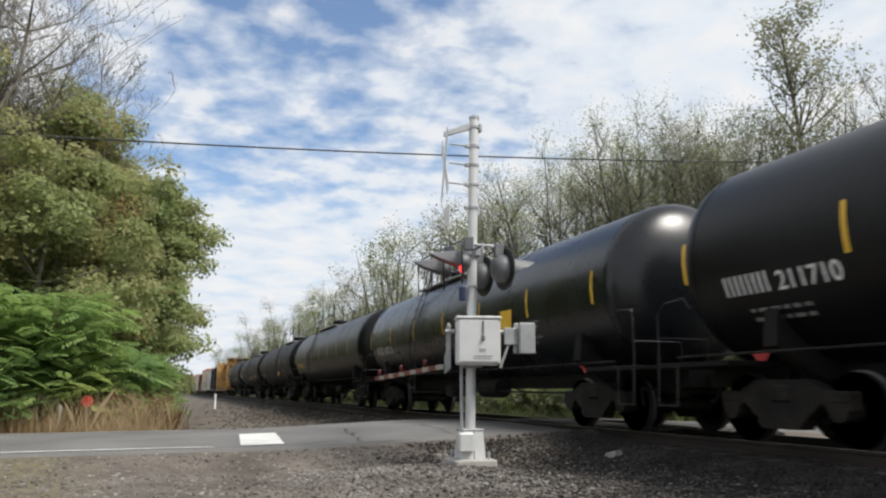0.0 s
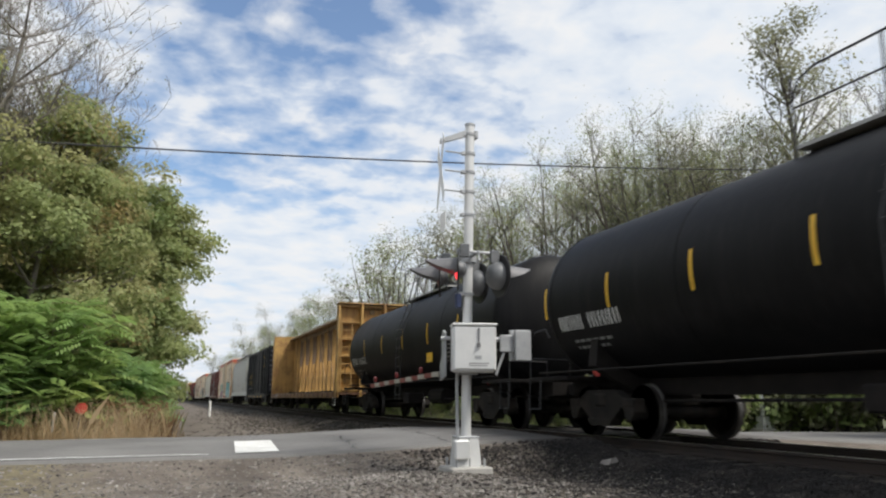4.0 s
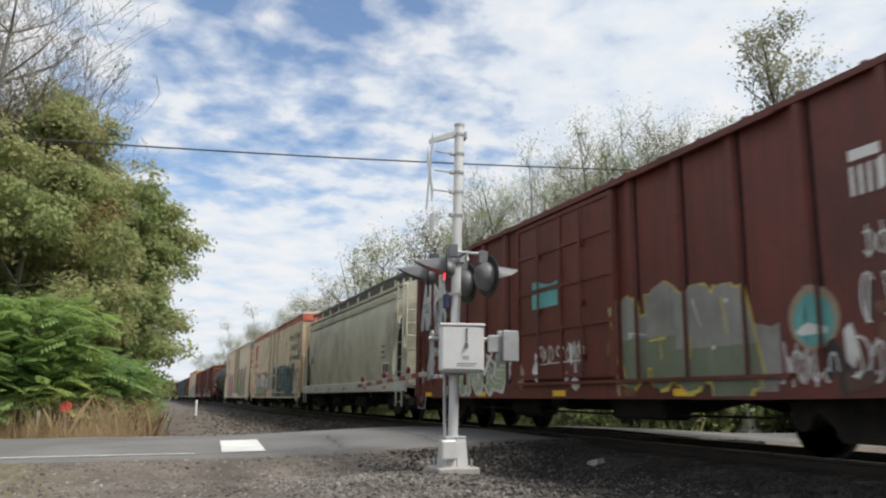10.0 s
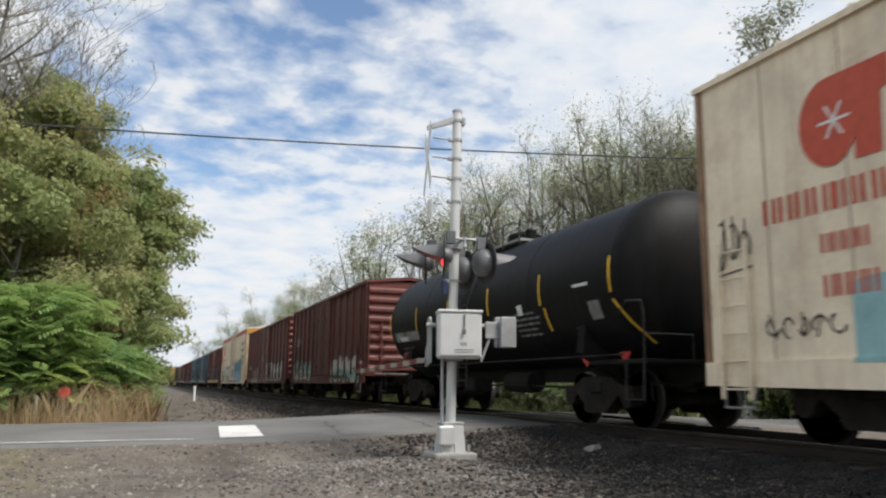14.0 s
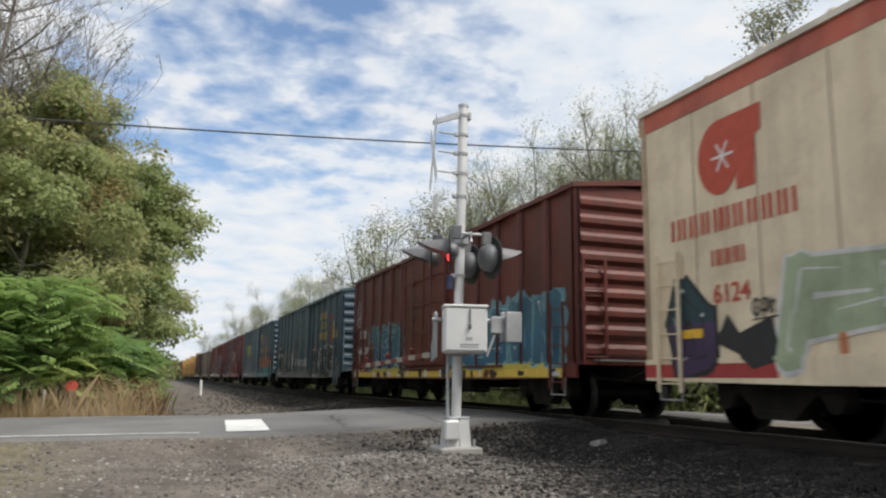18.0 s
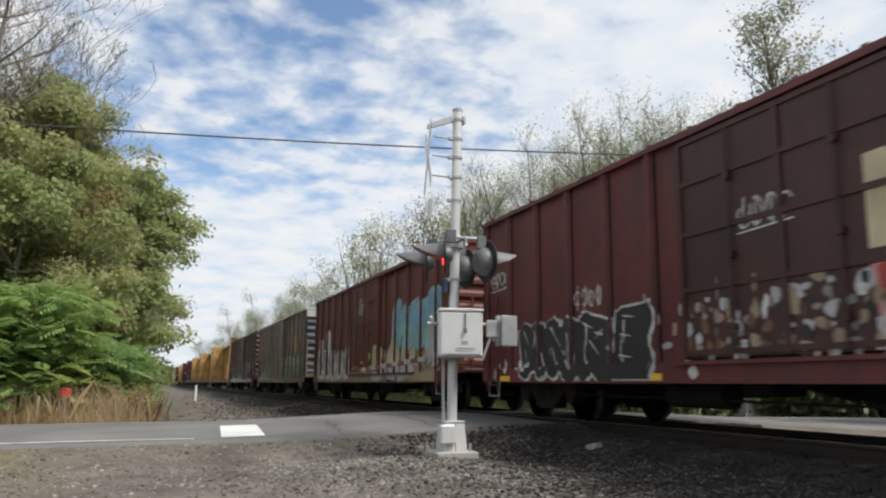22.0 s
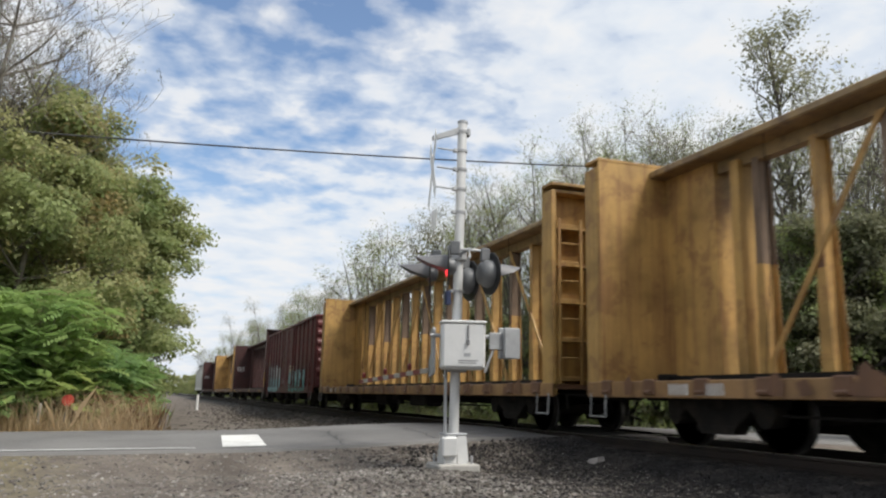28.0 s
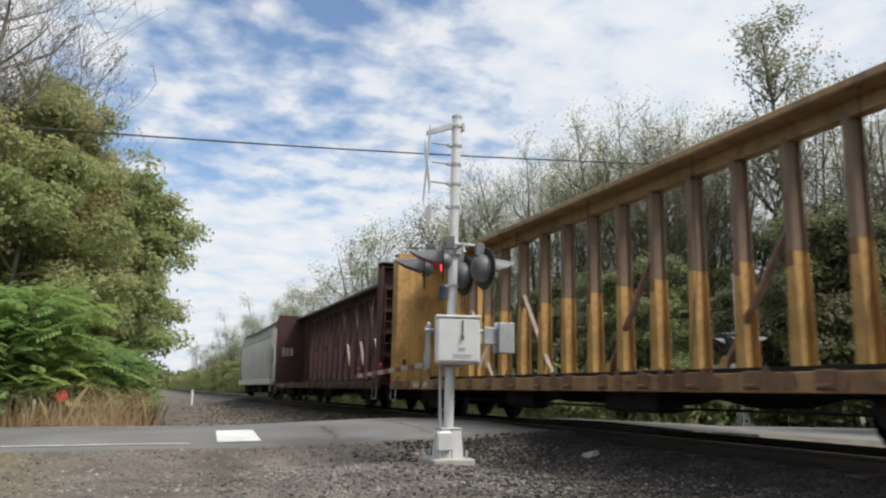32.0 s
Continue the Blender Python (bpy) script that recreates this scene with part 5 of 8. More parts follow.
    return car, L, [(-L / 2 + 0.4, L / 2 - 0.4, -1.525)]


def centerbeam(u0, u1, body, dark, label, sill_paint=None, seed=0, worn=None, chord=None, brace=None):
    """A centrebeam flat car: deck, end bulkheads and a tall truss down the middle with posts, diagonals and a wide top chord."""
    L = u1 - u0
    car = begin("centerbeam_flat_car", u0, u1, label)
    rng = random.Random(seed)
    top = 4.50
    dk = Mesh()
    dk.box(-SIDE + 0.03, SIDE - 0.03, -L / 2, L / 2, 0.80, 0.88)
    part("deck", dk, dark, car)
    for s in (-1, 1):
        sl = Mesh()
        sl.box(min(s * (SIDE - 0.08), s * SIDE), max(s * (SIDE - 0.08), s * SIDE), -L / 2, L / 2, 0.66, 0.90, 0.012)
        part("side_sill", sl, sill_paint or body, car)
    brk = Mesh()
    brk.box(-SIDE - 0.03, -SIDE + 0.06, -0.13, 0.13, 0.70, 0.92, 0.015)
    brk.tube([(-SIDE - 0.02, -0.08, 0.74), (-SIDE - 0.02, 0.08, 0.74)], 0.035, 8)
    BR = brk.data("winch_bracket", dark)
    n = 17
    step = (L - 1.2) / n
    for i in range(n + 1):
        o = part("winch_bracket", BR, None, car)
        o.location = (0, -L / 2 + 0.6 + i * step, 0)
    # centre truss
    ch = Mesh()
    ch.box(-0.50, 0.50, -L / 2 + 0.3, L / 2 - 0.3, top - 0.14, top - 0.02, 0.02)
    tc = part("top_chord", ch, chord or body, car)
    part("chord_web", Mesh().box(-0.10, 0.10, -L / 2 + 0.3, L / 2 - 0.3, top - 0.34, top - 0.138), chord or body, tc)
    zt = top - 0.30
    # above zj the posts take a browner paint that holds the chord's shade
    zj = 2.6
    ps = Mesh()
    for x in (-0.13, 0.12):
        ps.prism([(-0.112, 0.88), (-0.10, 1.6), (-0.07, zj), (0.07, zj), (0.10, 1.6), (0.112, 0.88)], "x", x, x + 0.012)
    ps.box(-0.118, 0.12, -0.008, 0.008, 0.88, zj)
    PS = ps.data("truss_post", body)
    hd = Mesh()
    for x in (-0.126, 0.116):
        hd.prism([(-0.074, zj), (-0.062, zj + 0.3), (-0.062, zt), (0.062, zt), (0.062, zj + 0.3), (0.074, zj)], "x", x, x + 0.012)
    hd.box(-0.114, 0.116, -0.008, 0.008, zj, zt)
    HD = [hd.data("post_head", worn or body), hd.data("post_head", body if seed != 6 else worn or body)]
    ns = 14
    bay = (L - 5.0) / ns
    posts = [-L / 2 + 2.5 + i * bay for i in range(ns + 1)]
    for k, y in enumerate(posts):
        o = part("truss_post", PS, None, car)
        o.location = (0, y, 0)
        part("post_head", HD[k % 2], None, o, "brown post head, worn and darkened by painted shade" if worn and (k % 2 == 0 or seed == 6) else "")
        if rng.random() < 0.6:
            gp = Mesh().box(-0.137, -0.131, -0.07, 0.07, 2.38, 2.6, 0.0)
            part("gusset_plate", gp, dark, car).location = (0, y, 0)
    # braces lean from both ends towards the middle; on one car they lean out and are short
    if seed == 6:
        braces = [(-5.75 + 3.2 * k, -1.6, 3.1) for k in range(3)] + [(2.75 + 3.2 * k, 1.6, 3.1) for k in range(2)]
    else:
        braces = [(posts[i + (2 if i > ns // 2 else 0)], -2 * bay if i > ns // 2 else 2 * bay, zt - 0.02) for i in range(0, ns - 1, 2)]
    w, xa, xb = (0.034, -0.05, 0.05) if brace else (0.052, -0.165, -0.138)
    for ya, run, zd in braces:
        dg = Mesh()
        yb = ya + run
        dg.add([(x, ya + d, 0.92) for x in (xa, xb) for d in (-w, w)] + [(x, yb + d, zd) for x in (xa, xb) for d in (-w, w)],
               [(0, 1, 3, 2), (4, 6, 7, 5), (0, 4, 5, 1), (2, 3, 7, 6), (0, 2, 6, 4), (1, 5, 7, 3)])
        br = part("diagonal_brace", dg, brace or body, car)
        gp = Mesh().prism([(ya - 0.16, 0.88), (ya + 0.16, 0.88), (ya + run * 0.10 + 0.05, 1.22), (ya + run * 0.10 - 0.05, 1.22)], "x", xa - 0.012, xa - 0.004)
        part("gusset_plate", gp, body, br)
    cable = Mesh().tube([(-0.44, 0, top - 0.15), (-0.40, 0.05, 2.4), (-0.52, 0.12, 1.0)], 0.008, 5).data("tie_down_cable", M_UNDER)
    for i in range(1, ns, 3):
        o = part("tie_down_cable", cable, None, car)
        o.location = (0, -L / 2 + 2.5 + (i + 0.5) * bay, 0)
    # bulkheads
    for s in (-1, 1):
        yo = s * (L / 2)
        yi = s * (L / 2 - 0.42)
        b = Mesh()
        ya, yb = min(yo - s * 0.40, yi), max(yo - s * 0.40, yi + s * 0.02)
        b.box(-SIDE + 0.03, SIDE - 0.03, min(yi, yi + s * 0.03), max(yi, yi + s * 0.03), 0.88, top + 0.06)
        bh = part("bulkhead", b, body, car, "end bulkhead with shelves of stiffeners")
        for x in (-SIDE + 0.06, -0.5, 0.5, SIDE - 0.06):
            f = Mesh()
            f.box(x - 0.05, x + 0.05, min(yi + s * 0.034, yo), max(yi + s * 0.034, yo), 0.70, top + 0.08 - (0.12 if abs(x) > 1 else 0), 0.01)
            part("bulkhead_post", f, body, bh)
        for k in range(6):
            z = 0.95 + k * 0.70
            f = Mesh().box(-SIDE + 0.08, SIDE - 0.08, min(yi + s * 0.034, yo - s * 0.08), max(yi + s * 0.034, yo - s * 0.08), z, z + 0.05)
            part("bulkhead_shelf", f, body, bh)
        f = Mesh().box(-SIDE + 0.02, SIDE - 0.02, min(yi - s * 0.004, yo), max(yi - s * 0.004, yo), top + 0.062, top + 0.12, 0.01)
        part("bulkhead_cap", f, body, bh)
        ladder(car, (-SIDE + 0.15, -SIDE + 0.6), s * (L / 2 + 0.03), 0, 1.0, 3.8, 9, body, "y")
        for x in (-0.16, 0.16):
            web = Mesh().box(x - 0.02, x + 0.02, min(yi - s * 0.005, yi - s * 1.25), max(yi - s * 0.005, yi - s * 1.25), 0.88, top - 0.14)
            part("truss_web", web, body, car, "solid plate at the end of the truss")
        web = Mesh().box(-0.14, 0.14, min(yi - s * 1.25, yi - s * 1.21), max(yi - s * 1.25, yi - s * 1.21), 0.88, top - 0.14)
        part("truss_diaphragm", web, body, car)
        fl = Mesh().box(-0.2, 0.2, min(yi - s * 1.62, yi - s * 1.8), max(yi - s * 1.62, yi - s * 1.8), 0.88, top - 0.25, 0.01)
        part("end_column", fl, body, car)
        st = Mesh()
        y = yo - s * 0.35
        st.tube([(-SIDE, y - 0.22, 0.72), (-SIDE - 0.02, y - 0.22, 0.36), (-SIDE - 0.02, y + 0.22, 0.36), (-SIDE, y + 0.22, 0.72)], 0.018, 6)
        part("step", st, M_GRATE, car)
    running_gear(car, u0, u1, 2.6)
    bands = [(-L / 2, L / 2, -SIDE)]
    return car, L, bands


SPRAY = {k: surface("spray_" + k, [tuple(np.array(c) * 0.72), tuple(c), tuple(np.minimum(np.array(c) * 1.2, 0.85))], 1.6, 0.6, grain=0.1, streak=0.22, streak_col=(0.10, 0.07, 0.05)) for k, c in {
    "white": (0.60, 0.60, 0.58), "silver": (0.42, 0.42, 0.43), "black": (0.02, 0.02, 0.022), "teal": (0.10, 0.33, 0.32), "aqua": (0.25, 0.44, 0.46), "blue": (0.06, 0.21, 0.36),
    "sky": (0.20, 0.38, 0.50), "green": (0.20, 0.36, 0.15), "sage": (0.34, 0.40, 0.26), "pink": (0.52, 0.25, 0.24), "mauve": (0.27, 0.16, 0.22), "purple": (0.06, 0.035, 0.09),
    "orange": (0.50, 0.17, 0.06), "red": (0.38, 0.045, 0.04), "yellow": (0.50, 0.42, 0.08), "cream": (0.50, 0.43, 0.28), "grey": (0.22, 0.22, 0.20), "lime": (0.38, 0.44, 0.08),
    "tan": (0.30, 0.235, 0.16), "deep": (0.02, 0.05, 0.06), "olive": (0.135, 0.155, 0.105), "moss": (0.215, 0.25, 0.15), "petrol": (0.045, 0.125, 0.17), "haze": (0.13, 0.245, 0.275), "steel": (0.035, 0.115, 0.18)}.items()}


def reefer_logo(car, L, q, z, bands, k=1.0, number=""):
    """A plain red badge and bars where the owner's mark and name stand."""
    y = L / 2 - q
    w = 1.15 * k
    ring = [(y - 0.42 * k - 0.42 * k * math.sin(t) * (1 if t > math.pi else 0.86), z + 0.5 * k + 0.5 * k * math.cos(t)) for t in np.linspace(0.15, 2 * math.pi - 0.15, 26)]
    badge = [(0, ring, 2), (0, [(y - 0.45 * k, z + 0.62 * k), (y - 0.40 * k, z + k), (y - 1.2 * k, z + k), (y - 1.18 * k, z + 0.66 * k), (y - 1.08 * k, z + 0.64 * k), (y - 1.05 * k, z), (y - 0.72 * k, z), (y - 0.74 * k, z + 0.62 * k)], 2)]
    lay(car, "badge", badge, [M_RMARK], bands, "red painted badge")
    flake = []
    for a in (0, 60, 120):
        c, n = math.cos(radians(a)) * 0.2 * k, math.sin(radians(a)) * 0.2 * k
        flake.append((0, thick((y - 0.42 * w - c, z + 0.5 * k - n), (y - 0.42 * w + c, z + 0.5 * k + n), 0.016, 0.016), 4))
    lay(car, "flake_mark", flake, [M_WMARK], bands, "white star mark")
    blocks(car, L, q - 0.62, z - 0.47 * k, 0.30 * k, (0.66, 0.66, 0.66, 0.66, 0.3, 0.62, 0.66, 0.66, 0.66, 0.62), M_RMARK, bands, 0.28, label="row of red lettering")
    blocks(car, L, q + 0.2, z - 0.92 * k, 0.21 * k, (0.62, 0.62, 0.62, 0.62), M_RMARK, bands, 0.22, label="row of red lettering")
    if number:
        words(car, number, L, q + 0.2, z - 1.40 * k, 0.34 * k, M_RMARK, bands[0][2] - 0.01, "red stencilled number")
    else:
        blocks(car, L, q + 0.2, z - 1.40 * k, 0.24 * k, (0.62, 0.62, 0.62, 0.62), M_RMARK, bands, 0.22, label="row of red lettering")


def sill_marks(car, L, n, bands, mat=None):
    for i in range(n):
        q = 0.9 + (L - 2.2) * i / (n - 1)
        patch(car, L, q, q + 0.45, 0.70, 0.80, mat or M_YBAR, [(-L / 2, L / 2, -SIDE - 0.002)], "reflective_strip", "yellow reflective strip")


def speckle(car, L, q0, q1, z0, z1, mats, bands, n, seed, size=1.0):
    """Ragged leftover patches of paint, primer and old scrawls."""
    rng = random.Random(seed)
    shapes = []
    for _ in range(n):
        q, z = rng.uniform(q0, q1), rng.uniform(z0, z1)
        w, h = size * rng.uniform(0.04, 0.26), size * rng.uniform(0.06, 0.34)
        k = 7
        poly = [(L / 2 - q + math.cos(6.283 * i / k) * w * rng.uniform(0.5, 1.1), max(0.7, z + math.sin(6.283 * i / k) * h * rng.uniform(0.5, 1.1))) for i in range(k)]
        shapes.append((rng.randrange(len(mats)), poly, 1 + rng.random()))
    return lay(car, "paint_patch", shapes, mats, bands, "ragged patches of old paint")

# ---------------------------------------------------------------- the train, from its head
def build_train():
    blk = paint("tank_black", (0.0064, 0.0064, 0.0068), rust=0.0, rough=0.36, spec=0.25)
    gloss = paint("tank_black_gloss", (0.007, 0.008, 0.010), rust=0.0, rough=0.28, spec=0.45)
    blk2 = paint("tank_black_worn", (0.0083, 0.0083, 0.009), rust=0.10, rough=0.52, streak_col=(0.07, 0.065, 0.06), spec=0.12)
    yellow = paint("lumber_car_yellow", (0.42, 0.255, 0.08), rust=0.6, streak_col=(0.15, 0.06, 0.03), dark=0.5, blotch=0.55)
    # worn brown of the post heads, with the top chord's shade painted in
    worn_shaded_head = paint("worn_shaded_brown", (0.17, 0.115, 0.075), rust=0.5, streak_col=(0.07, 0.045, 0.035), blotch=0.4)
    # worn brace paint, made paler to carry the sunlight on it
    brace_tan = paint("worn_sunlit_brace", (0.20, 0.135, 0.10), rust=0.5, streak_col=(0.07, 0.03, 0.025), blotch=0.5)
    # worn tan of the top chord, browned in colour for its shaded underside
    chord_tan = paint("worn_shaded_chord", (0.27, 0.185, 0.085), rust=0.6, streak_col=(0.10, 0.06, 0.04), blotch=0.6)
    dull_red = paint("lumber_car_red", (0.052, 0.0155, 0.014), rust=0.5, streak_col=(0.02, 0.012, 0.01), blotch=0.5)
    sill_tan = paint("dirty_sill_tan", (0.27, 0.155, 0.065), rust=0.6, streak_col=(0.07, 0.035, 0.025), blotch=0.5)
    rusty = paint("rusty_sill_brown", (0.15, 0.075, 0.04), rust=0.4)
    oxide = paint("boxcar_red", (0.118, 0.0255, 0.0175), rust=0.7, streak_col=(0.055, 0.020, 0.015), blotch=0.4)
    brown = paint("boxcar_brown", (0.0595, 0.028, 0.0224), rust=0.3, blotch=0.4)
    maroon = paint("boxcar_maroon", (0.112, 0.021, 0.021), rust=0.5, streak_col=(0.035, 0.018, 0.015), blotch=0.5)
    cream = paint("reefer_cream", (0.71, 0.595, 0.425), rust=0.25, streak_col=(0.34, 0.2, 0.1), dark=0.8, light=1.1, blotch=0.16)
    white = paint("reefer_white", (0.75, 0.655, 0.50), rust=0.35, streak_col=(0.38, 0.23, 0.12), dark=0.8, light=1.1, blotch=0.22)
    hopg = paint("hopper_grey", (0.42, 0.43, 0.40), rust=0.35, dark=0.84, light=1.1, streak_col=(0.22, 0.19, 0.15), blotch=0.12)
    hopc = paint("hopper_pale", (0.48, 0.465, 0.37), rust=0.15, streak_col=(0.25, 0.2, 0.15), blotch=0.08)
    navy = paint("boxcar_navy", (0.0072, 0.0092, 0.014), rust=0.12, spec=0.3)
    blue = paint("boxcar_blue", (0.056, 0.102, 0.128), rust=0.3, streak_col=(0.12, 0.1, 0.08), blotch=0.35)
    # A darker, streaked and blotched blue for the ends of the blue boxcars.
    blue_end = paint("dark_blue_end", (0.028, 0.058, 0.088), rust=0.5, streak_col=(0.03, 0.025, 0.02), blotch=0.45)
    galv = paint("zinc_roof", (0.42, 0.42, 0.41), rust=0.35, streak_col=(0.2, 0.12, 0.08))
    S = SPRAY
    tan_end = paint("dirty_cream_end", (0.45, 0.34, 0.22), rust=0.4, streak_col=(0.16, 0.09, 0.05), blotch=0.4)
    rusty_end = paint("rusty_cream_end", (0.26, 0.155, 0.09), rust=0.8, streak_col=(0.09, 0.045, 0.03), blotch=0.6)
    rust_door = paint("rusted_door", (0.48, 0.38, 0.26), rust=0.6, streak_col=(0.16, 0.06, 0.03), blotch=0.5)
    silver_door = paint("silver_door", (0.40, 0.40, 0.42), rust=0.3)
    fascia = paint("roof_cream", (0.68, 0.62, 0.52), rust=0.15)
    stripe = paint("stripe_red", (0.46, 0.10, 0.06), rust=0.1, streak_col=(0.5, 0.4, 0.3))
    amber = paint("band_amber", (0.55, 0.27, 0.05), rust=0.1)
    tealp = paint("band_teal", (0.09, 0.20, 0.24), rust=0.3)
    red_placard = surface("red_placard", [(0.5, 0.05, 0.05), (0.6, 0.08, 0.07)], 9, 0.5)
    tanks = (("black tank car with a long row of white stencils", blk, M_WMARK), ("glossy black tank car with yellow strips", gloss, M_WMARK), ("black tank car with amber stencils", blk, M_YMARK),
             ("worn black tank car with white stencils", blk2, M_GMARK), ("worn black tank car with a red placard", blk2, M_WMARK), ("worn black tank car with a yellow card", blk2, M_WMARK), ("short black tank car with railed walkway", blk2, M_WMARK))
    spans = ((-7.0, 9.65), (10.7, 27.85), (28.9, 45.6), (46.9, 63.4), (64.9, 81.6), (83.0, 98.4), (247.9, 261.1))
    for k, ((a, b), (lab, steel, mk)) in enumerate(zip(spans, tanks)):
        c, L, fl = tank_car(a, b, lab, steel, marks=mk, seed=k + 1, stripes=7, number="211710" if k == 0 else "957862" if k == 2 else "307310" if k == 1 else "",
                            platform=(0.36, 0.35, 0.35, 0.62, 0.5, 0.5, 0.5)[k], rail=0.4 if k == 6 else 0.95, hl=1.3 if k == 6 else 2.1, text_q=1.5 if k == 3 else 1.25 if k < 3 else 0.95, text_z=1.64 if k == 3 else 1.86, strip_q=0.5, strip_step=(2.8, 2.6, 2.1, 2.65, 2.2, 2.4, 2.4)[k], lead=1.1 if k == 2 else 0.0)
        running_gear(c, a, b, 2.4 if k == 3 else 1.75, False)
        placard(c, fl, -L / 2 + 2.6, 1.15, 0.17, red_placard, "red warning placard")
        placard(c, fl, L / 2 - 1.1, 1.15, 0.17, red_placard, "red warning placard")
        if k in (3, 4, 5):
            placard(c, fl, -2.3, 1.8, 0.24, M_YBAR, "yellow card", False)
        if k in (0, 1, 2):
            for s0, mt, dx in ((0.19, M_GMARK, 0.0), (0.155, steel, 0.009)):
                y0, z0 = L / 2 - (3.95 if k != 1 else 3.55), 1.98
                m = Mesh().prism([(y0 - s0, z0 - s0), (y0 + s0, z0 - s0), (y0 + s0, z0 + s0), (y0 - s0, z0 + s0)], "x", fl(z0 - s0) - 0.012 - dx, fl(z0 - s0) - 0.004)
                part("stencil_frame", m, mt, c, "small square stencil with a pale rim")
        if k == 1:
            placard(c, fl, -3.87, 2.15, 0.30, M_YBAR, "yellow card", False)
        if k == 6:
            tank_marks(c, L, fl, red_placard)
        if k == 4:
            placard(c, fl, -5.7, 1.85, 0.26, S["pink"], "faded red card", False)

    def lumber(a, b, body, dark, lab, seed, marks=M_WMARK):
        c, L, bd = centerbeam(a, b, body, dark, lab, sill_tan if body is yellow else None, seed=seed, worn=worn_shaded_head if body is yellow else None, chord=chord_tan if body is yellow else None, brace=None if body is yellow and seed != 6 else brace_tan)
        blocks(c, L, 2.2, 0.70, 0.15, (0.6, 0.6, 0.6, 0.3, 0, 0.6, 0.6, 0.6, 0.6, 0.6), marks, bd)
        speckle(c, L, 0.5, L - 0.5, 0.72, 0.80, [rusty, dark], bd, 26, seed)
        for k in range(4 if body is dull_red else 0):
            z = 2.75 - 0.11 * k
            m = Mesh()
            for j in range(3):
                x0 = -1.25 + 0.22 * j
                m.box(x0, x0 + 0.15, L / 2 - 0.425 - 0.006, L / 2 - 0.425, z, z + 0.045)
            part("warning_stencil", m, M_WMARK, c, "lines of small warning stencils")
        return c, L, bd

    lumber(99.9, 120.4, yellow, rusty, "empty yellow centrebeam lumber car streaked with rust", 1)

    # navy boxcar
    c, L, bd = boxcar(122.6, 135.9, navy, "dark navy boxcar with amber stencils and strips", posts=12, door=(0.46, 0.74))
    sill_marks(c, L, 6, bd)
    arc = [(L / 2 - 10.97 - 0.19 * math.sin(a), 3.27 + 0.25 * math.cos(a)) for a in np.linspace(0.5 * math.pi + 0.75, 2.5 * math.pi - 0.75, 15)]
    lay(c, "letter_shape", [(0, thick(p, q, 0.055, 0.055), 5) for p, q in zip(arc, arc[1:])], [M_YMARK], bd, "amber open ring shape")
    blocks(c, L, 10.75, 2.76, 0.13, (3.6,), M_YMARK, bd, label="amber bar")
    for q, z in ((1.3, 2.16), (2.3, 2.19)):
        blocks(c, L, q, z, 0.32, (0.62, 0.62), M_YMARK, bd)
    for q, z in ((1.25, 1.70), (2.2, 1.68)):
        blocks(c, L, q, z, 0.30, (0.56, 0.56, 0.56), M_YMARK, bd)
    blocks(c, L, 1.3, 1.35, 0.10, (1, 2, 1.5), M_WMARK, bd)
    blocks(c, L, 2.2, 1.35, 0.10, (2, 1.5), M_WMARK, bd)
    # short thin pale lines across the side at three heights
    for k in range(9):
        q = 0.8 + 1.35 * k
        for z in (1.45, 2.15, 2.9):
            if (k * 3 + int(z * 10)) % 4:
                patch(c, L, q, q + 0.5, z, z + 0.014, M_GMARK, bd, "worn_edge", "", 2)

    c, L, bd = hopper(137.0, 151.9, hopg, "grey covered hopper with a white side sill")
    blocks(c, L, 1.05, 2.2, 0.24, (0.6, 0.6, 0.6, 0.6), M_KMARK, bd)
    blocks(c, L, 1.05, 1.86, 0.24, (0.6, 0.6, 0.6, 0.6), M_KMARK, bd)
    patch(c, L, 9.6, 9.66, 1.2, 1.63, M_YMARK, bd, "reflective_strip")
    patch(c, L, 7.47, 7.52, 1.4, 1.65, M_YMARK, bd, "reflective_strip")
    blocks(c, L, 6.8, 1.76, 0.10, (3, 2, 3.5), M_GMARK, bd)
    patch(c, L, 1.35, 1.42, 1.5, 2.2, M_YBAR, bd, "reflective_strip")
    patch(c, L, L - 2.3, L - 2.24, 1.4, 2.2, M_YMARK, bd, "reflective_strip")
    patch(c, L, L - 3.0, L - 2.7, 1.35, 1.6, M_KMARK, bd, "stencil_panel")

    def reefer(a, b, lab, door_paint=None, end=None, number=""):
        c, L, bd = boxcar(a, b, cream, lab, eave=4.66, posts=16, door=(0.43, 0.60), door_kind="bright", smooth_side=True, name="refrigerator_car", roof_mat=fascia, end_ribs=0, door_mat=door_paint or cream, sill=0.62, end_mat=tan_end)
        patch(c, L, 0.02, L - 0.02, 4.33, 4.60, stripe, bd, "roof_stripe", "red stripe under the eave")
        m = Mesh()
        for s in (-1, 1):
            m.box(-SIDE + 0.02, SIDE - 0.02, min(s * (L / 2 + 0.032), s * (L / 2 + 0.026)), max(s * (L / 2 + 0.032), s * (L / 2 + 0.026)), 4.31, 4.64)
            part("end_band", m, end or stripe, c, "painted band across the end")
            m = Mesh()
        hr = Mesh()
        yy = -L / 2 - 0.09
        hr.tube([(-1.35, yy, 2.45), (1.35, yy, 2.45)], 0.016, 6)
        part("handrail", hr, M_WHITESHEET, c)
        bw = Mesh()
        bw.lathe([(-0.04, 0.25), (-0.04, 0.29), (0.0, 0.29), (0.0, 0.25)], (0.55, -L / 2 - 0.16, 2.05), "y", 20)
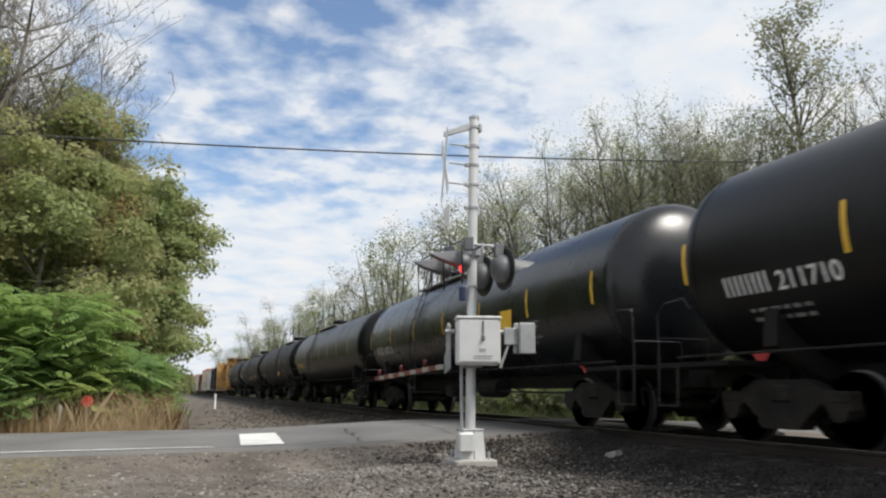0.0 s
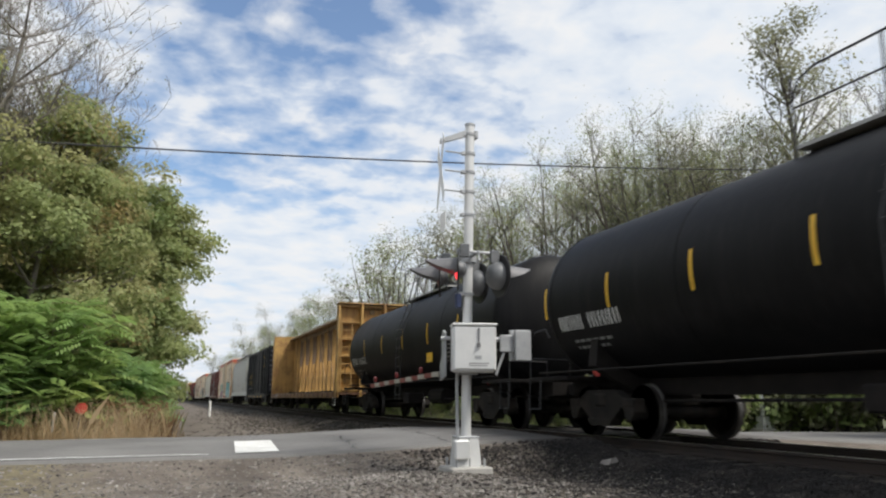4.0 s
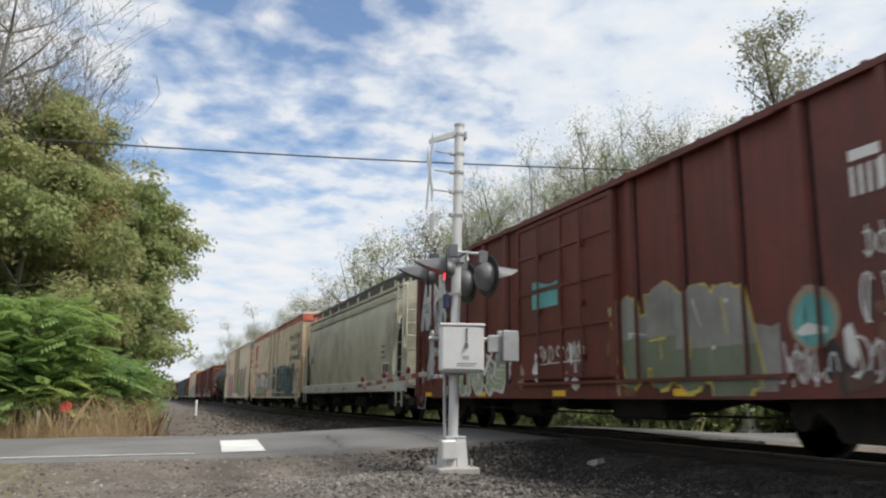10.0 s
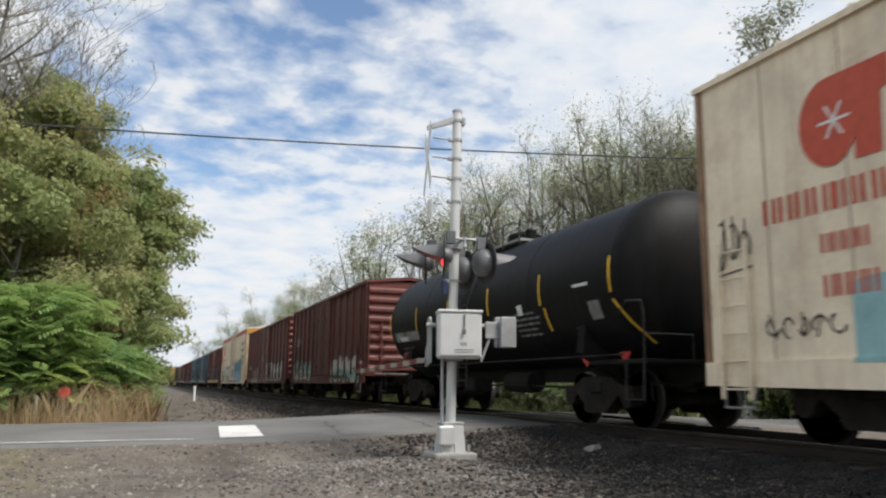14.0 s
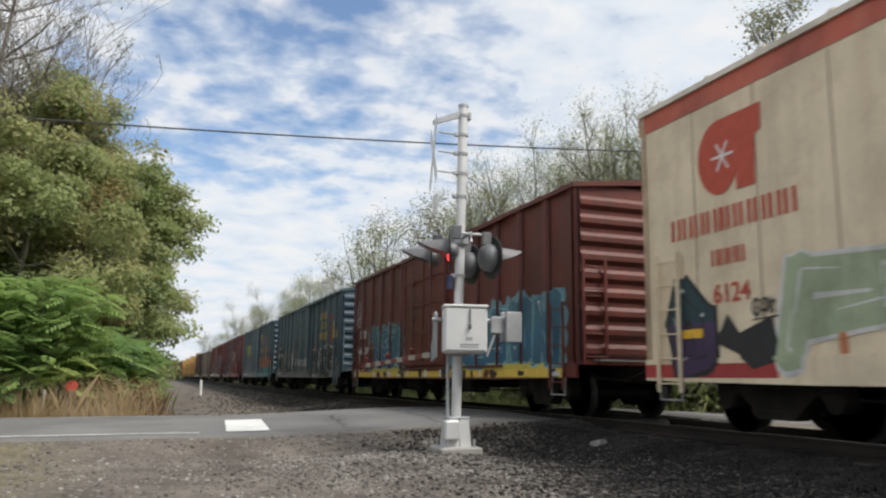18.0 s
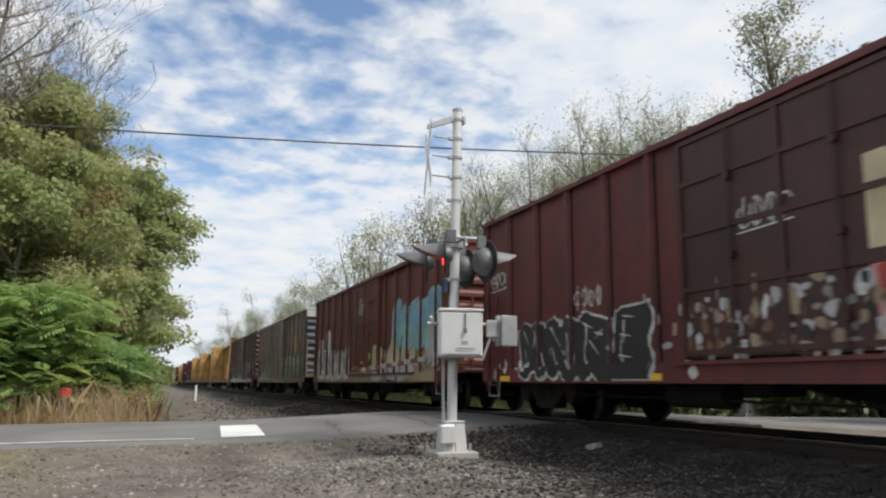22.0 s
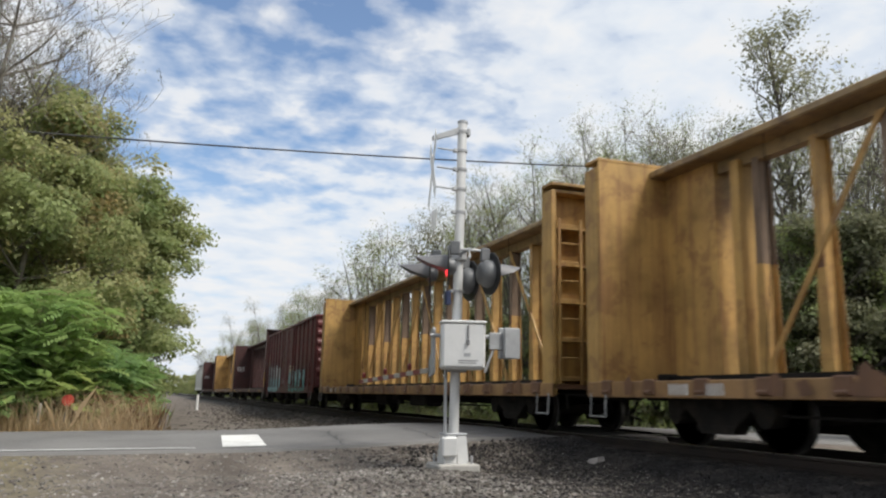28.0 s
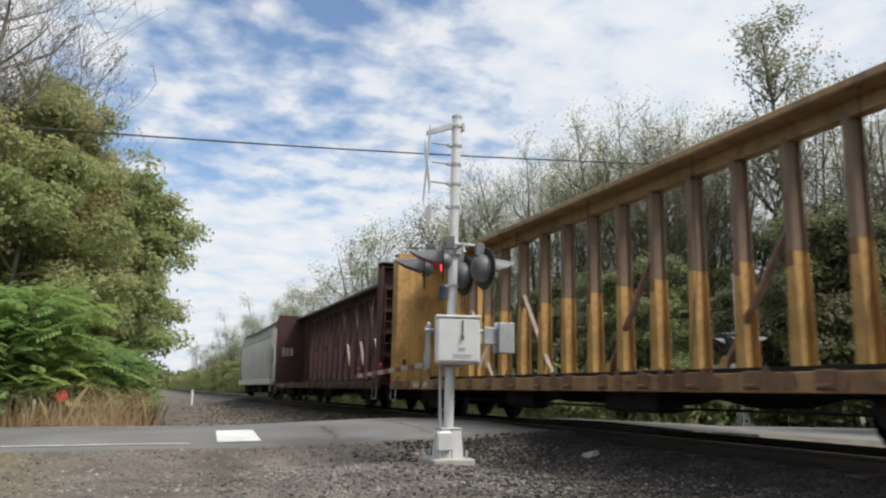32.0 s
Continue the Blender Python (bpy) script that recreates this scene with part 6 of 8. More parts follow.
        bw.box(0.53, 0.57, -L / 2 - 0.2, -L / 2, 2.03, 2.07)
        bw.box(0.30, 0.80, -L / 2 - 0.18, -L / 2 - 0.16, 2.04, 2.06)
        part("brake_wheel", bw, M_UNDER, c)
        reefer_logo(c, L, 1.3, 3.05, bd, 1.0, number)
        patch(c, L, 5.7, 6.05, 2.55, 2.85, M_YBAR, bd, "notice_plate", "amber notice")
        patch(c, L, 6.6, 6.68, 3.2, 3.55, M_KMARK, bd, "drain_plate", "", 2)
        patch(c, L, 14.0, 14.12, 3.35, 3.6, M_KMARK, bd, "drain_plate", "", 2)
        patch(c, L, 0.84, 1.28, 1.22, 1.34, M_YBAR, bd, "notice_plate", "amber notice", 6)
        patch(c, L, L - 1.6, L - 1.05, 1.1, 1.3, M_YBAR, bd, "notice_plate", "amber notice")
        x = bd[0][2] - 0.008
        words(c, "Protecting Today's", L, 15.0, 3.55, 0.43, M_KMARK, x, "dark painted slogan", 0.22)
        words(c, "Perishables", L, 15.6, 3.02, 0.43, M_KMARK, x, "dark painted slogan", 0.22)
        words(c, "For Tomorrow", L, 15.35, 2.50, 0.43, M_KMARK, x, "dark painted slogan", 0.22)
        return c, L, bd

    c, L, bd = reefer(153.0, 172.1, "cream refrigerator car with red stripe and violet graffiti")
    patch(c, L, 0.3, 2.3, 0.70, 0.90, S["red"], bd, "lower_band", "red lower edge")
    patch(c, L, 8.2, 11.9, 0.70, 0.97, S["red"], bd, "lower_band", "red lower edge")
    patch(c, L, 11.9, 17.7, 0.70, 0.86, S["deep"], bd, "lower_band", "dark sprayed lower edge", 0, 0.05, 3)
    patch(c, L, 11.0, 11.9, 0.97, 1.9, S["orange"], bd, "spray_cloud", "orange spray", 0, 0.25, 7)
    patch(c, L, L - 2.4, L - 0.1, 0.66, 1.0, S["red"], bd, "lower_band", "red lower edge")
    patch(c, L, L - 2.2, L - 0.4, 1.0, 2.0, S["orange"], bd, "spray_cloud", "orange spray", 0, 0.2, 3)
    mural(c, L, 3.3, 7.7, 0.72, 2.15, S["mauve"], S["black"], bd, 5, 31, 0.32, S["sage"], S["teal"], "violet and green spray lettering", edge=0.7, glyphs="RUHNW")
    mural(c, L, 11.75, 17.6, 0.72, 2.3, S["aqua"], S["black"], bd, 5, 32, 0.36, S["teal"], None, "turquoise spray lettering with a black rim", edge=1.2, glyphs="LUSAL")
    mural(c, L, 9.9, 11.1, 1.05, 1.95, S["cream"], S["black"], bd, 2, 33, 0.09, S["white"], glyphs="EL")
    lay(c, "spray_cloud", [(0, [(L / 2 - 12.5, 2.1), (L / 2 - 13.5, 2.1), (L / 2 - 13.35, 2.42), (L / 2 - 12.95, 2.58), (L / 2 - 12.75, 2.45)], 0)], [S["orange"]], bd, "orange spray peak")
    tag(c, L, 0.2, 1.3, 2.5, 3.3, S["red"], bd, 34)
    tag(c, L, 0.5, 1.4, 1.7, 2.4, S["red"], bd, 35)
    tag(c, L, 17.7, 18.8, 2.6, 3.1, S["red"], bd, 36)
    tag(c, L, 17.8, 18.8, 3.1, 3.6, S["red"], bd, 37)

    c, L, bd = boxcar(174.1, 190.0, oxide, "oxide red boxcar with silver lettering and rust", door=(0.40, 0.62))
    sill_marks(c, L, 5, bd)
    mural(c, L, 0.25, 2.3, 2.35, 3.85, S["silver"], S["black"], bd, 3, 41, 0.27, S["white"])
    blocks(c, L, 1.3, 2.24, 0.25, (0.6, 0.6), M_WMARK, bd)
    blocks(c, L, 1.15, 1.70, 0.22, (0.62, 0.62, 0.62), M_WMARK, bd)
    blocks(c, L, 1.95, 1.70, 0.22, (0.62, 0.62, 0.62), M_WMARK, bd)
    blocks(c, L, 1.15, 1.15, 0.10, (2, 1, 1, 0, 2, 1), M_WMARK, bd)
    mural(c, L, 9.8, 12.7, 0.75, 2.1, S["olive"], S["yellow"], bd, 3, 42, 0.3, S["grey"], None, "dark grey spray lettering edged in yellow", edge=0.4, glyphs="HM")
    speckle(c, L, 9.6, 15.6, 0.75, 1.7, [brown, S["black"], rusty], bd, 30, 46)
    lay(c, "spray_cloud", [(0, disc((L / 2 - 13.6, 1.55), 0.36, 18), 1), (1, disc((L / 2 - 13.6, 1.52), 0.29, 16), 2)], [S["tan"], S["teal"]], bd, "turquoise sprayed disc with a pale rim")
    for a0, a1, z0, z1, sd in ((13.1, 13.9, 0.8, 1.25, 430), (14.0, 15.4, 0.85, 1.3, 431), (14.2, 15.5, 1.4, 1.95, 432), (14.3, 15.3, 2.1, 2.4, 433), (7.2, 8.9, 1.3, 1.6, 434)):
        tag(c, L, a0, a1, z0, z1, S["white"], bd, sd, 5)
    patch(c, L, 12.7, 13.1, 0.75, 1.5, S["grey"], bd, "spray_cloud", "grey sprayed arch", 1, 0.06, 435)
    mural(c, L, 2.2, 5.8, 0.75, 1.7, S["sage"], S["white"], bd, 5, 44, 0.16, S["grey"])
    blocks(c, L, 14.24, 2.76, 0.32, (0.15, 0.15, 0.15, 0.15, 0.15), M_WMARK, bd, label="white striped shield shape")
    blocks(c, L, 14.24, 3.14, 0.12, (3.2,), M_WMARK, bd)
    patch(c, L, 7.0, 8.0, 2.3, 2.75, S["teal"], bd, "spray_cloud", "", 1, 0.1)
    speckle(c, L, 0.3, L - 0.3, 0.8, 1.6, [S["white"], S["silver"], S["tan"]], bd, 26, 45)

    c, L, bd = hopper(191.2, 206.5, hopc, "pale green-grey covered hopper with mesh walkway")
    for q in (3.0, 5.5, 8.0, 11.0, 13.3):
        patch(c, L, q, q + 0.4, 0.92, 1.02, S["orange"], [(-L / 2, L / 2, -1.522)], "reflective_strip", "orange reflective strip")
    patch(c, L, L - 2.05, L - 1.4, 1.35, 1.72, M_WMARK, bd, "stencil_panel", "white bordered panel")
    patch(c, L, L - 2.01, L - 1.75, 1.42, 1.68, M_KMARK, bd, "stencil_panel", "", 3)
    patch(c, L, L - 1.70, L - 1.44, 1.42, 1.68, M_KMARK, bd, "stencil_panel", "", 3)
    for r in range(3):
        blocks(c, L, L - 2.2, 2.2 - 0.17 * r, 0.05, (1.5, 1, 2, 1.2, 1.4), M_KMARK, bd)
    patch(c, L, 1.2, 1.6, 1.4, 2.1, M_KMARK, bd, "stencil_panel", "", 2)
    blocks(c, L, 1.7, 2.1, 0.26, (0.6, 0.6, 0.6, 0.6), M_KMARK, bd)

    c, L, bd = reefer(207.3, 226.1, "cream refrigerator car with dark green graffiti", door_paint=None)
    mural(c, L, 10.3, 16.6, 0.68, 2.2, S["deep"], S["teal"], bd, 5, 51, 0.27, S["black"], S["purple"], "dark spray lettering edged in turquoise", glyphs="UISATH")
    mural(c, L, 16.4, 18.0, 0.70, 1.95, S["white"], S["purple"], bd, 3, 52, 0.2, S["cream"], S["purple"])
    mural(c, L, 2.6, 7.5, 0.68, 2.1, S["sage"], S["black"], bd, 5, 53, 0.25, S["white"], S["orange"], "pale green spray lettering", glyphs="RASEP")
    patch(c, L, 8.15, 10.9, 1.0, 2.1, silver_door, bd, "repainted_panel", "silver repaint on the door", 0)
    tag(c, L, 17.7, 18.5, 2.4, 2.9, S["blue"], bd, 54)
    tag(c, L, 17.7, 18.6, 2.8, 3.4, S["blue"], bd, 55)
    speckle(c, L, 0.4, 8, 0.7, 1.4, [S["orange"], S["tan"]], bd, 14, 56)

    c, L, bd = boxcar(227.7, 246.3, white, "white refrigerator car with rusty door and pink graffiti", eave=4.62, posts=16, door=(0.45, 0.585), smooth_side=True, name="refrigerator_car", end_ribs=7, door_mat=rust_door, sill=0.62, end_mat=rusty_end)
    reefer_logo(c, L, 1.75, 3.0, bd)
    mural(c, L, 2.9, 6.9, 0.75, 2.5, S["pink"], S["black"], bd, 5, 61, 0.25, S["pink"], None, "pink spray lettering with black shadow", glyphs="KAM")
    mural(c, L, 11.0, 13.75, 0.85, 2.75, S["green"], S["black"], bd, 2, 62, 0.25, S["sage"], None, "pale green spray lettering", glyphs="KO")
    mural(c, L, 13.5, 15.6, 0.78, 2.85, S["pink"], S["black"], bd, 2, 63, 0.2, S["pink"], glyphs="V")
    patch(c, L, 15.0, 15.75, 0.66, 1.7, S["teal"], bd, "spray_cloud", "turquoise spray", 0, 0.25, 4)
    patch(c, L, 2.3, 3.1, 0.9, 1.7, S["aqua"], bd, "spray_cloud", "", 0, 0.15, 5)
    for k in range(8):
        tag(c, L, 15.4, 16.05, 0.95 + 0.25 * k, 1.14 + 0.25 * k, S["black"], bd, 64 + k, 4)
    words(c, "KOV", L, 12.75, 1.72, 0.34, S["black"], bd[0][2] - 0.012, "black hand-painted letters")
    tag(c, L, 7.6, 8.4, 2.4, 3.1, S["black"], bd, 70, 4)
    tag(c, L, 0.3, 0.9, 2.1, 2.7, S["black"], bd, 71, 3)
    tag(c, L, 1.1, 2.2, 1.2, 1.45, S["black"], bd, 72, 5)
    tag(c, L, 16.1, 17.2, 0.78, 1.0, S["pink"], bd, 73, 4)
    patch(c, L, 17.1, 17.6, 1.06, 1.27, M_YMARK, bd, "notice_plate")
    m = Mesh().box(-SIDE + 0.02, SIDE - 0.02, -L / 2 - 0.05, -L / 2 - 0.04, 4.30, 4.63)
    part("end_band", m, tealp, c, "blue-green band across the end")

    c, L, bd = boxcar(263.3, 277.4, oxide, "bright oxide boxcar with pale scrawls along the sill")
    mural(c, L, 0.6, 5.2, 0.75, 1.7, S["white"], S["black"], bd, 5, 81, 0.16, S["aqua"])
    mural(c, L, 9.0, 13.5, 0.75, 1.6, S["teal"], S["white"], bd, 5, 82, 0.16, S["white"])
    tag(c, L, 1.0, 2.4, 2.4, 2.8, S["white"], bd, 83)
    c, L, bd = boxcar(279.0, 295.6, oxide, "faded red boxcar with grey graffiti and scrawls")
    blocks(c, L, 0.95, 2.05, 0.28, (0.6,), M_WMARK, bd)
    blocks(c, L, 0.8, 1.55, 0.26, (0.6, 0.6, 0.6, 0.5, 0.6, 0.6), M_WMARK, bd)
    mural(c, L, 2.8, 5.6, 0.72, 1.55, S["grey"], S["silver"], bd, 3, 91, 0.2, S["tan"])
    tag(c, L, 6.0, 6.7, 1.4, 2.1, S["white"], bd, 92, 3)
    tag(c, L, 7.3, 8.1, 1.9, 2.3, S["white"], bd, 93, 3)
    mural(c, L, 9.6, 15.5, 0.75, 1.9, S["silver"], S["black"], bd, 5, 94, 0.15, S["white"])
    speckle(c, L, 0.3, L - 0.3, 0.75, 1.3, [S["tan"], S["silver"]], bd, 26, 95)

    c, L, bd = reefer(297.3, 316.1, "cream refrigerator car with amber end band and blue graffiti", end=amber, number="6124")
    mural(c, L, 10.7, 16.05, 0.68, 2.35, S["sky"], S["black"], bd, 4, 101, 0.27, S["blue"], S["sage"], "blue spray lettering", glyphs="STACE")
    mural(c, L, 4.4, 7.6, 0.68, 2.0, S["sage"], S["black"], bd, 4, 102, 0.23, S["white"], S["deep"], "pale green spray lettering", glyphs="ROSE")
    mural(c, L, 2.55, 4.4, 0.68, 2.1, S["sage"], S["white"], bd, 3, 103, 0.115, S["sage"], None, "pale green letter edged in white", edge=0.7, glyphs="P")
    mural(c, L, 0.5, 1.5, 0.66, 2.1, S["purple"], S["black"], bd, 2, 106, 0.2, S["deep"], None, "dark round spray letter", edge=0.8, glyphs="O")
    lay(c, "spray_shape", [(0, [(L / 2 - q, z) for q, z in ((1.5, 1.15), (1.75, 1.5), (1.95, 1.25), (2.5, 1.42), (2.65, 0.9), (2.2, 0.8), (1.9, 1.0))], 2)], [S["black"]], bd, "black sprayed arrow")
    tag(c, L, 2.2, 2.6, 1.42, 1.66, S["black"], bd, 107, 3)
    patch(c, L, 0.02, 2.6, 0.66, 0.88, S["red"], bd, "lower_band", "red lower edge")
    patch(c, L, 3.45, 3.55, 0.95, 1.45, S["orange"], bd, "spray_drip", "orange sprayed drip", 4)
    mural(c, L, 9.6, 10.7, 1.2, 1.9, S["sky"], S["deep"], bd, 3, 104, 0.2, S["white"])
    patch(c, L, 8.0, 10.8, 0.66, 0.95, S["red"], bd, "lower_band", "red lower edge")
    words(c, "EVERYONE WANTS TO", L, 16.1, 2.2, 0.2, S["black"], bd[0][2] - 0.01, "black hand-painted words")
    words(c, "RULE THE WORLD", L, 16.25, 1.98, 0.2, S["black"], bd[0][2] - 0.01, "black hand-painted words")
    tag(c, L, 17.0, 17.8, 1.5, 1.8, S["black"], bd, 105, 4)

    c, L, bd = boxcar(318.1, 334.1, oxide, "oxide red boxcar with blue graffiti and yellow line", door=(0.385, 0.60))
    for a, b, n, sd in ((2.65, 6.05, 4, 111), (9.9, 15.3, 5, 112)):
        mural(c, L, a, b, 0.90, 2.22, S["steel"], S["aqua"], bd, n, sd, 0.23, S["petrol"], S["haze"], "dark blue spray lettering on pale turquoise", edge=0.35, glyphs="NESU" if a < 5 else "RESUN")
        patch(c, L, a + 0.2, b - 0.2, 0.86, 0.98, S["yellow"], bd, "spray_line", "yellow sprayed line", 4.6, 0.04, sd)
        speckle(c, L, a + 0.4, b - 0.4, 1.0, 1.9, [S["cream"], S["lime"]], bd, 9, sd)
    patch(c, L, 0.4, L - 0.4, 0.70, 0.86, M_YMARK, [(-L / 2, L / 2, -SIDE - 0.002)], "sill_band", "worn yellow sill band")
    speckle(c, L, 0.4, L - 0.4, 0.74, 0.82, [oxide, S["black"], S["white"]], [(-L / 2, L / 2, -SIDE - 0.006)], 40, 113)
    patch(c, L, 1.95, 3.0, 1.86, 2.2, S["haze"], bd, "spray_cloud", "blue spray above the number", 3, 0.03, 116)
    patch(c, L, 1.70, 6.1, 2.17, 2.21, S["deep"], bd, "spray_line", "dark sprayed outline", 5, 0.02, 117)
    patch(c, L, 0.7, 2.7, 0.95, 1.86, maroon, bd, "painted_panel", "", 4)
    speckle(c, L, 0.75, 1.9, 1.0, 1.35, [S["white"], S["tan"], S["cream"]], bd, 26, 118)
    patch(c, L, 2.32, 2.52, 1.62, 1.86, M_WMARK, bd, "stencil_box", "small white framed stencil", 6)
    patch(c, L, 2.345, 2.495, 1.645, 1.835, maroon, bd, "stencil_box", "", 7)
    blocks(c, L, 1.05, 2.0, 0.28, (0.55, 0.55, 0.55), M_WMARK, bd)
    for txt, q in (("466", 0.86), ("204", 1.68)):
        words(c, txt, L, q, 1.46, 0.36, M_WMARK, -SIDE - 0.012, "white stencilled number")
    tag(c, L, 0.2, 0.8, 2.45, 2.8, S["white"], bd, 114, 3)
    tag(c, L, 0.2, 0.9, 2.8, 3.3, S["white"], bd, 115, 3)

    def golden(a, b, lab, gq, yq, sd):
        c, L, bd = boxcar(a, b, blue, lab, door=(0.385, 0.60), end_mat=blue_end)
        for k, (wds, dq) in enumerate((((0.62, 0.64, 0.55, 0.62, 0.55, 0.64), 0.0), ((0.85, 0.55, 0.55, 0.58), 0.35), ((0.55, 0.55, 0.6, 0.6, 0.22, 0.6, 0.55), 0.0))):
            blocks(c, L, gq + dq, 3.15 - 0.44 * k, 0.32, wds, M_YMARK, bd, 0.24, label="row of yellow lettering")
        for q, z in ((yq, 2.62), (yq, 2.25), (yq + 0.4, 2.25)):
            patch(c, L, q, q + 0.33, z, z + 0.33, M_YMARK, bd, "yellow_square", "yellow painted square", 5)
        for z in (2.1, 2.5, 2.95):
            patch(c, L, yq - 0.55, yq - 0.2, z, z + 0.3, S["red"], bd, "red_mark", "red painted mark", 3, 0.05)
        patch(c, L, 0.2, L - 0.2, 0.70, 1.15, S["grey"], bd, "worn_band", "grey worn lower edge", 0, 0.08, sd)
        speckle(c, L, 0.3, L - 0.3, 0.8, 1.5, [S["white"], S["black"], S["grey"]], bd, 26, sd)
        return c, L, bd

    c, L, bd = golden(336.2, 352.8, "weathered blue boxcar with yellow lettering and graffiti", 12.2, 14.9, 121)
    mural(c, L, 10.3, 15.0, 0.72, 1.95, S["black"], S["white"], bd, 5, 122, 0.27, S["black"], None, "black spray lettering edged in white", glyphs="SRAKE")
    patch(c, L, 11.2, 11.9, 1.2, 2.0, S["orange"], bd, "spray_cloud", "", 5, 0.1)
    mural(c, L, 2.4, 4.3, 0.70, 1.95, S["black"], S["white"], bd, 2, 123, 0.3, S["black"], edge=0.6, glyphs="HK")
    mural(c, L, 4.4, 6.3, 0.72, 1.9, S["grey"], S["black"], bd, 2, 125, 0.2, S["silver"], S["grey"], edge=0.6, glyphs="MO")
    patch(c, L, 0.9, 2.3, 1.12, 2.5, navy, bd, "stencil_panel", "dark stencil panel", 1)
    for q in (1.05, 1.8):
        blocks(c, L, q, 2.15, 0.24, (0.6, 0.6), M_WMARK, bd)
    for txt, q in (("608", 0.95), ("94", 1.78)):
        words(c, txt, L, q, 1.72, 0.34, M_WMARK, -SIDE - 0.012, "white stencilled number")
    for q in (0.75, 2.4, 5.4):
        patch(c, L, q, q + 0.09, 1.15, 1.95, M_YBAR, bd, "reflective_strip", "", 5)
    mural(c, L, 6.7, 9.6, 0.95, 1.5, S["black"], S["white"], bd, 4, 124, 0.2, S["silver"])

    c, L, bd = golden(354.9, 371.3, "weathered blue boxcar with bright mixed graffiti", 10.6, 13.5, 131)
    mural(c, L, 2.0, 5.0, 2.1, 3.1, S["lime"], S["green"], bd, 4, 132, 0.2, S["yellow"], None, "yellow-green spray lettering", edge=0.5, glyphs="DOEB")
    mural(c, L, 1.0, 6.1, 0.70, 1.95, S["silver"], S["black"], bd, 5, 133, 0.24, S["grey"], S["aqua"], "grey and white spray lettering", edge=0.7, glyphs="OKMED")
    mural(c, L, 9.8, 15.9, 0.70, 2.0, S["teal"], S["black"], bd, 6, 134, 0.26, S["orange"], S["deep"], "dark mixed spray lettering")
    mural(c, L, 12.5, 15.6, 0.75, 1.9, S["yellow"], S["deep"], bd, 3, 135, 0.2, S["red"])
    sill_marks(c, L, 5, bd)

    c, L, bd = boxcar(373.4, 390.4, maroon, "maroon boxcar covered in pale scrawls", door_mat=dull_red)
    patch(c, L, 9.8, 11.9, 2.0, 2.85, S["cream"], bd, "painted_panel", "cream painted patch", 1, 0.22, 6)
    mural(c, L, 9.9, 13.6, 0.72, 1.9, S["red"], S["pink"], bd, 4, 141, 0.26, S["red"], None, "red spray lettering edged in pink")
    speckle(c, L, 0.3, L - 0.3, 0.75, 1.9, [S["white"], S["tan"], S["silver"]], bd, 90, 142, 0.6)
    mural(c, L, 1.7, 6.1, 0.72, 1.75, S["black"], S["white"], bd, 5, 143, 0.28, S["black"], edge=0.6, glyphs="MNRE")
    speckle(c, L, 6.9, 10.2, 0.95, 1.75, [S["grey"], S["tan"], rusty, S["black"], S["silver"]], bd, 120, 147, 0.45)
    for k, (a, z) in enumerate(((14.6, 2.9), (15.2, 2.1), (0.3, 2.6), (7.95, 2.52), (3.8, 1.9), (15.6, 3.3))):
        tag(c, L, a, a + 0.9, z, z + 0.35, S["white"], bd, 144 + k, 4)
    sill_marks(c, L, 4, bd)

    c, L, bd = boxcar(392.4, 408.8, oxide, "oxide red boxcar with turquoise and white graffiti")
    patch(c, L, 0.3, 15.6, 0.70, 1.15, S["tan"], bd, "worn_band", "pale worn lower edge", 0, 0.15, 151)
    mural(c, L, 11.6, 15.5, 1.45, 3.0, S["aqua"], S["aqua"], bd, 5, 152, 0.2, S["sky"], None, "turquoise spray lettering")
    mural(c, L, 0.5, 6.5, 0.72, 1.9, S["white"], S["tan"], bd, 6, 153, 0.2, S["silver"], None, "white spray lettering", glyphs="RSONEI")
    mural(c, L, 9.5, 13.6, 0.70, 1.9, S["silver"], S["black"], bd, 3, 154, 0.22, S["cream"], None, "silver and cream spray lettering", glyphs="BOB")
    speckle(c, L, 9, 15.5, 0.8, 1.5, [S["white"], S["tan"], S["yellow"]], bd, 22, 155)
    for q in (0.8, 1.65):
        patch(c, L, q, q + 0.72, 1.5, 1.98 if q > 1 else 2.4, M_WMARK, bd, "stencil_panel", "white stencil panel", 4)
        blocks(c, L, q + 0.12, 1.58, 0.28, (0.6, 0.6), M_KMARK, bd)
    blocks(c, L, 0.92, 2.05, 0.26, (0.6, 0.6), M_KMARK, bd)
    patch(c, L, 0.45, 0.54, 0.9, 1.7, M_YBAR, bd, "reflective_strip", "", 5)
    patch(c, L, 2.4, 2.9, 1.6, 2.7, M_WMARK, bd, "painted_patch", "", 4, 0.1)
    for k in range(3):
        tag(c, L, 7.7, 8.5, 2.9 + 0.14 * k, 3.2 + 0.14 * k, S["white"], bd, 156 + k, 4)
    tag(c, L, 5.7, 6.1, 1.5, 2.6, S["cream"], bd, 160, 3)

    umber = paint("painted_umber", (0.20, 0.145, 0.10), rust=0.7, streak_col=(0.075, 0.05, 0.035), blotch=0.45)
    c, L, bd = boxcar(411.2, 427.2, umber, "blue boxcar overpainted with giant tan letters", roof_mat=galv, end_mat=blue_end)

    def giant(name, pts, mt, label, layer):
        lay(c, name, [(0, [(L / 2 - q, z) for q, z in pts], layer)], [mt], bd, label)

    slate = paint("slate_blue_panel", (0.062, 0.10, 0.125), rust=0.4, streak_col=(0.10, 0.09, 0.08), blotch=0.35)
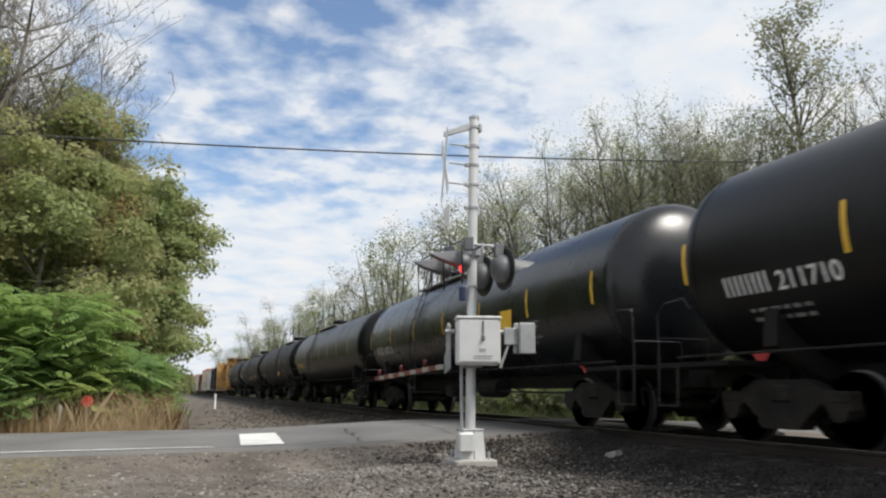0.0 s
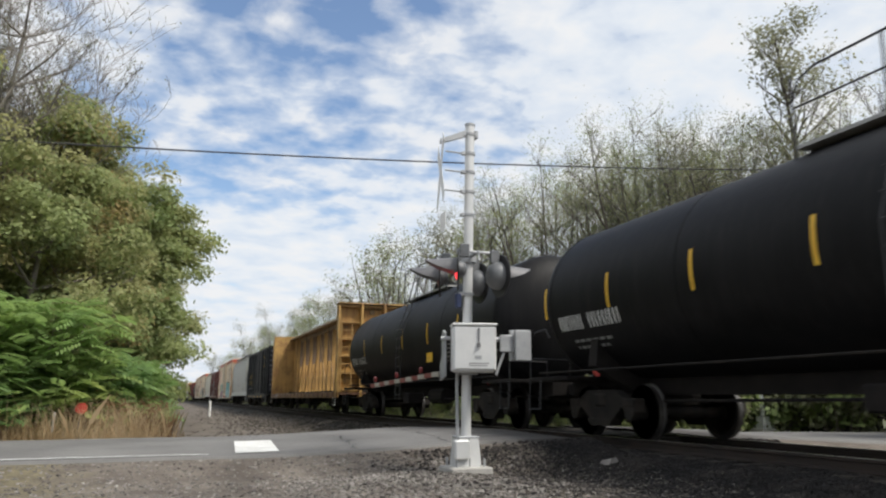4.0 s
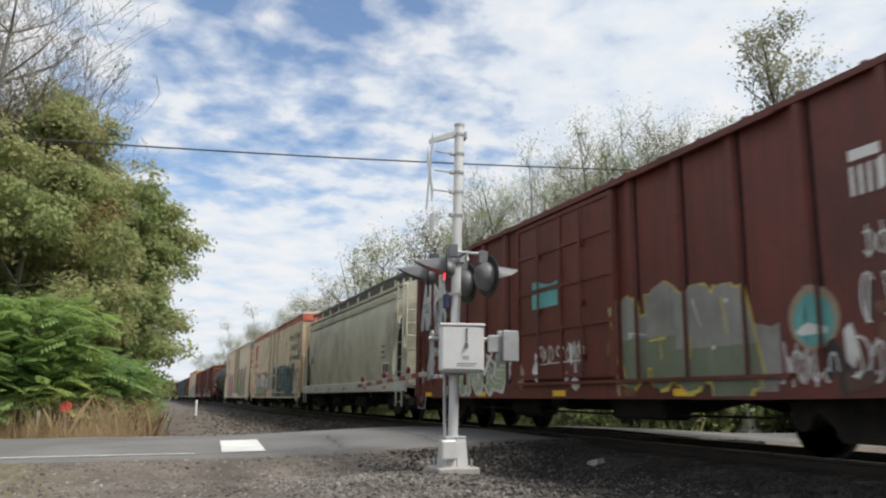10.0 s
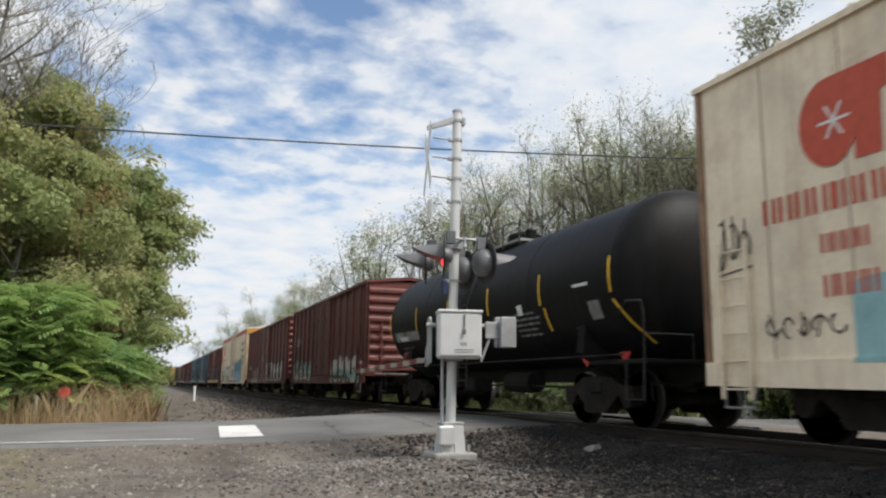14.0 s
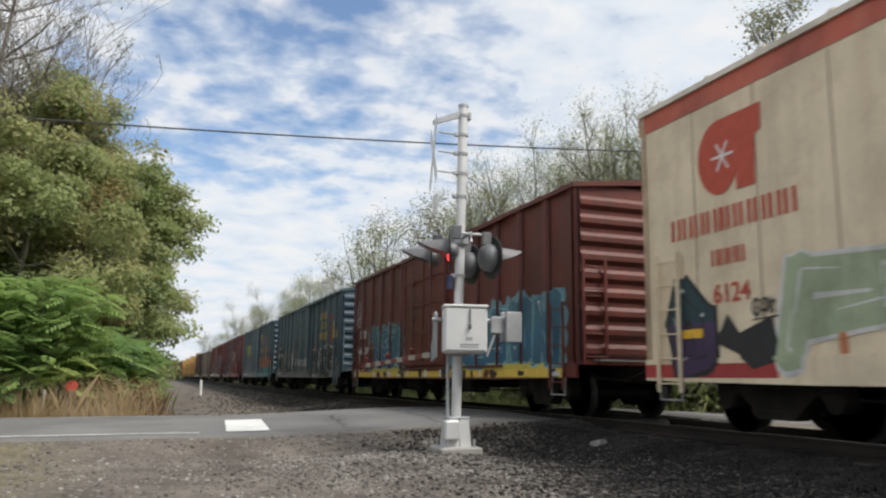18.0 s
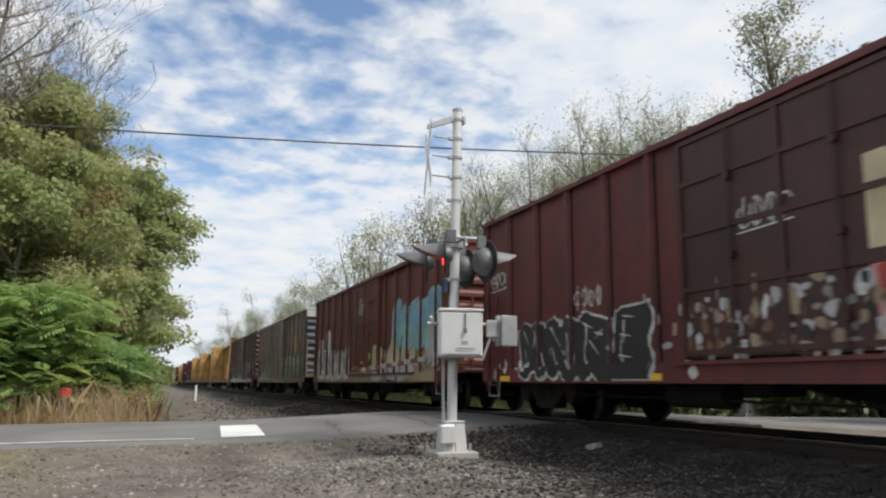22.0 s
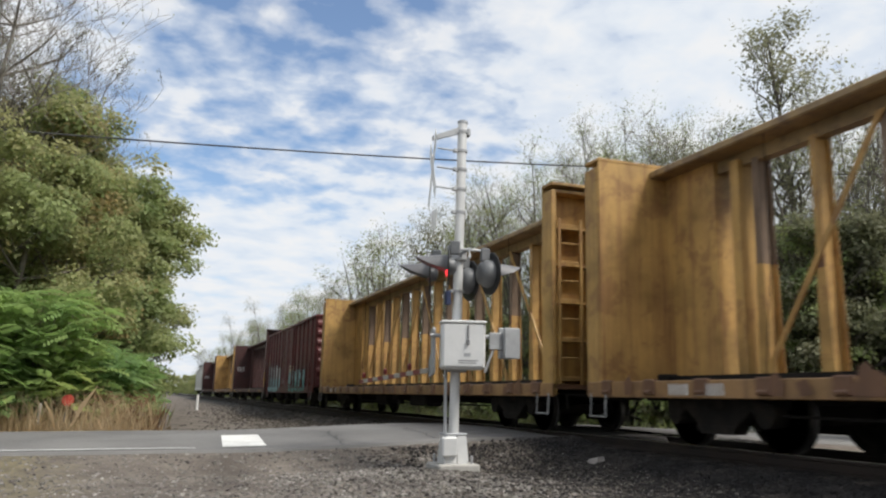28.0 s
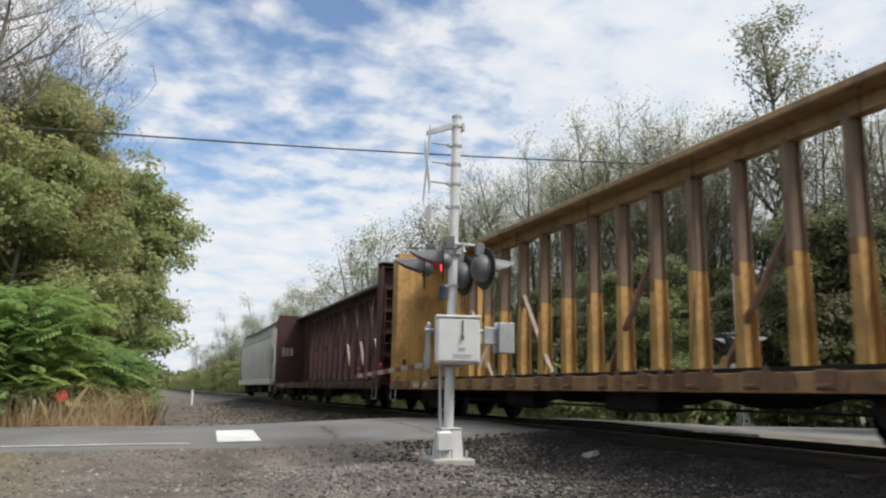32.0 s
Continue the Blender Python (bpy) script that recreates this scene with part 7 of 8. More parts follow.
    giant("letter_gap", [(5.0, 4.0), (4.9, 1.7), (6.2, 1.9), (6.35, 4.0)], slate, "slate blue gap between giant letters", 1.0)
    giant("letter_shadow", [(4.95, 3.25), (5.9, 3.25), (6.25, 2.5), (6.35, 1.6), (6.05, 1.5), (5.75, 2.55), (5.0, 2.75)], S["black"], "black shadow of a giant letter", 1.6)
    giant("letter_shadow", [(4.75, 4.0), (5.05, 4.0), (5.0, 2.9), (4.8, 2.2), (4.65, 2.1), (4.8, 3.1)], S["black"], "black shadow of a giant letter", 1.7)
    giant("letter_gap", [(7.05, 3.85), (8.15, 3.85), (7.75, 2.95), (7.45, 2.95)], slate, "slate blue gap between giant letters", 1.2)
    giant("letter_shadow", [(8.15, 3.85), (8.45, 3.85), (7.95, 2.5), (7.7, 2.2), (7.55, 2.5), (7.75, 2.95)], S["black"], "black shadow of a giant letter", 1.6)
    giant("letter_shadow", [(6.95, 3.85), (7.12, 3.85), (7.5, 2.9), (7.55, 2.5), (7.3, 3.0)], S["black"], "black shadow of a giant letter", 1.7)
    giant("letter_gap", [(9.6, 4.0), (11.0, 4.0), (10.5, 2.7), (10.2, 1.7), (9.5, 1.7)], slate, "slate blue gap between giant letters", 1.0)
    giant("letter_cover", [(9.62, 4.0), (10.35, 4.0), (10.3, 3.2), (9.6, 3.0)], umber, "tan part of a giant letter", 1.4)
    giant("letter_shadow", [(9.55, 3.05), (10.25, 3.2), (10.9, 4.0), (11.2, 4.0), (10.62, 3.1), (10.55, 2.3), (10.2, 1.9), (10.15, 2.75), (9.55, 2.6)], S["black"], "black shadow of a giant letter", 1.6)
    for cq, cz, rq, rz in ((12.6, 3.0, 2.0, 1.35), (3.2, 2.9, 1.7, 1.2)):
        rim = [(0, thick((L / 2 - cq + rq * math.cos(t), min(4.0, cz + rz * math.sin(t))), (L / 2 - cq + rq * math.cos(t + 0.16), min(4.0, cz + rz * math.sin(t + 0.16))), 0.055, 0.055), 1.8) for t in np.arange(0, 6.28, 0.157) if cz + rz * math.sin(t) < 4.0]
        lay(c, "letter_outline", rim, [S["black"]], bd, "black outline of a round letter")
    patch(c, L, 0.25, 0.85, 1.1, 2.05, navy, bd, "stencil_panel", "dark stencil panel", 3)
    blocks(c, L, 0.55, 1.75, 0.2, (0.6, 0.6, 0.6), M_WMARK, bd)
    blocks(c, L, 0.55, 1.38, 0.2, (0.6, 0.6, 0.6, 0.6, 0.6), M_WMARK, bd)
    mural(c, L, 0.9, 6.2, 0.70, 1.95, S["sage"], S["deep"], bd, 6, 168, 0.2, S["moss"], None, "pale green spray lettering", edge=0.8, glyphs="ISANAM")
    mural(c, L, 9.6, 15.6, 0.9, 2.0, S["moss"], S["deep"], bd, 6, 169, 0.2, S["sage"], S["olive"], "moss green spray lettering", edge=0.8, glyphs="CESOS")
    for q, z in ((13.1, 2.6), (13.1, 2.23), (13.5, 2.23)):
        patch(c, L, q, q + 0.33, z, z + 0.33, M_YMARK, bd, "yellow_square", "yellow painted square", 5)
    for q in (2.6, 10.3, 5.4):
        patch(c, L, q, q + 0.1, 1.0, 1.5, M_YBAR, bd, "reflective_strip", "", 6)
    sill_marks(c, L, 3, bd)
    eb = Mesh().box(-SIDE + 0.05, SIDE - 0.05, -L / 2 - 0.05, -L / 2 - 0.03, 3.7, 4.02)
    part("end_band", eb, galv, c, "bare zinc band across the end")

    c, L, bd = boxcar(429.7, 446.1, brown, "dark brown boxcar with grey graffiti")
    mural(c, L, 9.7, 15.4, 0.80, 2.1, S["olive"], S["white"], bd, 5, 171, 0.27, S["olive"], None, "grey-green spray lettering edged in white", edge=0.6, glyphs="AISTY")
    mural(c, L, 1.9, 5.9, 0.68, 1.9, S["silver"], S["black"], bd, 4, 172, 0.26, S["grey"], S["grey"], "silver spray lettering", glyphs="MEAR")
    mural(c, L, 5.9, 9.6, 0.68, 1.3, S["silver"], S["grey"], bd, 4, 173, 0.2, S["grey"])
    patch(c, L, 9.3, L - 0.3, 0.70, 0.93, S["mauve"], bd, "lower_band", "dull violet lower edge", 0, 0.02, 177)
    for q in (10.4, 14.0):
        patch(c, L, q, q + 0.45, 0.72, 0.80, S["orange"], bd, "reflective_strip", "", 6)
    blocks(c, L, 1.35, 2.02, 0.22, (0.6, 0, 0.6), M_WMARK, bd, 0.5)
    blocks(c, L, 1.1, 1.64, 0.22, (0.6, 0.6, 0, 0.5, 0.6, 0, 0.6, 0.6), M_WMARK, bd)
    for k in range(3):
        tag(c, L, 14.9, 15.8, 1.2 + 0.3 * k, 1.5 + 0.3 * k, S["white"], bd, 174 + k, 4)
    sill_marks(c, L, 3, bd)

    lumber(447.3, 467.7, yellow, rusty, "yellow centrebeam lumber car behind a brown boxcar", 2)
    lumber(468.9, 489.3, yellow, rusty, "yellow centrebeam lumber car with flared posts", 3)
    lumber(490.5, 511.1, yellow, rusty, "yellow centrebeam lumber car with heavy rust on its bulkhead", 4)
    c, L, bd = boxcar(512.5, 527.2, maroon, "maroon boxcar with turquoise graffiti", end_ribs=7)
    mural(c, L, 0.4, 4.9, 0.66, 2.2, S["aqua"], S["black"], bd, 5, 181, 0.25, S["silver"], None, "turquoise and grey spray lettering", glyphs="WEAKS")
    patch(c, L, 7.9, 12.6, 0.66, 1.6, rusty, bd, "spray_cloud", "rust-brown spray behind the letters", 0, 0.18, 187)
    mural(c, L, 8.2, 12.6, 0.68, 1.75, S["teal"], S["black"], bd, 5, 182, 0.24, S["aqua"], None, "turquoise spray lettering", glyphs="SOUTH")
    patch(c, L, 8.35, 9.5, 1.46, 2.0, S["cream"], bd, "painted_patch", "cream painted patch", 5, 0.06)
    for k in range(2):
        tag(c, L, 0.2, 0.7, 2.2 + 0.3 * k, 2.5 + 0.3 * k, S["cream"], bd, 183 + k, 3)
    tag(c, L, 5.9, 7.0, 1.1, 1.4, S["silver"], bd, 186, 6)
    blocks(c, L, 5.0, 1.62, 0.05, (1.5, 2, 1), M_WMARK, bd)
    blocks(c, L, 5.0, 1.54, 0.05, (2, 1, 2), M_WMARK, bd)

    c, L, bd = lumber(528.4, 548.3, dull_red, brown, "maroon centrebeam lumber car with white stencils", 5)
    for dy in (0.13, 0.21):
        ys = Mesh().box(-SIDE + 0.004, -SIDE + 0.012, -L / 2 + dy, -L / 2 + dy + 0.04, 1.0, 1.85)
        part("reflective_strip", ys, M_YBAR, c, "yellow reflective strip")
    for k in range(8):
        bm = Mesh()
        for dy in (0.16, 0.235):
            bm.box(-SIDE + 0.004, -SIDE + 0.009, -L / 2 + dy, -L / 2 + dy + 0.022, 3.86 - 0.155 * k, 3.96 - 0.155 * k)
        part("lettering", bm, M_WMARK, c, "unreadable white letter down the bulkhead")["kind"] = "stuff"
    for q in (2.0, 6.0, 12.0, 17.5):
        patch(c, L, q, q + 0.5, 0.72, 0.80, M_YBAR, bd, "reflective_strip", "", 6)
    lumber(549.4, 569.0, yellow, rusty, "yellow centrebeam lumber car near the end of the train", 6)
    lumber(570.3, 590.9, dull_red, brown, "maroon centrebeam lumber car ahead of the last hopper", 7)
    hopper(592.3, 608.5, hopg, "grey covered hopper at the tail of the train")


build_train()


# ---------------------------------------------------------------- crossing signals
def lamp_unit(mast, x, y, z, turn, lit, dome=1.0):
    """One flashing light: round black background, domed housing at the back, long visor and red lens to the front (+x)."""
    at = pose(x, y, z, 0, 0, turn)
    d = Mesh()
    d.smooth = True
    d.lathe([(-0.012, 0.03), (-0.012, 0.295), (0.0, 0.305), (0.012, 0.295), (0.012, 0.15)], (0, 0, 0), "x", 32)
    bg = part("background_disc", d, M_BLACK, mast, "round black lamp background")
    bg.matrix_local = at
    h = Mesh()
    h.smooth = True
    h.lathe([(-0.20 * dome, 0.02), (-0.195 * dome, 0.08 * dome), (-0.15 * dome, 0.16 * dome), (-0.08 * dome, 0.195 * dome), (-0.012, 0.20 * dome)], (0, 0, 0), "x", 24)
    h.box(-0.16, -0.02, -0.03, 0.03, 0.17, 0.36, 0.01)
    part("lamp_housing", h, M_HOUSING, bg, "grey domed lamp housing")
    v = Mesh()
    v.smooth = True
    n = 17
    vs = []
    for k in range(n):
        a = math.radians(-22 + 224 * k / (n - 1))
        r = 0.16
        ln = 0.05 + 0.42 * max(0.0, math.sin(a)) ** 0.55
        for rr in (r, r + 0.006):
            vs += [(0.012, math.cos(a) * rr, math.sin(a) * rr), (ln, math.cos(a) * rr * 0.98, math.sin(a) * rr * 0.98 - 0.03)]
    fs = []
    for k in range(n - 1):
        b = 4 * k
        fs += [(b, b + 4, b + 5, b + 1), (b + 2, b + 3, b + 7, b + 6), (b + 1, b + 5, b + 7, b + 3)]
    v.add(vs, fs)
    part("visor", v, M_DARKGREY, bg, "long hooded visor")
    l = Mesh()
    l.smooth = True
    l.lathe([(0.014, 0.152), (0.03, 0.13), (0.04, 0.07), (0.043, 0.01)], (0, 0, 0), "x", 24)
    part("lens", l, M_REDLIT if lit else M_LENS, bg, "red signal lens")
    return bg


def build_mast():
    mast = thing("crossing_signal_mast", "grey steel crossing signal mast with lights, crossbuck and lowered gate", "signal")
    lean = 0.07 / 5.0
    pm = Mesh()
    pm.smooth = True
    pm.tube([(0, 0, 0.05), (0.07, 0, 5.02)], 0.07, 24)
    part("pole", pm, M_ALU, mast)
    part("pole_cap", Mesh().lathe([(4.99, 0.076), (5.03, 0.076), (5.05, 0.03)], (0.07, 0, 0), "z", 20), M_GALV, mast)
    for k, z in enumerate((4.86, 4.56, 4.27, 3.97, 3.62, 2.98, 2.45)):
        m = Mesh().lathe([(z - 0.018, 0.078), (z - 0.018, 0.084), (z + 0.018, 0.084), (z + 0.018, 0.078)], (lean * z, 0, 0), "z", 20)
        m.box(lean * z - 0.13, lean * z - 0.06, -0.035, 0.035, z - 0.022, z + 0.022)
        part("band_clamp", m, M_GALV, mast)
        if k in (1, 2, 3):
            part("sign_rod", Mesh().tube([(lean * z - 0.08, 0, z), (lean * z - 0.38, 0.0, z + 0.005)], 0.012, 6), M_GALV, mast)
    part("sign_arm", Mesh().add([(0.02, -0.03, 4.93), (0.02, 0.03, 4.93), (-0.40, 0.03, 4.74), (-0.40, -0.03, 4.74), (0.02, -0.03, 4.83), (0.02, 0.03, 4.83), (-0.40, 0.03, 4.67), (-0.40, -0.03, 4.67)],
                                [(0, 1, 2, 3), (4, 7, 6, 5), (0, 4, 5, 1), (1, 5, 6, 2), (2, 6, 7, 3), (3, 7, 4, 0)]), M_GALV, mast)
    part("finial_bracket", Mesh().box(0.13, 0.18, -0.06, 0.06, 4.80, 4.92, 0.01), M_GALV, mast)
    # crossbuck, facing along the road
    for k, a in enumerate((48, -48)):
        c, s = math.cos(radians(a)), math.sin(radians(a))
        m = Mesh()
        pts = [(-0.61, -0.115), (0.61, -0.115), (0.61, 0.115), (-0.61, 0.115)]
        m.prism([(u * c - w * s, 4.22 + u * s + w * c) for u, w in pts], "x", -0.002 - 0.006 * k, 0.002 - 0.006 * k)
        part("crossbuck_blade", m, M_WHITESHEET, mast, "white reflective crossbuck blade").matrix_local = pose(-0.39, 0, 0, 0, 0, -13)
    part("number_plate", Mesh().box(-0.355, -0.35, -0.11, 0.11, 3.35, 3.62), M_WHITESHEET, mast, "small white plate")
    # lights on the crossarm
    z = 2.98
    part("junction_box", Mesh().lathe([(z - 0.07, 0.02), (z - 0.07, 0.12), (z + 0.07, 0.12), (z + 0.07, 0.02)], (lean * z, 0, 0), "z", 16), M_GALV, mast)
    for s in (-1, 1):
        part("crossarm", Mesh().tube([(lean * z, s * 0.08, z + 0.01), (lean * z, s * 0.40, z + 0.03), (lean * z, s * 0.42, z - 0.10)], 0.026, 10), M_GALV, mast)
        part("lamp_bracket", Mesh().tube([(-0.28, s * 0.38, z + 0.02), (0.36, s * 0.38, z + 0.02)], 0.022, 8), M_GALV, mast)
        lamp_unit(mast, -0.26, s * 0.38, z - 0.24, 160, s < 0, 0.6)
        lamp_unit(mast, 0.38, s * 0.38, z - 0.30, 4, False)
    part("bell_plate", Mesh().box(-0.15, -0.08, -0.05, 0.05, 2.25, 2.45, 0.01), S_BLUE, mast, "small blue plate")
    # control box, turned towards the lot
    turn = pose(0.03, 0, 0, 0, 0, -15)
    bx = part("control_box", Mesh().box(-0.25, 0.35, -0.46, -0.10, 1.33, 1.97, 0.03), M_ALU, mast, "grey metal gate control box")
    bx.matrix_local = turn
    part("box_lid", Mesh().box(-0.265, 0.365, -0.48, -0.09, 1.955, 1.995, 0.012), M_ALU, bx)
    part("box_door", Mesh().box(-0.225, 0.325, -0.472, -0.458, 1.37, 1.94, 0.006), M_ALU, bx)
    h = Mesh().box(0.095, 0.115, -0.495, -0.47, 1.74, 1.93, 0.005)
    part("latch", h, M_DARKGREY, bx, "dark latch bar")
    part("padlock", Mesh().box(0.08, 0.125, -0.51, -0.475, 1.66, 1.73, 0.008), M_DARKGREY, bx, "dark padlock")
    part("maker_label", Mesh().box(0.05, 0.14, -0.4745, -0.4715, 1.50, 1.55), M_GALV, bx)
    part("box_label", Mesh().box(-0.03, 0.24, -0.4745, -0.4715, 1.44, 1.452), M_DARKGREY, bx)
    part("box_label", Mesh().box(-0.03, 0.22, -0.4745, -0.4715, 1.41, 1.42), M_DARKGREY, bx)
    part("mounting_saddle", Mesh().box(-0.12, 0.14, -0.13, 0.09, 1.30, 1.36, 0.01), M_GALV, mast)
    # gate arms: cheek plate, counterweight and the lowered striped arm
    ck = Mesh()
    ck.prism([(-0.10, 1.28), (0.10, 1.22), (0.10, 1.45), (0.03, 1.55), (0.03, 1.88), (-0.03, 1.92), (-0.09, 1.88), (-0.09, 1.52)], "x", -0.35, -0.32)
    part("gate_cheek", ck, M_GALV, mast, "galvanised gate support plate")
    part("gate_shaft", Mesh().tube([(-0.40, -0.08, 1.80), (0.62, -0.3, 1.80)], 0.03, 10), M_GALV, mast)
    cw = Mesh()
    cw.box(0.40, 0.66, -0.32, -0.29, 1.62, 1.86, 0.01)
    part("counterweight_arm", cw, M_GALV, mast)
    part("counterweight", Mesh().box(0.60, 0.84, -0.40, -0.34, 1.50, 1.93, 0.01), M_GALV, mast, "flat steel counterweight plate")
    part("counterweight", Mesh().box(0.56, 0.80, -0.30, -0.24, 1.50, 1.93, 0.01), M_GALV, mast, "flat steel counterweight plate")
    part("counterweight_strut", Mesh().tube([(0.36, -0.25, 1.3), (0.52, -0.29, 1.75)], 0.02, 8), M_GALV, mast)
    for k in range(12):
        y = 0.05 + 0.32 * k
        part("gate_stripe", Mesh().box(-0.39, -0.36, y, y + 0.32, 1.275 - 0.01 * k, 1.345 - 0.01 * k, 0.004), M_REDREFL if k % 2 else M_GRIMWHITE, mast, "red reflective gate stripe" if k % 2 else "white reflective gate stripe")
    for k, y in enumerate((0.9, 2.2, 3.6)):
        m = Mesh()
        m.smooth = True
        m.lathe([(1.34 - 0.08 * k / 2, 0.02), (1.36 - 0.08 * k / 2, 0.032), (1.42 - 0.08 * k / 2, 0.032), (1.44 - 0.08 * k / 2, 0.015)], (-0.375, y, 0), "z", 12)
        part("gate_lamp", m, M_LENS, mast, "small red gate lamp")
    # foot
    part("footing", Mesh().box(-0.30, 0.30, -0.28, 0.28, -0.12, 0.06, 0.02), M_CONC, mast, "low concrete footing")
    ft = Mesh()
    for x0, x1 in ((-0.17, -0.008), (0.008, 0.17)):
        t0, t1 = x0 * 0.82, x1 * 0.82
        ft.add([(x0, -0.17, 0.06), (x1, -0.17, 0.06), (x1, 0.17, 0.06), (x0, 0.17, 0.06), (t0, -0.14, 0.44), (t1, -0.14, 0.44), (t1, 0.14, 0.44), (t0, 0.14, 0.44)],
               [(0, 3, 2, 1), (4, 5, 6, 7), (0, 1, 5, 4), (1, 2, 6, 5), (2, 3, 7, 6), (3, 0, 4, 7)])
    part("pole_base", ft, M_ALU, mast, "split cast base")
    part("terminal_cover", Mesh().box(-0.24, -0.02, -0.24, -0.13, 0.16, 0.42, 0.02), M_ALU, mast)
    part("base_flange", Mesh().box(-0.155, 0.155, -0.15, 0.15, 0.44, 0.465, 0.008), M_GALV, mast)
    for k, (x, y) in enumerate(((-0.2, -0.2), (0.2, -0.2), (0.2, 0.2), (-0.2, 0.2))):
        part("anchor_bolt", Mesh().tube([(x, y, 0.05), (x, y, 0.17)], 0.018, 8), M_GALV, mast)
    part("conduit", Mesh().tube([(-0.15, -0.08, 0.42), (-0.16, -0.09, 1.2), (-0.18, -0.14, 1.34)], 0.024, 10), M_GALV, mast)
    mast.matrix_world = pose(4.02, 10.4, -0.34)
    far = copy_thing(mast, pose(18.5, 21.0, -0.30, 0, 0, 184))
    tagged(far, "grey crossing signal mast on the far side of the track", "signal")


M_GRIMWHITE = surface("grimy_white_sheet", [(0.24, 0.225, 0.19), (0.32, 0.30, 0.26)], 6, 0.6)
S_BLUE = surface("blue_plate", [(0.02, 0.03, 0.08), (0.03, 0.045, 0.11)], 5, 0.5)
build_mast()

# ---------------------------------------------------------------- trees
def tube_arrays(pts, radii, seg, vs, fs):
    m = Mesh()
    m.tube(pts, radii, seg, caps=False)
    n = len(vs)
    vs += m.v
    fs += [[i + n for i in f] for f in m.f]


def tree_meshes(name, seed, height, spread_r, leaf_count, leaf_size, bark, leaf, depth=4, trunk_r=0.16, low=0.25, upright=0.5, clump=0.5, nl=13, stems=1, puffs=0, lean=0.3):
    """A tapered trunk, or several leaning stems, with forking limbs, and a crown of single leaves: scattered at the twig ends,
    or gathered into that many domed clumps with dark hollows between them."""
    rng = random.Random(seed)
    vs, fs, tips = [], [], []

    def grow_limb(p, d, length, r, level):
        pts, radii = [p.copy()], [r]
        k = 4 if level < 2 else 3 if level < 3 else 2
        for i in range(k):
            d = (d + Vector((rng.uniform(-1, 1), rng.uniform(-1, 1), rng.uniform(-0.4, 1) * upright)) * 0.17).normalized()
            p = p + d * length / k
            pts.append(p.copy())
            radii.append(max(0.007, r * (1 - 0.55 * (i + 1) / k)))
            if level >= 1 and (i >= 1 or level > 2):
                tips.append((p.copy(), level))
        tube_arrays(pts, radii, 7 if level == 0 else 5 if level < 3 else 3, vs, fs)
        if level >= depth:
            tips.append((p.copy(), level + 1))
            return
        n = rng.choice([3, 3, 4]) if level < 2 else rng.choice([2, 3])
        for _ in range(n):
            at = rng.randrange(1, len(pts))
            a = rng.uniform(0, 6.283)
            side = Vector((math.cos(a), math.sin(a), rng.uniform(0.0, 0.9) * upright + 0.15))
            nd = (d * 0.6 + side * rng.uniform(0.5, 1.0)).normalized()
            grow_limb(pts[at], nd, length * rng.uniform(0.55, 0.78), radii[at] * 0.62, level + 1)

    for st in range(stems):
        tall = height * (1.0 if st == 0 else rng.uniform(0.72, 0.98))
        turn = 6.283 * st / stems + rng.uniform(-0.5, 0.5)
        tilt = 0.0 if stems == 1 else lean * rng.uniform(0.5, 1.1)
        trunk_pts = [Vector((0.1 * math.cos(turn), 0.1 * math.sin(turn), -0.3)) if stems > 1 else Vector((0, 0, -0.3))]
        tr = trunk_r * (1.0 if stems == 1 else rng.uniform(0.5, 0.75))
        radii = [tr * 1.35]
        d = Vector((rng.uniform(-0.1, 0.1) + math.cos(turn) * tilt, rng.uniform(-0.1, 0.1) + math.sin(turn) * tilt, 1)).normalized()
        k = 9
        for i in range(k):
            d = (d + Vector((rng.uniform(-1, 1), rng.uniform(-1, 1), 0.4 if stems > 1 else 0)) * 0.07).normalized()
            trunk_pts.append(trunk_pts[-1] + d * (tall * 0.86 + 0.3) / k)
            radii.append(tr * (1 - (0.85 if stems == 1 else 0.95) * (i + 1) / k))
        tube_arrays(trunk_pts, radii, 9 if stems == 1 else 6, vs, fs)
        m = nl if stems == 1 else max(4, nl // stems)
        for j in range(m):
            h = low + (1 - low) * (j + rng.random()) / m
            i = min(k, max(1, int(h * k)))
            a = j * 2.4 + rng.uniform(-0.4, 0.4)
            reach = spread_r * (0.55 + 0.55 * math.sin(math.pi * min(1, max(0.05, (h - low) / (1 - low) * 0.85 + 0.12)))) * rng.uniform(0.7, 1.1)
            side = Vector((math.cos(a), math.sin(a), upright * rng.uniform(0.3, 1.1))).normalized()
            grow_limb(trunk_pts[i], side, reach * 0.62, radii[i] * 0.55 + 0.012, 1)
        tips.append((trunk_pts[-1], 5))
    me = bpy.data.meshes.new(name + "_trunk")
    me.from_pydata([tuple(v) for v in vs], [], fs)
    me.materials.append(bark)
    me.polygons.foreach_set("use_smooth", [True] * len(me.polygons))
    nrng = np.random.default_rng(seed)
    tp = np.array([tuple(t[0]) for t in tips])
    wt = np.array([t[1] ** 2.4 for t in tips], float)
    if not puffs:
        pick = nrng.choice(len(tp), leaf_count, p=wt / wt.sum())
        c = tp[pick] + nrng.normal(0, clump, (leaf_count, 3)) * np.array([1, 1, 1.2])
        c[:, 2] = np.maximum(c[:, 2], 0.2)
        return me, leaf_mesh(name + "_crown", c, leaf_size, leaf, nrng)
    centres = tp[nrng.choice(len(tp), min(puffs, len(tp)), replace=False, p=wt / wt.sum())]
    size = clump * (0.55 + 0.75 * nrng.random(len(centres)))
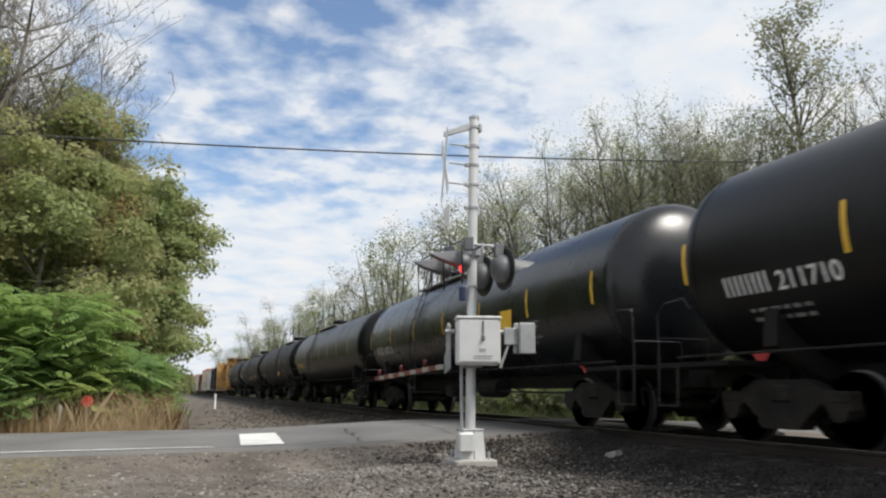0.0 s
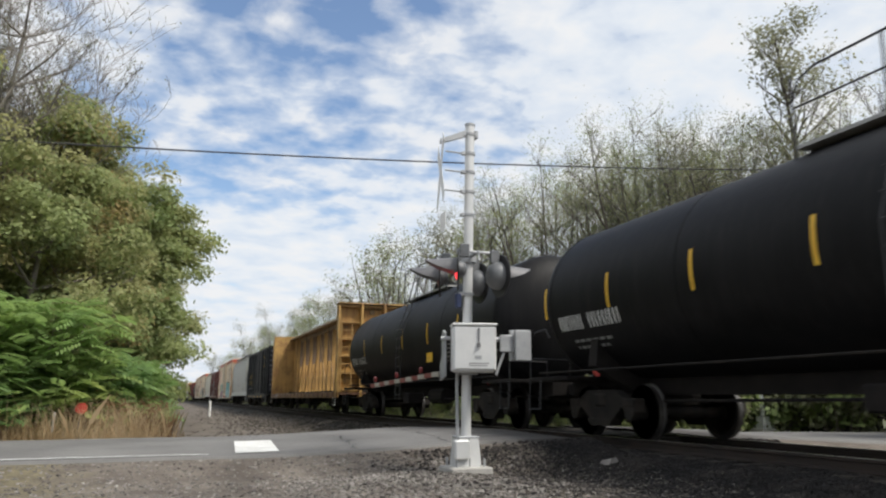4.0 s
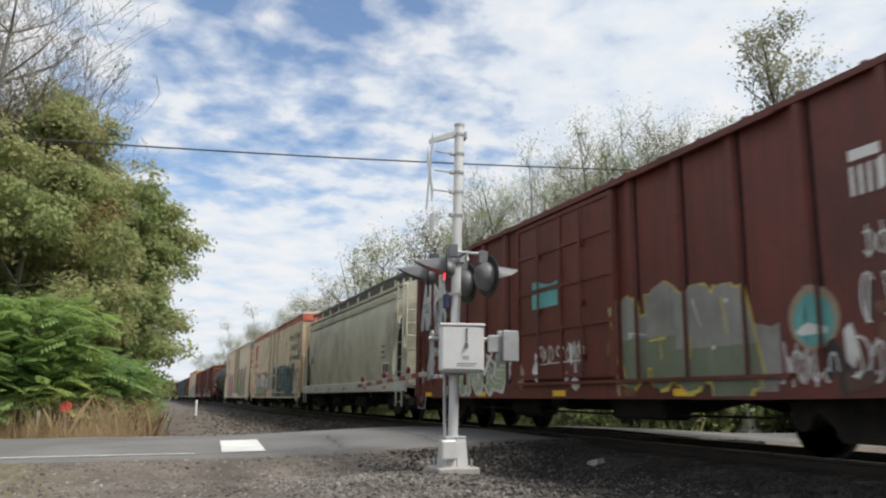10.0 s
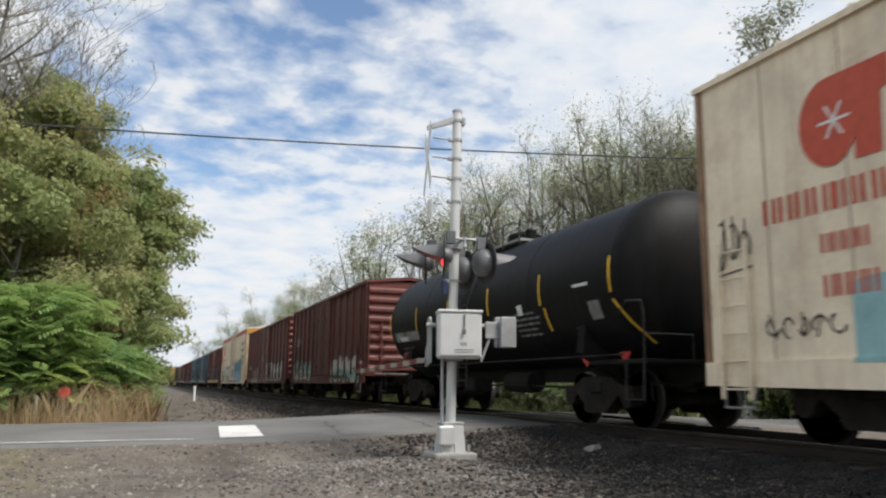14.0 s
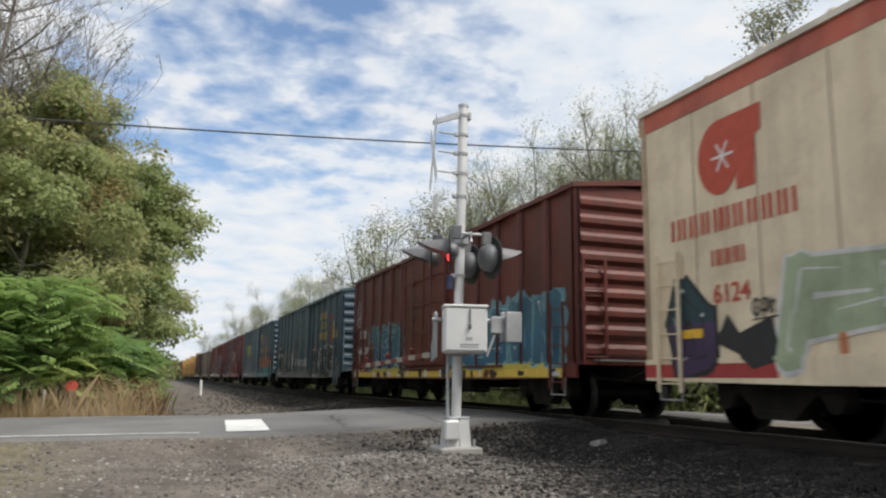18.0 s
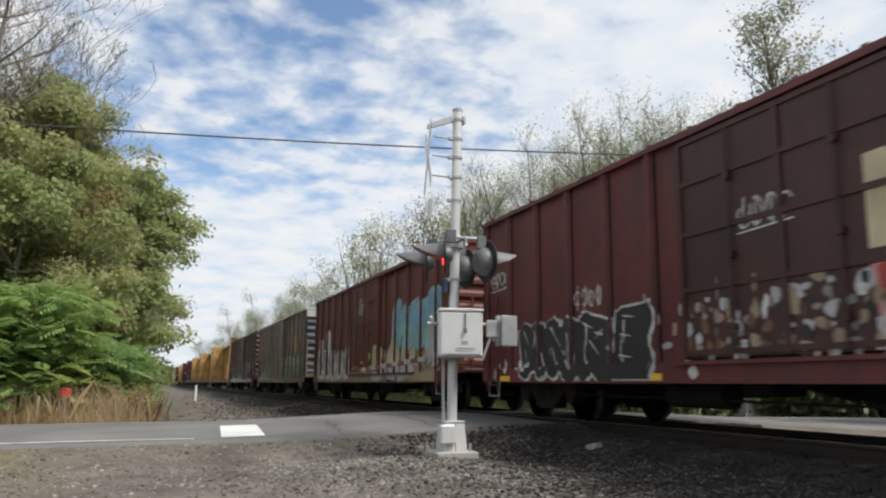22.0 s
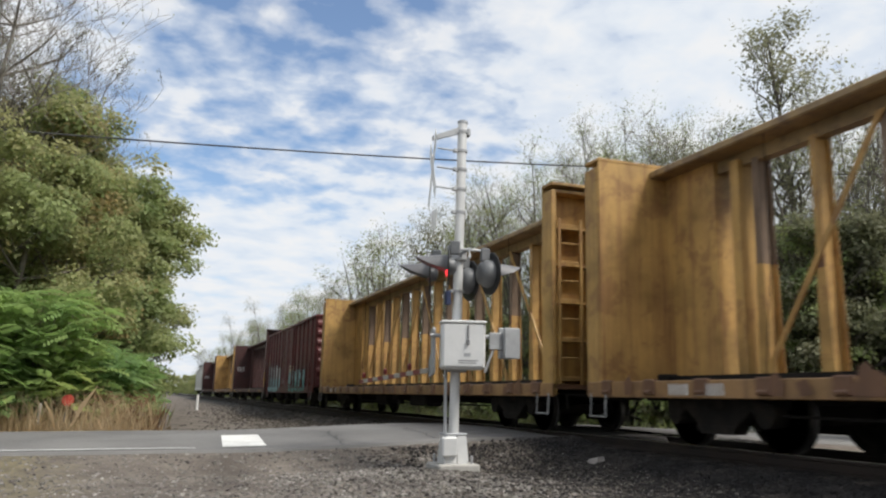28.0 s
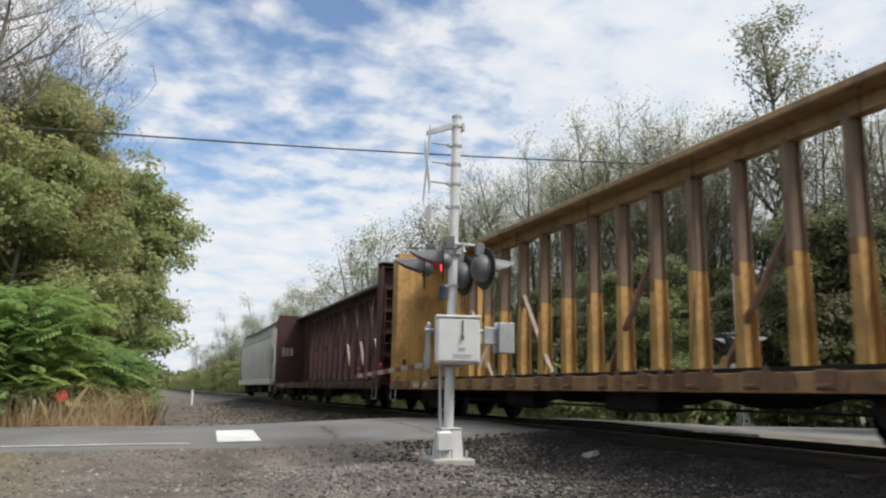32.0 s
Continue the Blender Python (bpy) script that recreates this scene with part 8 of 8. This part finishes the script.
    pick = nrng.choice(len(centres), leaf_count, p=size ** 2 / (size ** 2).sum())
    d = nrng.normal(0, 1, (leaf_count, 3))
    axis = centres[pick] * np.array([1, 1, 0])
    axis = axis / (np.linalg.norm(axis, axis=1)[:, None] + 0.5)
    d = d / np.linalg.norm(d, axis=1)[:, None] + axis * 0.45
    d[:, 2] = np.where(d[:, 2] < -0.25, -d[:, 2], d[:, 2]) + 0.1
    d /= np.linalg.norm(d, axis=1)[:, None]
    shell = (0.55 + 0.5 * nrng.random(leaf_count) ** 0.7)[:, None]
    c = centres[pick] + d * shell * size[pick][:, None] * np.array([1.0, 1.0, 0.72])
    c += nrng.normal(0, 0.12, (leaf_count, 3))
    c[:, 2] = np.maximum(c[:, 2], 0.2)
    return me, leaf_mesh(name + "_crown", c, leaf_size, leaf, nrng, facing=d, tint=pick)


def leaf_mesh(name, c, size, leaf, nrng, aspect=0.55, droop=0.35, facing=None, tint=None):
    n = len(c)
    # blades turn outwards and up, towards the light
    out = c - np.array([c[:, 0].mean(), c[:, 1].mean(), c[:, 2].min()])
    out /= np.linalg.norm(out, axis=1)[:, None] + 1e-6
    nor = nrng.normal(0, 0.5, (n, 3)) + (out if facing is None else facing) * 0.8 + np.array([0, 0, 0.45])
    a = np.cross(nor, nrng.normal(0, 1, (n, 3)))
    a[:, 2] -= droop * 0.3
    a /= np.linalg.norm(a, axis=1)[:, None]
    b = np.cross(a, nor)
    b /= np.linalg.norm(b, axis=1)[:, None]
    s = (size * (0.6 + 0.8 * nrng.random(n)))[:, None]
    v = np.stack([c - a * s, c + b * s * aspect - a * s * 0.1, c + a * s, c - b * s * aspect - a * s * 0.1], 1).reshape(-1, 3)
    f = np.arange(4 * n).reshape(n, 4)
    me = bpy.data.meshes.new(name)
    me.from_pydata(v.tolist(), [], f.tolist())
    for m in (leaf if isinstance(leaf, list) else [leaf]):
        me.materials.append(m)
    if isinstance(leaf, list) and len(leaf) > 1:
        # whole clumps share a tint
        k = tint % len(leaf) if tint is not None else (np.floor(c[:, 0] * 0.7 + 3 * np.sin(c[:, 2])) + np.floor(c[:, 1] * 0.8)).astype(int) % len(leaf)
        me.polygons.foreach_set("material_index", k)
    return me


def tree(meshes, x, y, scale, turn, label, name="tree", group="", z=None, tall=1.0):
    t = thing(name, label, "tree", group)
    part("trunk", meshes[0], None, t)
    part("crown", meshes[1], None, t)
    t.matrix_world = pose(x, y, (ground_z(x, y) if z is None else z), 0, 0, turn) @ Matrix.Diagonal((scale, scale, scale * tall, 1))
    return t


def bush_mesh(name, seed, radius, height, count, size, leaf, stems=9):
    """A shrub: many thin stems fanning out from the root, leaves in clumps along their outer halves."""
    rng = random.Random(seed)
    vs, fs, tips = [], [], []
    for _ in range(stems * 3):
        a, r = rng.uniform(0, 6.283), radius * math.sqrt(rng.random())
        h = height * rng.uniform(0.55, 1.0) * (1 - 0.35 * (r / radius) ** 2)
        p0 = Vector((math.cos(a) * r * 0.35, math.sin(a) * r * 0.35, -0.1))
        p2 = Vector((math.cos(a) * r, math.sin(a) * r, h))
        p1 = p0.lerp(p2, 0.5) + Vector((0, 0, h * 0.15))
        tube_arrays([p0, p1, p2], [0.02, 0.014, 0.006], 4, vs, fs)
        tips += [p0.lerp(p2, k) + Vector((0, 0, h * 0.1)) for k in (0.35, 0.5, 0.65, 0.8, 0.92, 1.0)]
    me = bpy.data.meshes.new(name + "_stem")
    me.from_pydata([tuple(v) for v in vs], [], fs)
    me.materials.append(M_BARK)
    nrng = np.random.default_rng(seed)
    tp = np.array([tuple(t) for t in tips])
    c = tp[nrng.integers(0, len(tp), count)] + nrng.normal(0, 0.2, (count, 3)) * radius / 1.5
    c[:, 2] = np.maximum(c[:, 2], 0.03)
    return me, leaf_mesh(name + "_leaves", c, size, leaf, nrng)


def bush(meshes, x, y, scale, turn, label, group, z=None, tall=1.0, name="shrub"):
    t = thing(name, label, "shrub", group)
    part("stem", meshes[0], None, t)
    part("foliage", meshes[1], None, t)
    t.matrix_world = pose(x, y, ground_z(x, y) if z is None else z, 0, 0, turn) @ Matrix.Diagonal((scale, scale, scale * tall, 1))
    return t


def frond_bush(name, seed, radius, height, fronds, leaf):
    """A sumac-like shrub whose long leaves are rows of paired leaflets."""
    rng = random.Random(seed)
    v, f = [], []
    sv, sf = [], []
    for _ in range(fronds):
        a, r = rng.uniform(0, 6.283), radius * rng.random() ** 0.6
        base = Vector((math.cos(a) * r, math.sin(a) * r, height * rng.uniform(0.15, 1.0) ** 0.8 * (1 - 0.12 * (r / radius) ** 2)))
        b = rng.uniform(0, 6.283)
        d = Vector((math.cos(b), math.sin(b), rng.uniform(-0.35, 0.45))).normalized()
        side = (d.cross(Vector((0, 0, 1))).normalized() + Vector((0, 0, rng.uniform(-0.6, 0.6)))).normalized()
        n, ln = 7, rng.uniform(0.4, 0.7)
        for k in range(n):
            p = base + d * ln * k / n + Vector((0, 0, -0.22 * ln * (k / n) ** 2))
            for s in (-1, 1):
                w = 0.20 * (1 - 0.5 * abs(k / n - 0.4)) * rng.uniform(0.8, 1.1)
                tip = p + side * s * w + d * 0.05 + Vector((0, 0, -0.05))
                q = len(v)
                v += [tuple(p), tuple(p.lerp(tip, 0.5) + d * 0.042), tuple(tip), tuple(p.lerp(tip, 0.5) - d * 0.042)]
                f.append((q, q + 1, q + 2, q + 3))
    for _ in range(12):
        a, r = rng.uniform(0, 6.283), radius * rng.uniform(0.2, 0.8)
        tube_arrays([Vector((0, 0, -0.1)), Vector((math.cos(a) * r * 0.5, math.sin(a) * r * 0.5, height * 0.5)), Vector((math.cos(a) * r, math.sin(a) * r, height * 0.9))], [0.03, 0.02, 0.008], 5, sv, sf)
    st = bpy.data.meshes.new(name + "_stem")
    st.from_pydata([tuple(p) for p in sv], [], sf)
    st.materials.append(M_BARK)
    me = bpy.data.meshes.new(name + "_leaves")
    me.from_pydata(v, [], f)
    me.materials.append(leaf)
    return st, me


def build_trees():
    rng = random.Random(5)
    L = M_LEAF
    full = [tree_meshes("maple", 1, 10, 3.0, 36000, 0.082, M_BARK, [L[0], L[1], L[0]], 3, 0.18, 0.06, 0.4, 0.74, 15, puffs=270),
            tree_meshes("ash", 2, 11, 3.1, 36000, 0.082, M_BARK, [L[1], L[0], L[1], L[2], L[5]], 3, 0.2, 0.06, 0.5, 0.74, 15, puffs=270),
            tree_meshes("elm", 3, 9, 2.9, 34000, 0.082, M_BARK, [L[2], L[0], L[2]], 3, 0.17, 0.05, 0.3, 0.74, 15, puffs=270)]
    far_full = [tree_meshes("far_maple", 1, 10, 3.1, 6500, 0.17, M_BARK, [L[0], L[1], L[0]], 2, 0.18, 0.08, 0.4, 0.85, puffs=110),
                tree_meshes("far_ash", 2, 11, 3.2, 6500, 0.17, M_BARK, [L[1], L[0], L[1]], 2, 0.2, 0.08, 0.5, 0.85, puffs=110),
                tree_meshes("far_elm", 3, 9, 3.0, 6000, 0.17, M_BARK, [L[2], L[0], L[1]], 2, 0.17, 0.06, 0.3, 0.85, puffs=110)]
    sparse = [tree_meshes("locust", 4, 15, 2.4, 21000, 0.038, M_DIMBARK, [L[4], L[2]], 4, 0.2, 0.22, 1.0, 0.3, 45, 5, lean=0.26),
              tree_meshes("walnut", 5, 15, 2.4, 19000, 0.038, M_DIMBARK, [L[4], L[7]], 4, 0.2, 0.22, 0.95, 0.3, 44, 4, lean=0.28),
              tree_meshes("cottonwood", 6, 18, 2.8, 4800, 0.08, M_DIMBARK, [L[4]], 4, 0.17, 0.32, 1.5, 0.2, 28, 1)]
    bare = [tree_meshes("bare_ash", 7, 15, 4.0, 900, 0.045, M_TWIG, [L[4]], 5, 0.16, 0.2, 0.8, 0.22, 26),
            tree_meshes("bare_elm", 8, 15, 2.3, 5000, 0.036, M_DIMBARK, [L[4]], 4, 0.17, 0.2, 1.3, 0.2, 44, 4, lean=0.24),
            tree_meshes("bare_walnut", 12, 15, 6.6, 500, 0.055, M_BARK, [L[4]], 5, 0.16, 0.25, 0.85, 0.2, 17)]
    far_thin = [tree_meshes("far_locust", 4, 15, 3.0, 7500, 0.08, M_DIMBARK, [L[4], L[2]], 3, 0.24, 0.22, 1.2, 0.34, 26, 4, lean=0.25),
                tree_meshes("far_walnut", 5, 15, 3.0, 7000, 0.08, M_DIMBARK, [L[4], L[7]], 3, 0.24, 0.22, 1.1, 0.34, 26, 4, lean=0.25),
                tree_meshes("far_bare_elm", 8, 15, 2.8, 1200, 0.07, M_DIMBARK, [L[4]], 4, 0.2, 0.2, 1.4, 0.3, 24, 3, lean=0.25)]
    thicket = [tree_meshes("thicket_maple", 15, 10, 3.1, 11000, 0.115, M_DIMBARK, [L[7], L[2], L[7]], 3, 0.16, 0.05, 0.5, 0.7, 16, puffs=210),
               tree_meshes("thicket_elm", 16, 10, 3.0, 11000, 0.115, M_DIMBARK, [L[7], L[7], L[4]], 3, 0.16, 0.05, 0.6, 0.7, 16, puffs=210)]
    edge_tree = tree_meshes("edge_elm", 14, 9.6, 2.2, 40000, 0.082, M_BARK, [L[0], L[2], L[0]], 3, 0.17, 0.12, 0.5, 0.7, 22, puffs=320)
    # the wood on the near side of the track
    lab = ("green broadleaf tree turning yellow beside the track", "olive broadleaf tree turning rust beside the track", "deep green broadleaf tree beside the track")
    for x, y, s, k in ((-3.6, 23.5, 0.84, 0), (-6.5, 22.5, 0.98, 1), (-3.1, 27.0, 0.98, 1), (-4.5, 29.5, 1.1, 1), (-2.0, 38, 1.06, 0),
                       (-2.3, 45, 1.02, 1), (-4.5, 37, 1.15, 1), (-3.0, 53, 1.1, 0), (-3.6, 62, 1.1, 0), (-3.9, 74, 1.1, 2), (-4.0, 90, 1.1, 1), (-4.0, 110, 1.1, 0),
                       (-4.2, 135, 1.1, 1), (-4.2, 165, 1.1, 2), (-9, 24, 1.0, 2), (-12, 25, 1.1, 0), (-8, 32, 1.15, 1)):
        tree((full if y < 50 else far_full)[k], x, y, s, rng.uniform(0, 360), lab[k], group="wood beside the track")
    for x, y, s, k in ((-5.6, 26.5, 1.02, 0), (-7.6, 27, 1.1, 1), (-9.5, 30, 1.0, 0), (-6.6, 31, 1.12, 1), (-4.6, 31, 0.92, 0), (-4.4, 26.0, 0.95, 1), (-6.2, 25.0, 1.0, 1), (-7.4, 24.6, 1.05, 0), (-5.2, 28.5, 1.05, 1), (-6.1, 26.8, 1.0, 2), (-7.8, 28.4, 1.05, 2)):
        tree(bare[k], x, y, s, rng.uniform(0, 360), "tall bare tree with fine grey twigs above the wood", group="wood beside the track")
    # where the line bends away, woods close its end
    frng = random.Random(77)
    for k in range(22):
        tree(far_full[k % 3], -34 + 4.6 * k + frng.uniform(-1.5, 1.5), 640 + frng.uniform(0, 60), frng.uniform(1.3, 1.9), frng.uniform(0, 360), "distant tree where the line bends away", group="distant wood", z=-2.2)
    for k, y in enumerate((200, 240, 290, 350, 420)):
        tree(far_full[k % 3], -4.6, y, 1.2, frng.uniform(0, 360), lab[k % 3], group="wood beside the track")
    # the wood beyond the track
    def wood_tree(meshes, x, y, top, label="thin half-bare tree with sparse olive leaves"):
        z0 = ground_z(x, y)
        k = (top - z0) / max(v.co.z for v in meshes[0].vertices)
        tree(meshes, x, y, k, rng.uniform(0, 360), label, group="wood beyond the track")

    tree(edge_tree, -1.5, 30.5, 1.0, 40, "deep green broadleaf tree leaning out over the track", group="wood beside the track")
    # the front row, tree by tree: 0 and 1 in thin leaf, 2 nearly bare
    for x, y, top, k in ((24, 77.5, 21.0, 2), (26, 71.5, 20.2, 2), (23, 84, 19.5, 0), (24, 66, 18.0, 1), (24, 56.6, 17.2, 1), (26, 53.3, 18.8, 0), (24, 44.9, 17.6, 0), (26, 44.6, 17.1, 1), (25, 48.5, 17.0, 0),
                         (24.5, 37.7, 16.9, 1), (25, 36.4, 16.9, 0), (26, 35.2, 16.4, 0), (24.5, 40.6, 15.6, 1), (24, 30.3, 15.6, 2), (25, 30.1, 16.2, 2), (26, 32.2, 15.2, 1), (24, 27.6, 13.0, 1),
                         (26, 24.2, 13.0, 2), (25, 21.2, 12.3, 1), (25, 19.1, 11.8, 2), (24, 28.8, 13.4, 0), (24.5, 33.4, 14.6, 0), (24, 62, 16.4, 0),
                         (25, 117.3, 19.9, 2), (24, 130, 18.4, 0), (24, 160, 19.0, 1), (24, 148, 17.6, 0), (26, 227, 22.0, 1), (24, 253, 20.0, 0), (24, 385, 21.5, 1), (24, 98.5, 18.4, 2), (24, 107, 16.5, 1), (25, 91, 17.5, 0), (24, 195, 18.5, 0), (24, 310, 18.5, 0)):
        wood_tree((far_thin if y > 60 else (sparse[0], sparse[1], bare[1]))[k], x, y, top)
    # lower trees that fill the row behind
    y = 9.0
    while y < 420:
        k = rng.randrange(3)
        wood_tree((far_thin if y > 34 else (sparse[0], sparse[1], bare[1]))[k], 28 + rng.uniform(-1.2, 3.0), y, rng.uniform(11.5, 14.0) * (1 + 0.18 * smooth01(40, 160, y)))
        y += rng.uniform(2.2, 3.4) * (1 + y / 110)
    wood_tree(sparse[2], 25.5, 25.4, 19.2, "tall slender tree with small grey-green leaves")
    for x, y, s, k in ((22, 10.6, 1.0, 0), (21.5, 20.6, 0.8, 1), (24, 21.5, 0.85, 1), (26.5, 22.5, 1.0, 0), (23, 24, 0.8, 2), (21, 26, 0.72, 0), (29, 24, 1.05, 1), (22, 29, 0.72, 2), (28.5, 27.5, 0.9, 0), (22, 33, 0.7, 1), (25, 26.5, 0.8, 2), (24, 9, 1.05, 2), (24, 5, 1.05, 0), (23, 1, 1.05, 1), (22.5, 19.5, 0.78, 2)):
        tree(thicket[k % 2], x, y, s, rng.uniform(0, 360), "leafy dull green tree behind the crossing", group="wood beyond the track")
    y = 22.5
    while y < 260:
        x = 19.3 + rng.uniform(-1.0, 2.2)
        tree((thicket[rng.randrange(2)] if y < 60 else far_full[rng.randrange(3)]), x, y, rng.uniform(0.5, 0.75), rng.uniform(0, 360), "low leafy thicket tree beyond the track", group="thicket beyond the track")
        y += rng.uniform(1.5, 2.3) * (1 + y / 120)
    y = 70.0
    while y < 640:
        tree(far_full[frng.randrange(3)], 20.5 + frng.uniform(-1.5, 2.5), y, frng.uniform(0.62, 0.95), frng.uniform(0, 360), "low leafy thicket tree beyond the track", group="thicket beyond the track", z=ground_z(20, y) - 0.7)
        y += frng.uniform(3.0, 4.5) * (1 + y / 260)
    shrub = [bush_mesh("bramble", 21, 1.5, 1.9, 2200, 0.11, [L[2], L[7]]), bush_mesh("dogwood", 22, 1.3, 2.3, 2200, 0.105, [L[7], L[2]])]
    y = 19.8
    while y < 120:
        x = 15.2 + rng.uniform(-0.6, 1.6)
        if abs(y - 1.135 * x) > 1.9:
            bush(shrub[rng.randrange(2)], x, y, rng.uniform(0.7, 1.15), rng.uniform(0, 360), "low green shrub beyond the track", "shrubs beyond the track")
        y += rng.uniform(1.6, 2.6) * (1 + y / 100)
    for x, y in [(16.5, 8.5), (18, 6.0), (17.5, 3.0), (19.0, 10.2), (16.8, 0.5), (20.5, 10.5)] + [(rng.uniform(18.5, 25), rng.uniform(-6, 11.6)) for _ in range(26)] + [(rng.uniform(24, 44), rng.uniform(19.5, 23)) for _ in range(14)] + [(rng.uniform(16.5, 25), rng.uniform(19.6, 23.5)) for _ in range(16)]:
        if x > 19 or abs(y - 1.135 * x) > 1.9:
            bush(shrub[rng.randrange(2)], x, y, rng.uniform(0.8, 1.1), rng.uniform(0, 360), "low green shrub beyond the track", "shrubs beyond the track")
    # undergrowth along the near wood
    sumac = [frond_bush("sumac", 31, 1.7, 3.4, 800, L[3]), frond_bush("young_sumac", 32, 1.35, 2.4, 520, L[6])]
    for x, y, s, k in ((-2.7, 20.9, 1.0, 0), (-4.6, 20.6, 1.05, 0), (-1.55, 22.6, 0.95, 1), (-6.2, 20.4, 1.1, 0), (-3.5, 20.1, 0.8, 1), (-0.9, 24.5, 0.9, 1), (-7.6, 20.5, 1.1, 1)):
        bush(sumac[k], x, y, s, rng.uniform(0, 360), "bright green shrub with long paired leaflets", "undergrowth by the wood", name="sumac_shrub")
    rusty = bush_mesh("rusty_bramble", 23, 1.2, 1.3, 2600, 0.05, [M_WEED, L[1]])
    for x, y, s in ((-1.6, 20.4, 0.7), (-1.0, 20.7, 0.75), (-0.6, 21.4, 0.7), (-2.4, 20.0, 0.5), (-0.5, 23.5, 0.8), (-3.8, 19.7, 0.45), (-0.5, 26.0, 0.8), (-0.6, 22.4, 0.75)):
        bush(rusty, x, y, s, rng.uniform(0, 360), "low rust-brown bramble in the dry grass", "undergrowth by the wood")
    for x, y, s in ((-0.9, 27.5, 0.9), (-0.9, 31, 0.95), (-1.1, 35.5, 1.0), (-1.2, 41, 1.0), (-1.2, 48, 1.1), (-1.2, 56, 1.1), (-1.4, 66, 1.2), (-1.4, 80, 1.2)):
        bush(shrub[rng.randrange(2)], x, y, s, rng.uniform(0, 360), "dark rusty-green shrub at the foot of the wood", "undergrowth by the wood")
    blades("dry_grass", 5200, lambda r: (round(r.uniform(-9, -0.1) * 2.2) / 2.2 + r.normal(0, 0.16), 18.9 + abs(r.normal(0, 0.9))), 0.6, M_GRASS, "tall dry straw-coloured grass along the road edge", 41)
    blades("rusty_weeds", 3200, lambda r: (r.uniform(-8, -0.1) if r.random() < 0.4 else -0.25 + r.normal(0, 0.3), 19.6 + abs(r.normal(0, 5))), 0.5, M_WEED, "rust-brown weeds at the foot of the wood", 42)
    blades("verge_grass", 4000, lambda r: (14.2 + abs(r.normal(0, 1.2)), r.uniform(19.3, 60)), 0.4, M_LEAF[0], "green grass beyond the track", 43)


def blades(name, count, place, height, mat, label, seed):
    r = np.random.default_rng(seed)
    vs = []
    for _ in range(count):
        x, y = place(r)
        z = ground_z(x, y) - 0.02
        h = height * (0.3 + 1.5 * r.random() ** 2.2)
        a = r.random() * 6.28
        w = 0.004 + 0.005 * r.random()
        bx, by = r.normal(0, 0.36 * h, 2)
        c, s = math.cos(a) * w, math.sin(a) * w
        vs += [(x - c, y - s, z), (x + c, y + s, z), (x + c * 0.7 + bx * 0.4, y + s * 0.7 + by * 0.4, z + h * 0.6), (x + bx, y + by, z + h), (x - c * 0.7 + bx * 0.4, y - s * 0.7 + by * 0.4, z + h * 0.6)]
    me = bpy.data.meshes.new(name)
    me.from_pydata(vs, [], [tuple(range(5 * i, 5 * i + 5)) for i in range(count)])
    me.materials.append(mat)
    return tagged(new(name, me), label, "grass", kind="stuff")


build_trees()


def build_markers():
    m = thing("marker_sign", "small red-orange marker on a leaning stake in the weeds", "sign", at=pose(-1.72, 19.3, ground_z(-1.72, 19.3)))
    part("stake", Mesh().tube([(0, 0, -0.05), (0.05, 0, 0.62)], 0.012, 6), M_BARK, m)
    c = Mesh()
    c.prism([(0.06 + 0.13 * math.cos(math.radians(22.5 + 45 * k)), 0.70 + 0.13 * math.sin(math.radians(22.5 + 45 * k))) for k in range(8)], "y", -0.006, 0.006)
    part("plate", c, surface("marker_red", [(0.34, 0.035, 0.02), (0.46, 0.055, 0.03)], 8, 0.6), m, "red-orange reflective plate")
    s = Mesh().box(-0.03, 0.03, -0.03, 0.03, -0.1, 0.62, 0.006)
    solid("wooden_stake", s, M_CONC, "pale wooden stake in the dry grass", "stake", at=pose(-2.2, 19.35, ground_z(-2.2, 19.35)))
    p = Mesh()
    p.smooth = True
    p.tube([(0, 0, -0.1), (0, 0, 0.9)], 0.07, 12)
    solid("marker_post", p, M_WHITESHEET, "white plastic marker post on the track shoulder", "post", at=pose(2.73, 49.0, ground_z(2.73, 49.0)))


build_markers()


# ---------------------------------------------------------------- overhead cable
def build_cable():
    m = Mesh()
    pts = []
    for i in range(41):
        k = i / 40
        x = -30 + 75 * k
        pts.append((x, 21.5, 7.218 + 0.0560 * x + 0.0011 * x * x))
    m.tube(pts, 0.022, 6)
    solid("overhead_cable", m, M_WIRE, "dark overhead cable strung along the road", "cable")


build_cable()


# ---------------------------------------------------------------- what moves
def travelled(t):
    return 16.93 * t + 0.005 * t * t


def when(d):
    return (-16.93 + math.sqrt(16.93 ** 2 + 0.02 * d)) / 0.01 if d > 0 else d / 16.93


def motions():
    for car, u in CARS:
        walk(car, [(float(t), pose(TRACK_X, u - travelled(t), 0)) for t in range(0, 33, 4)])
    for w, y, u in WHEELS:
        t0, t1 = max(0.0, when(u - 36.0)), min(32.0, when(u + 2.0))
        if t1 <= 0.2 or t0 >= 31.8:
            walk(w, [(0.0, pose(0, y, 0.44)), (32.0, pose(0, y, 0.44))])
            continue
        f0, f1 = round(t0 * FPS), round(t1 * FPS)
        rows = [(0.0, pose(0, y, 0.44))] if f0 > 0 else []
        rows += [(f / FPS, pose(0, y, 0.44, math.degrees((travelled(f / FPS) - travelled(f0 / FPS)) / 0.44))) for f in range(f0, f1 + 1)]
        if f1 < 960:
            rows.append((32.0, pose(0, y, 0.44, math.degrees((travelled(f1 / FPS) - travelled(f0 / FPS)) / 0.44))))
        walk(w, rows)


motions()
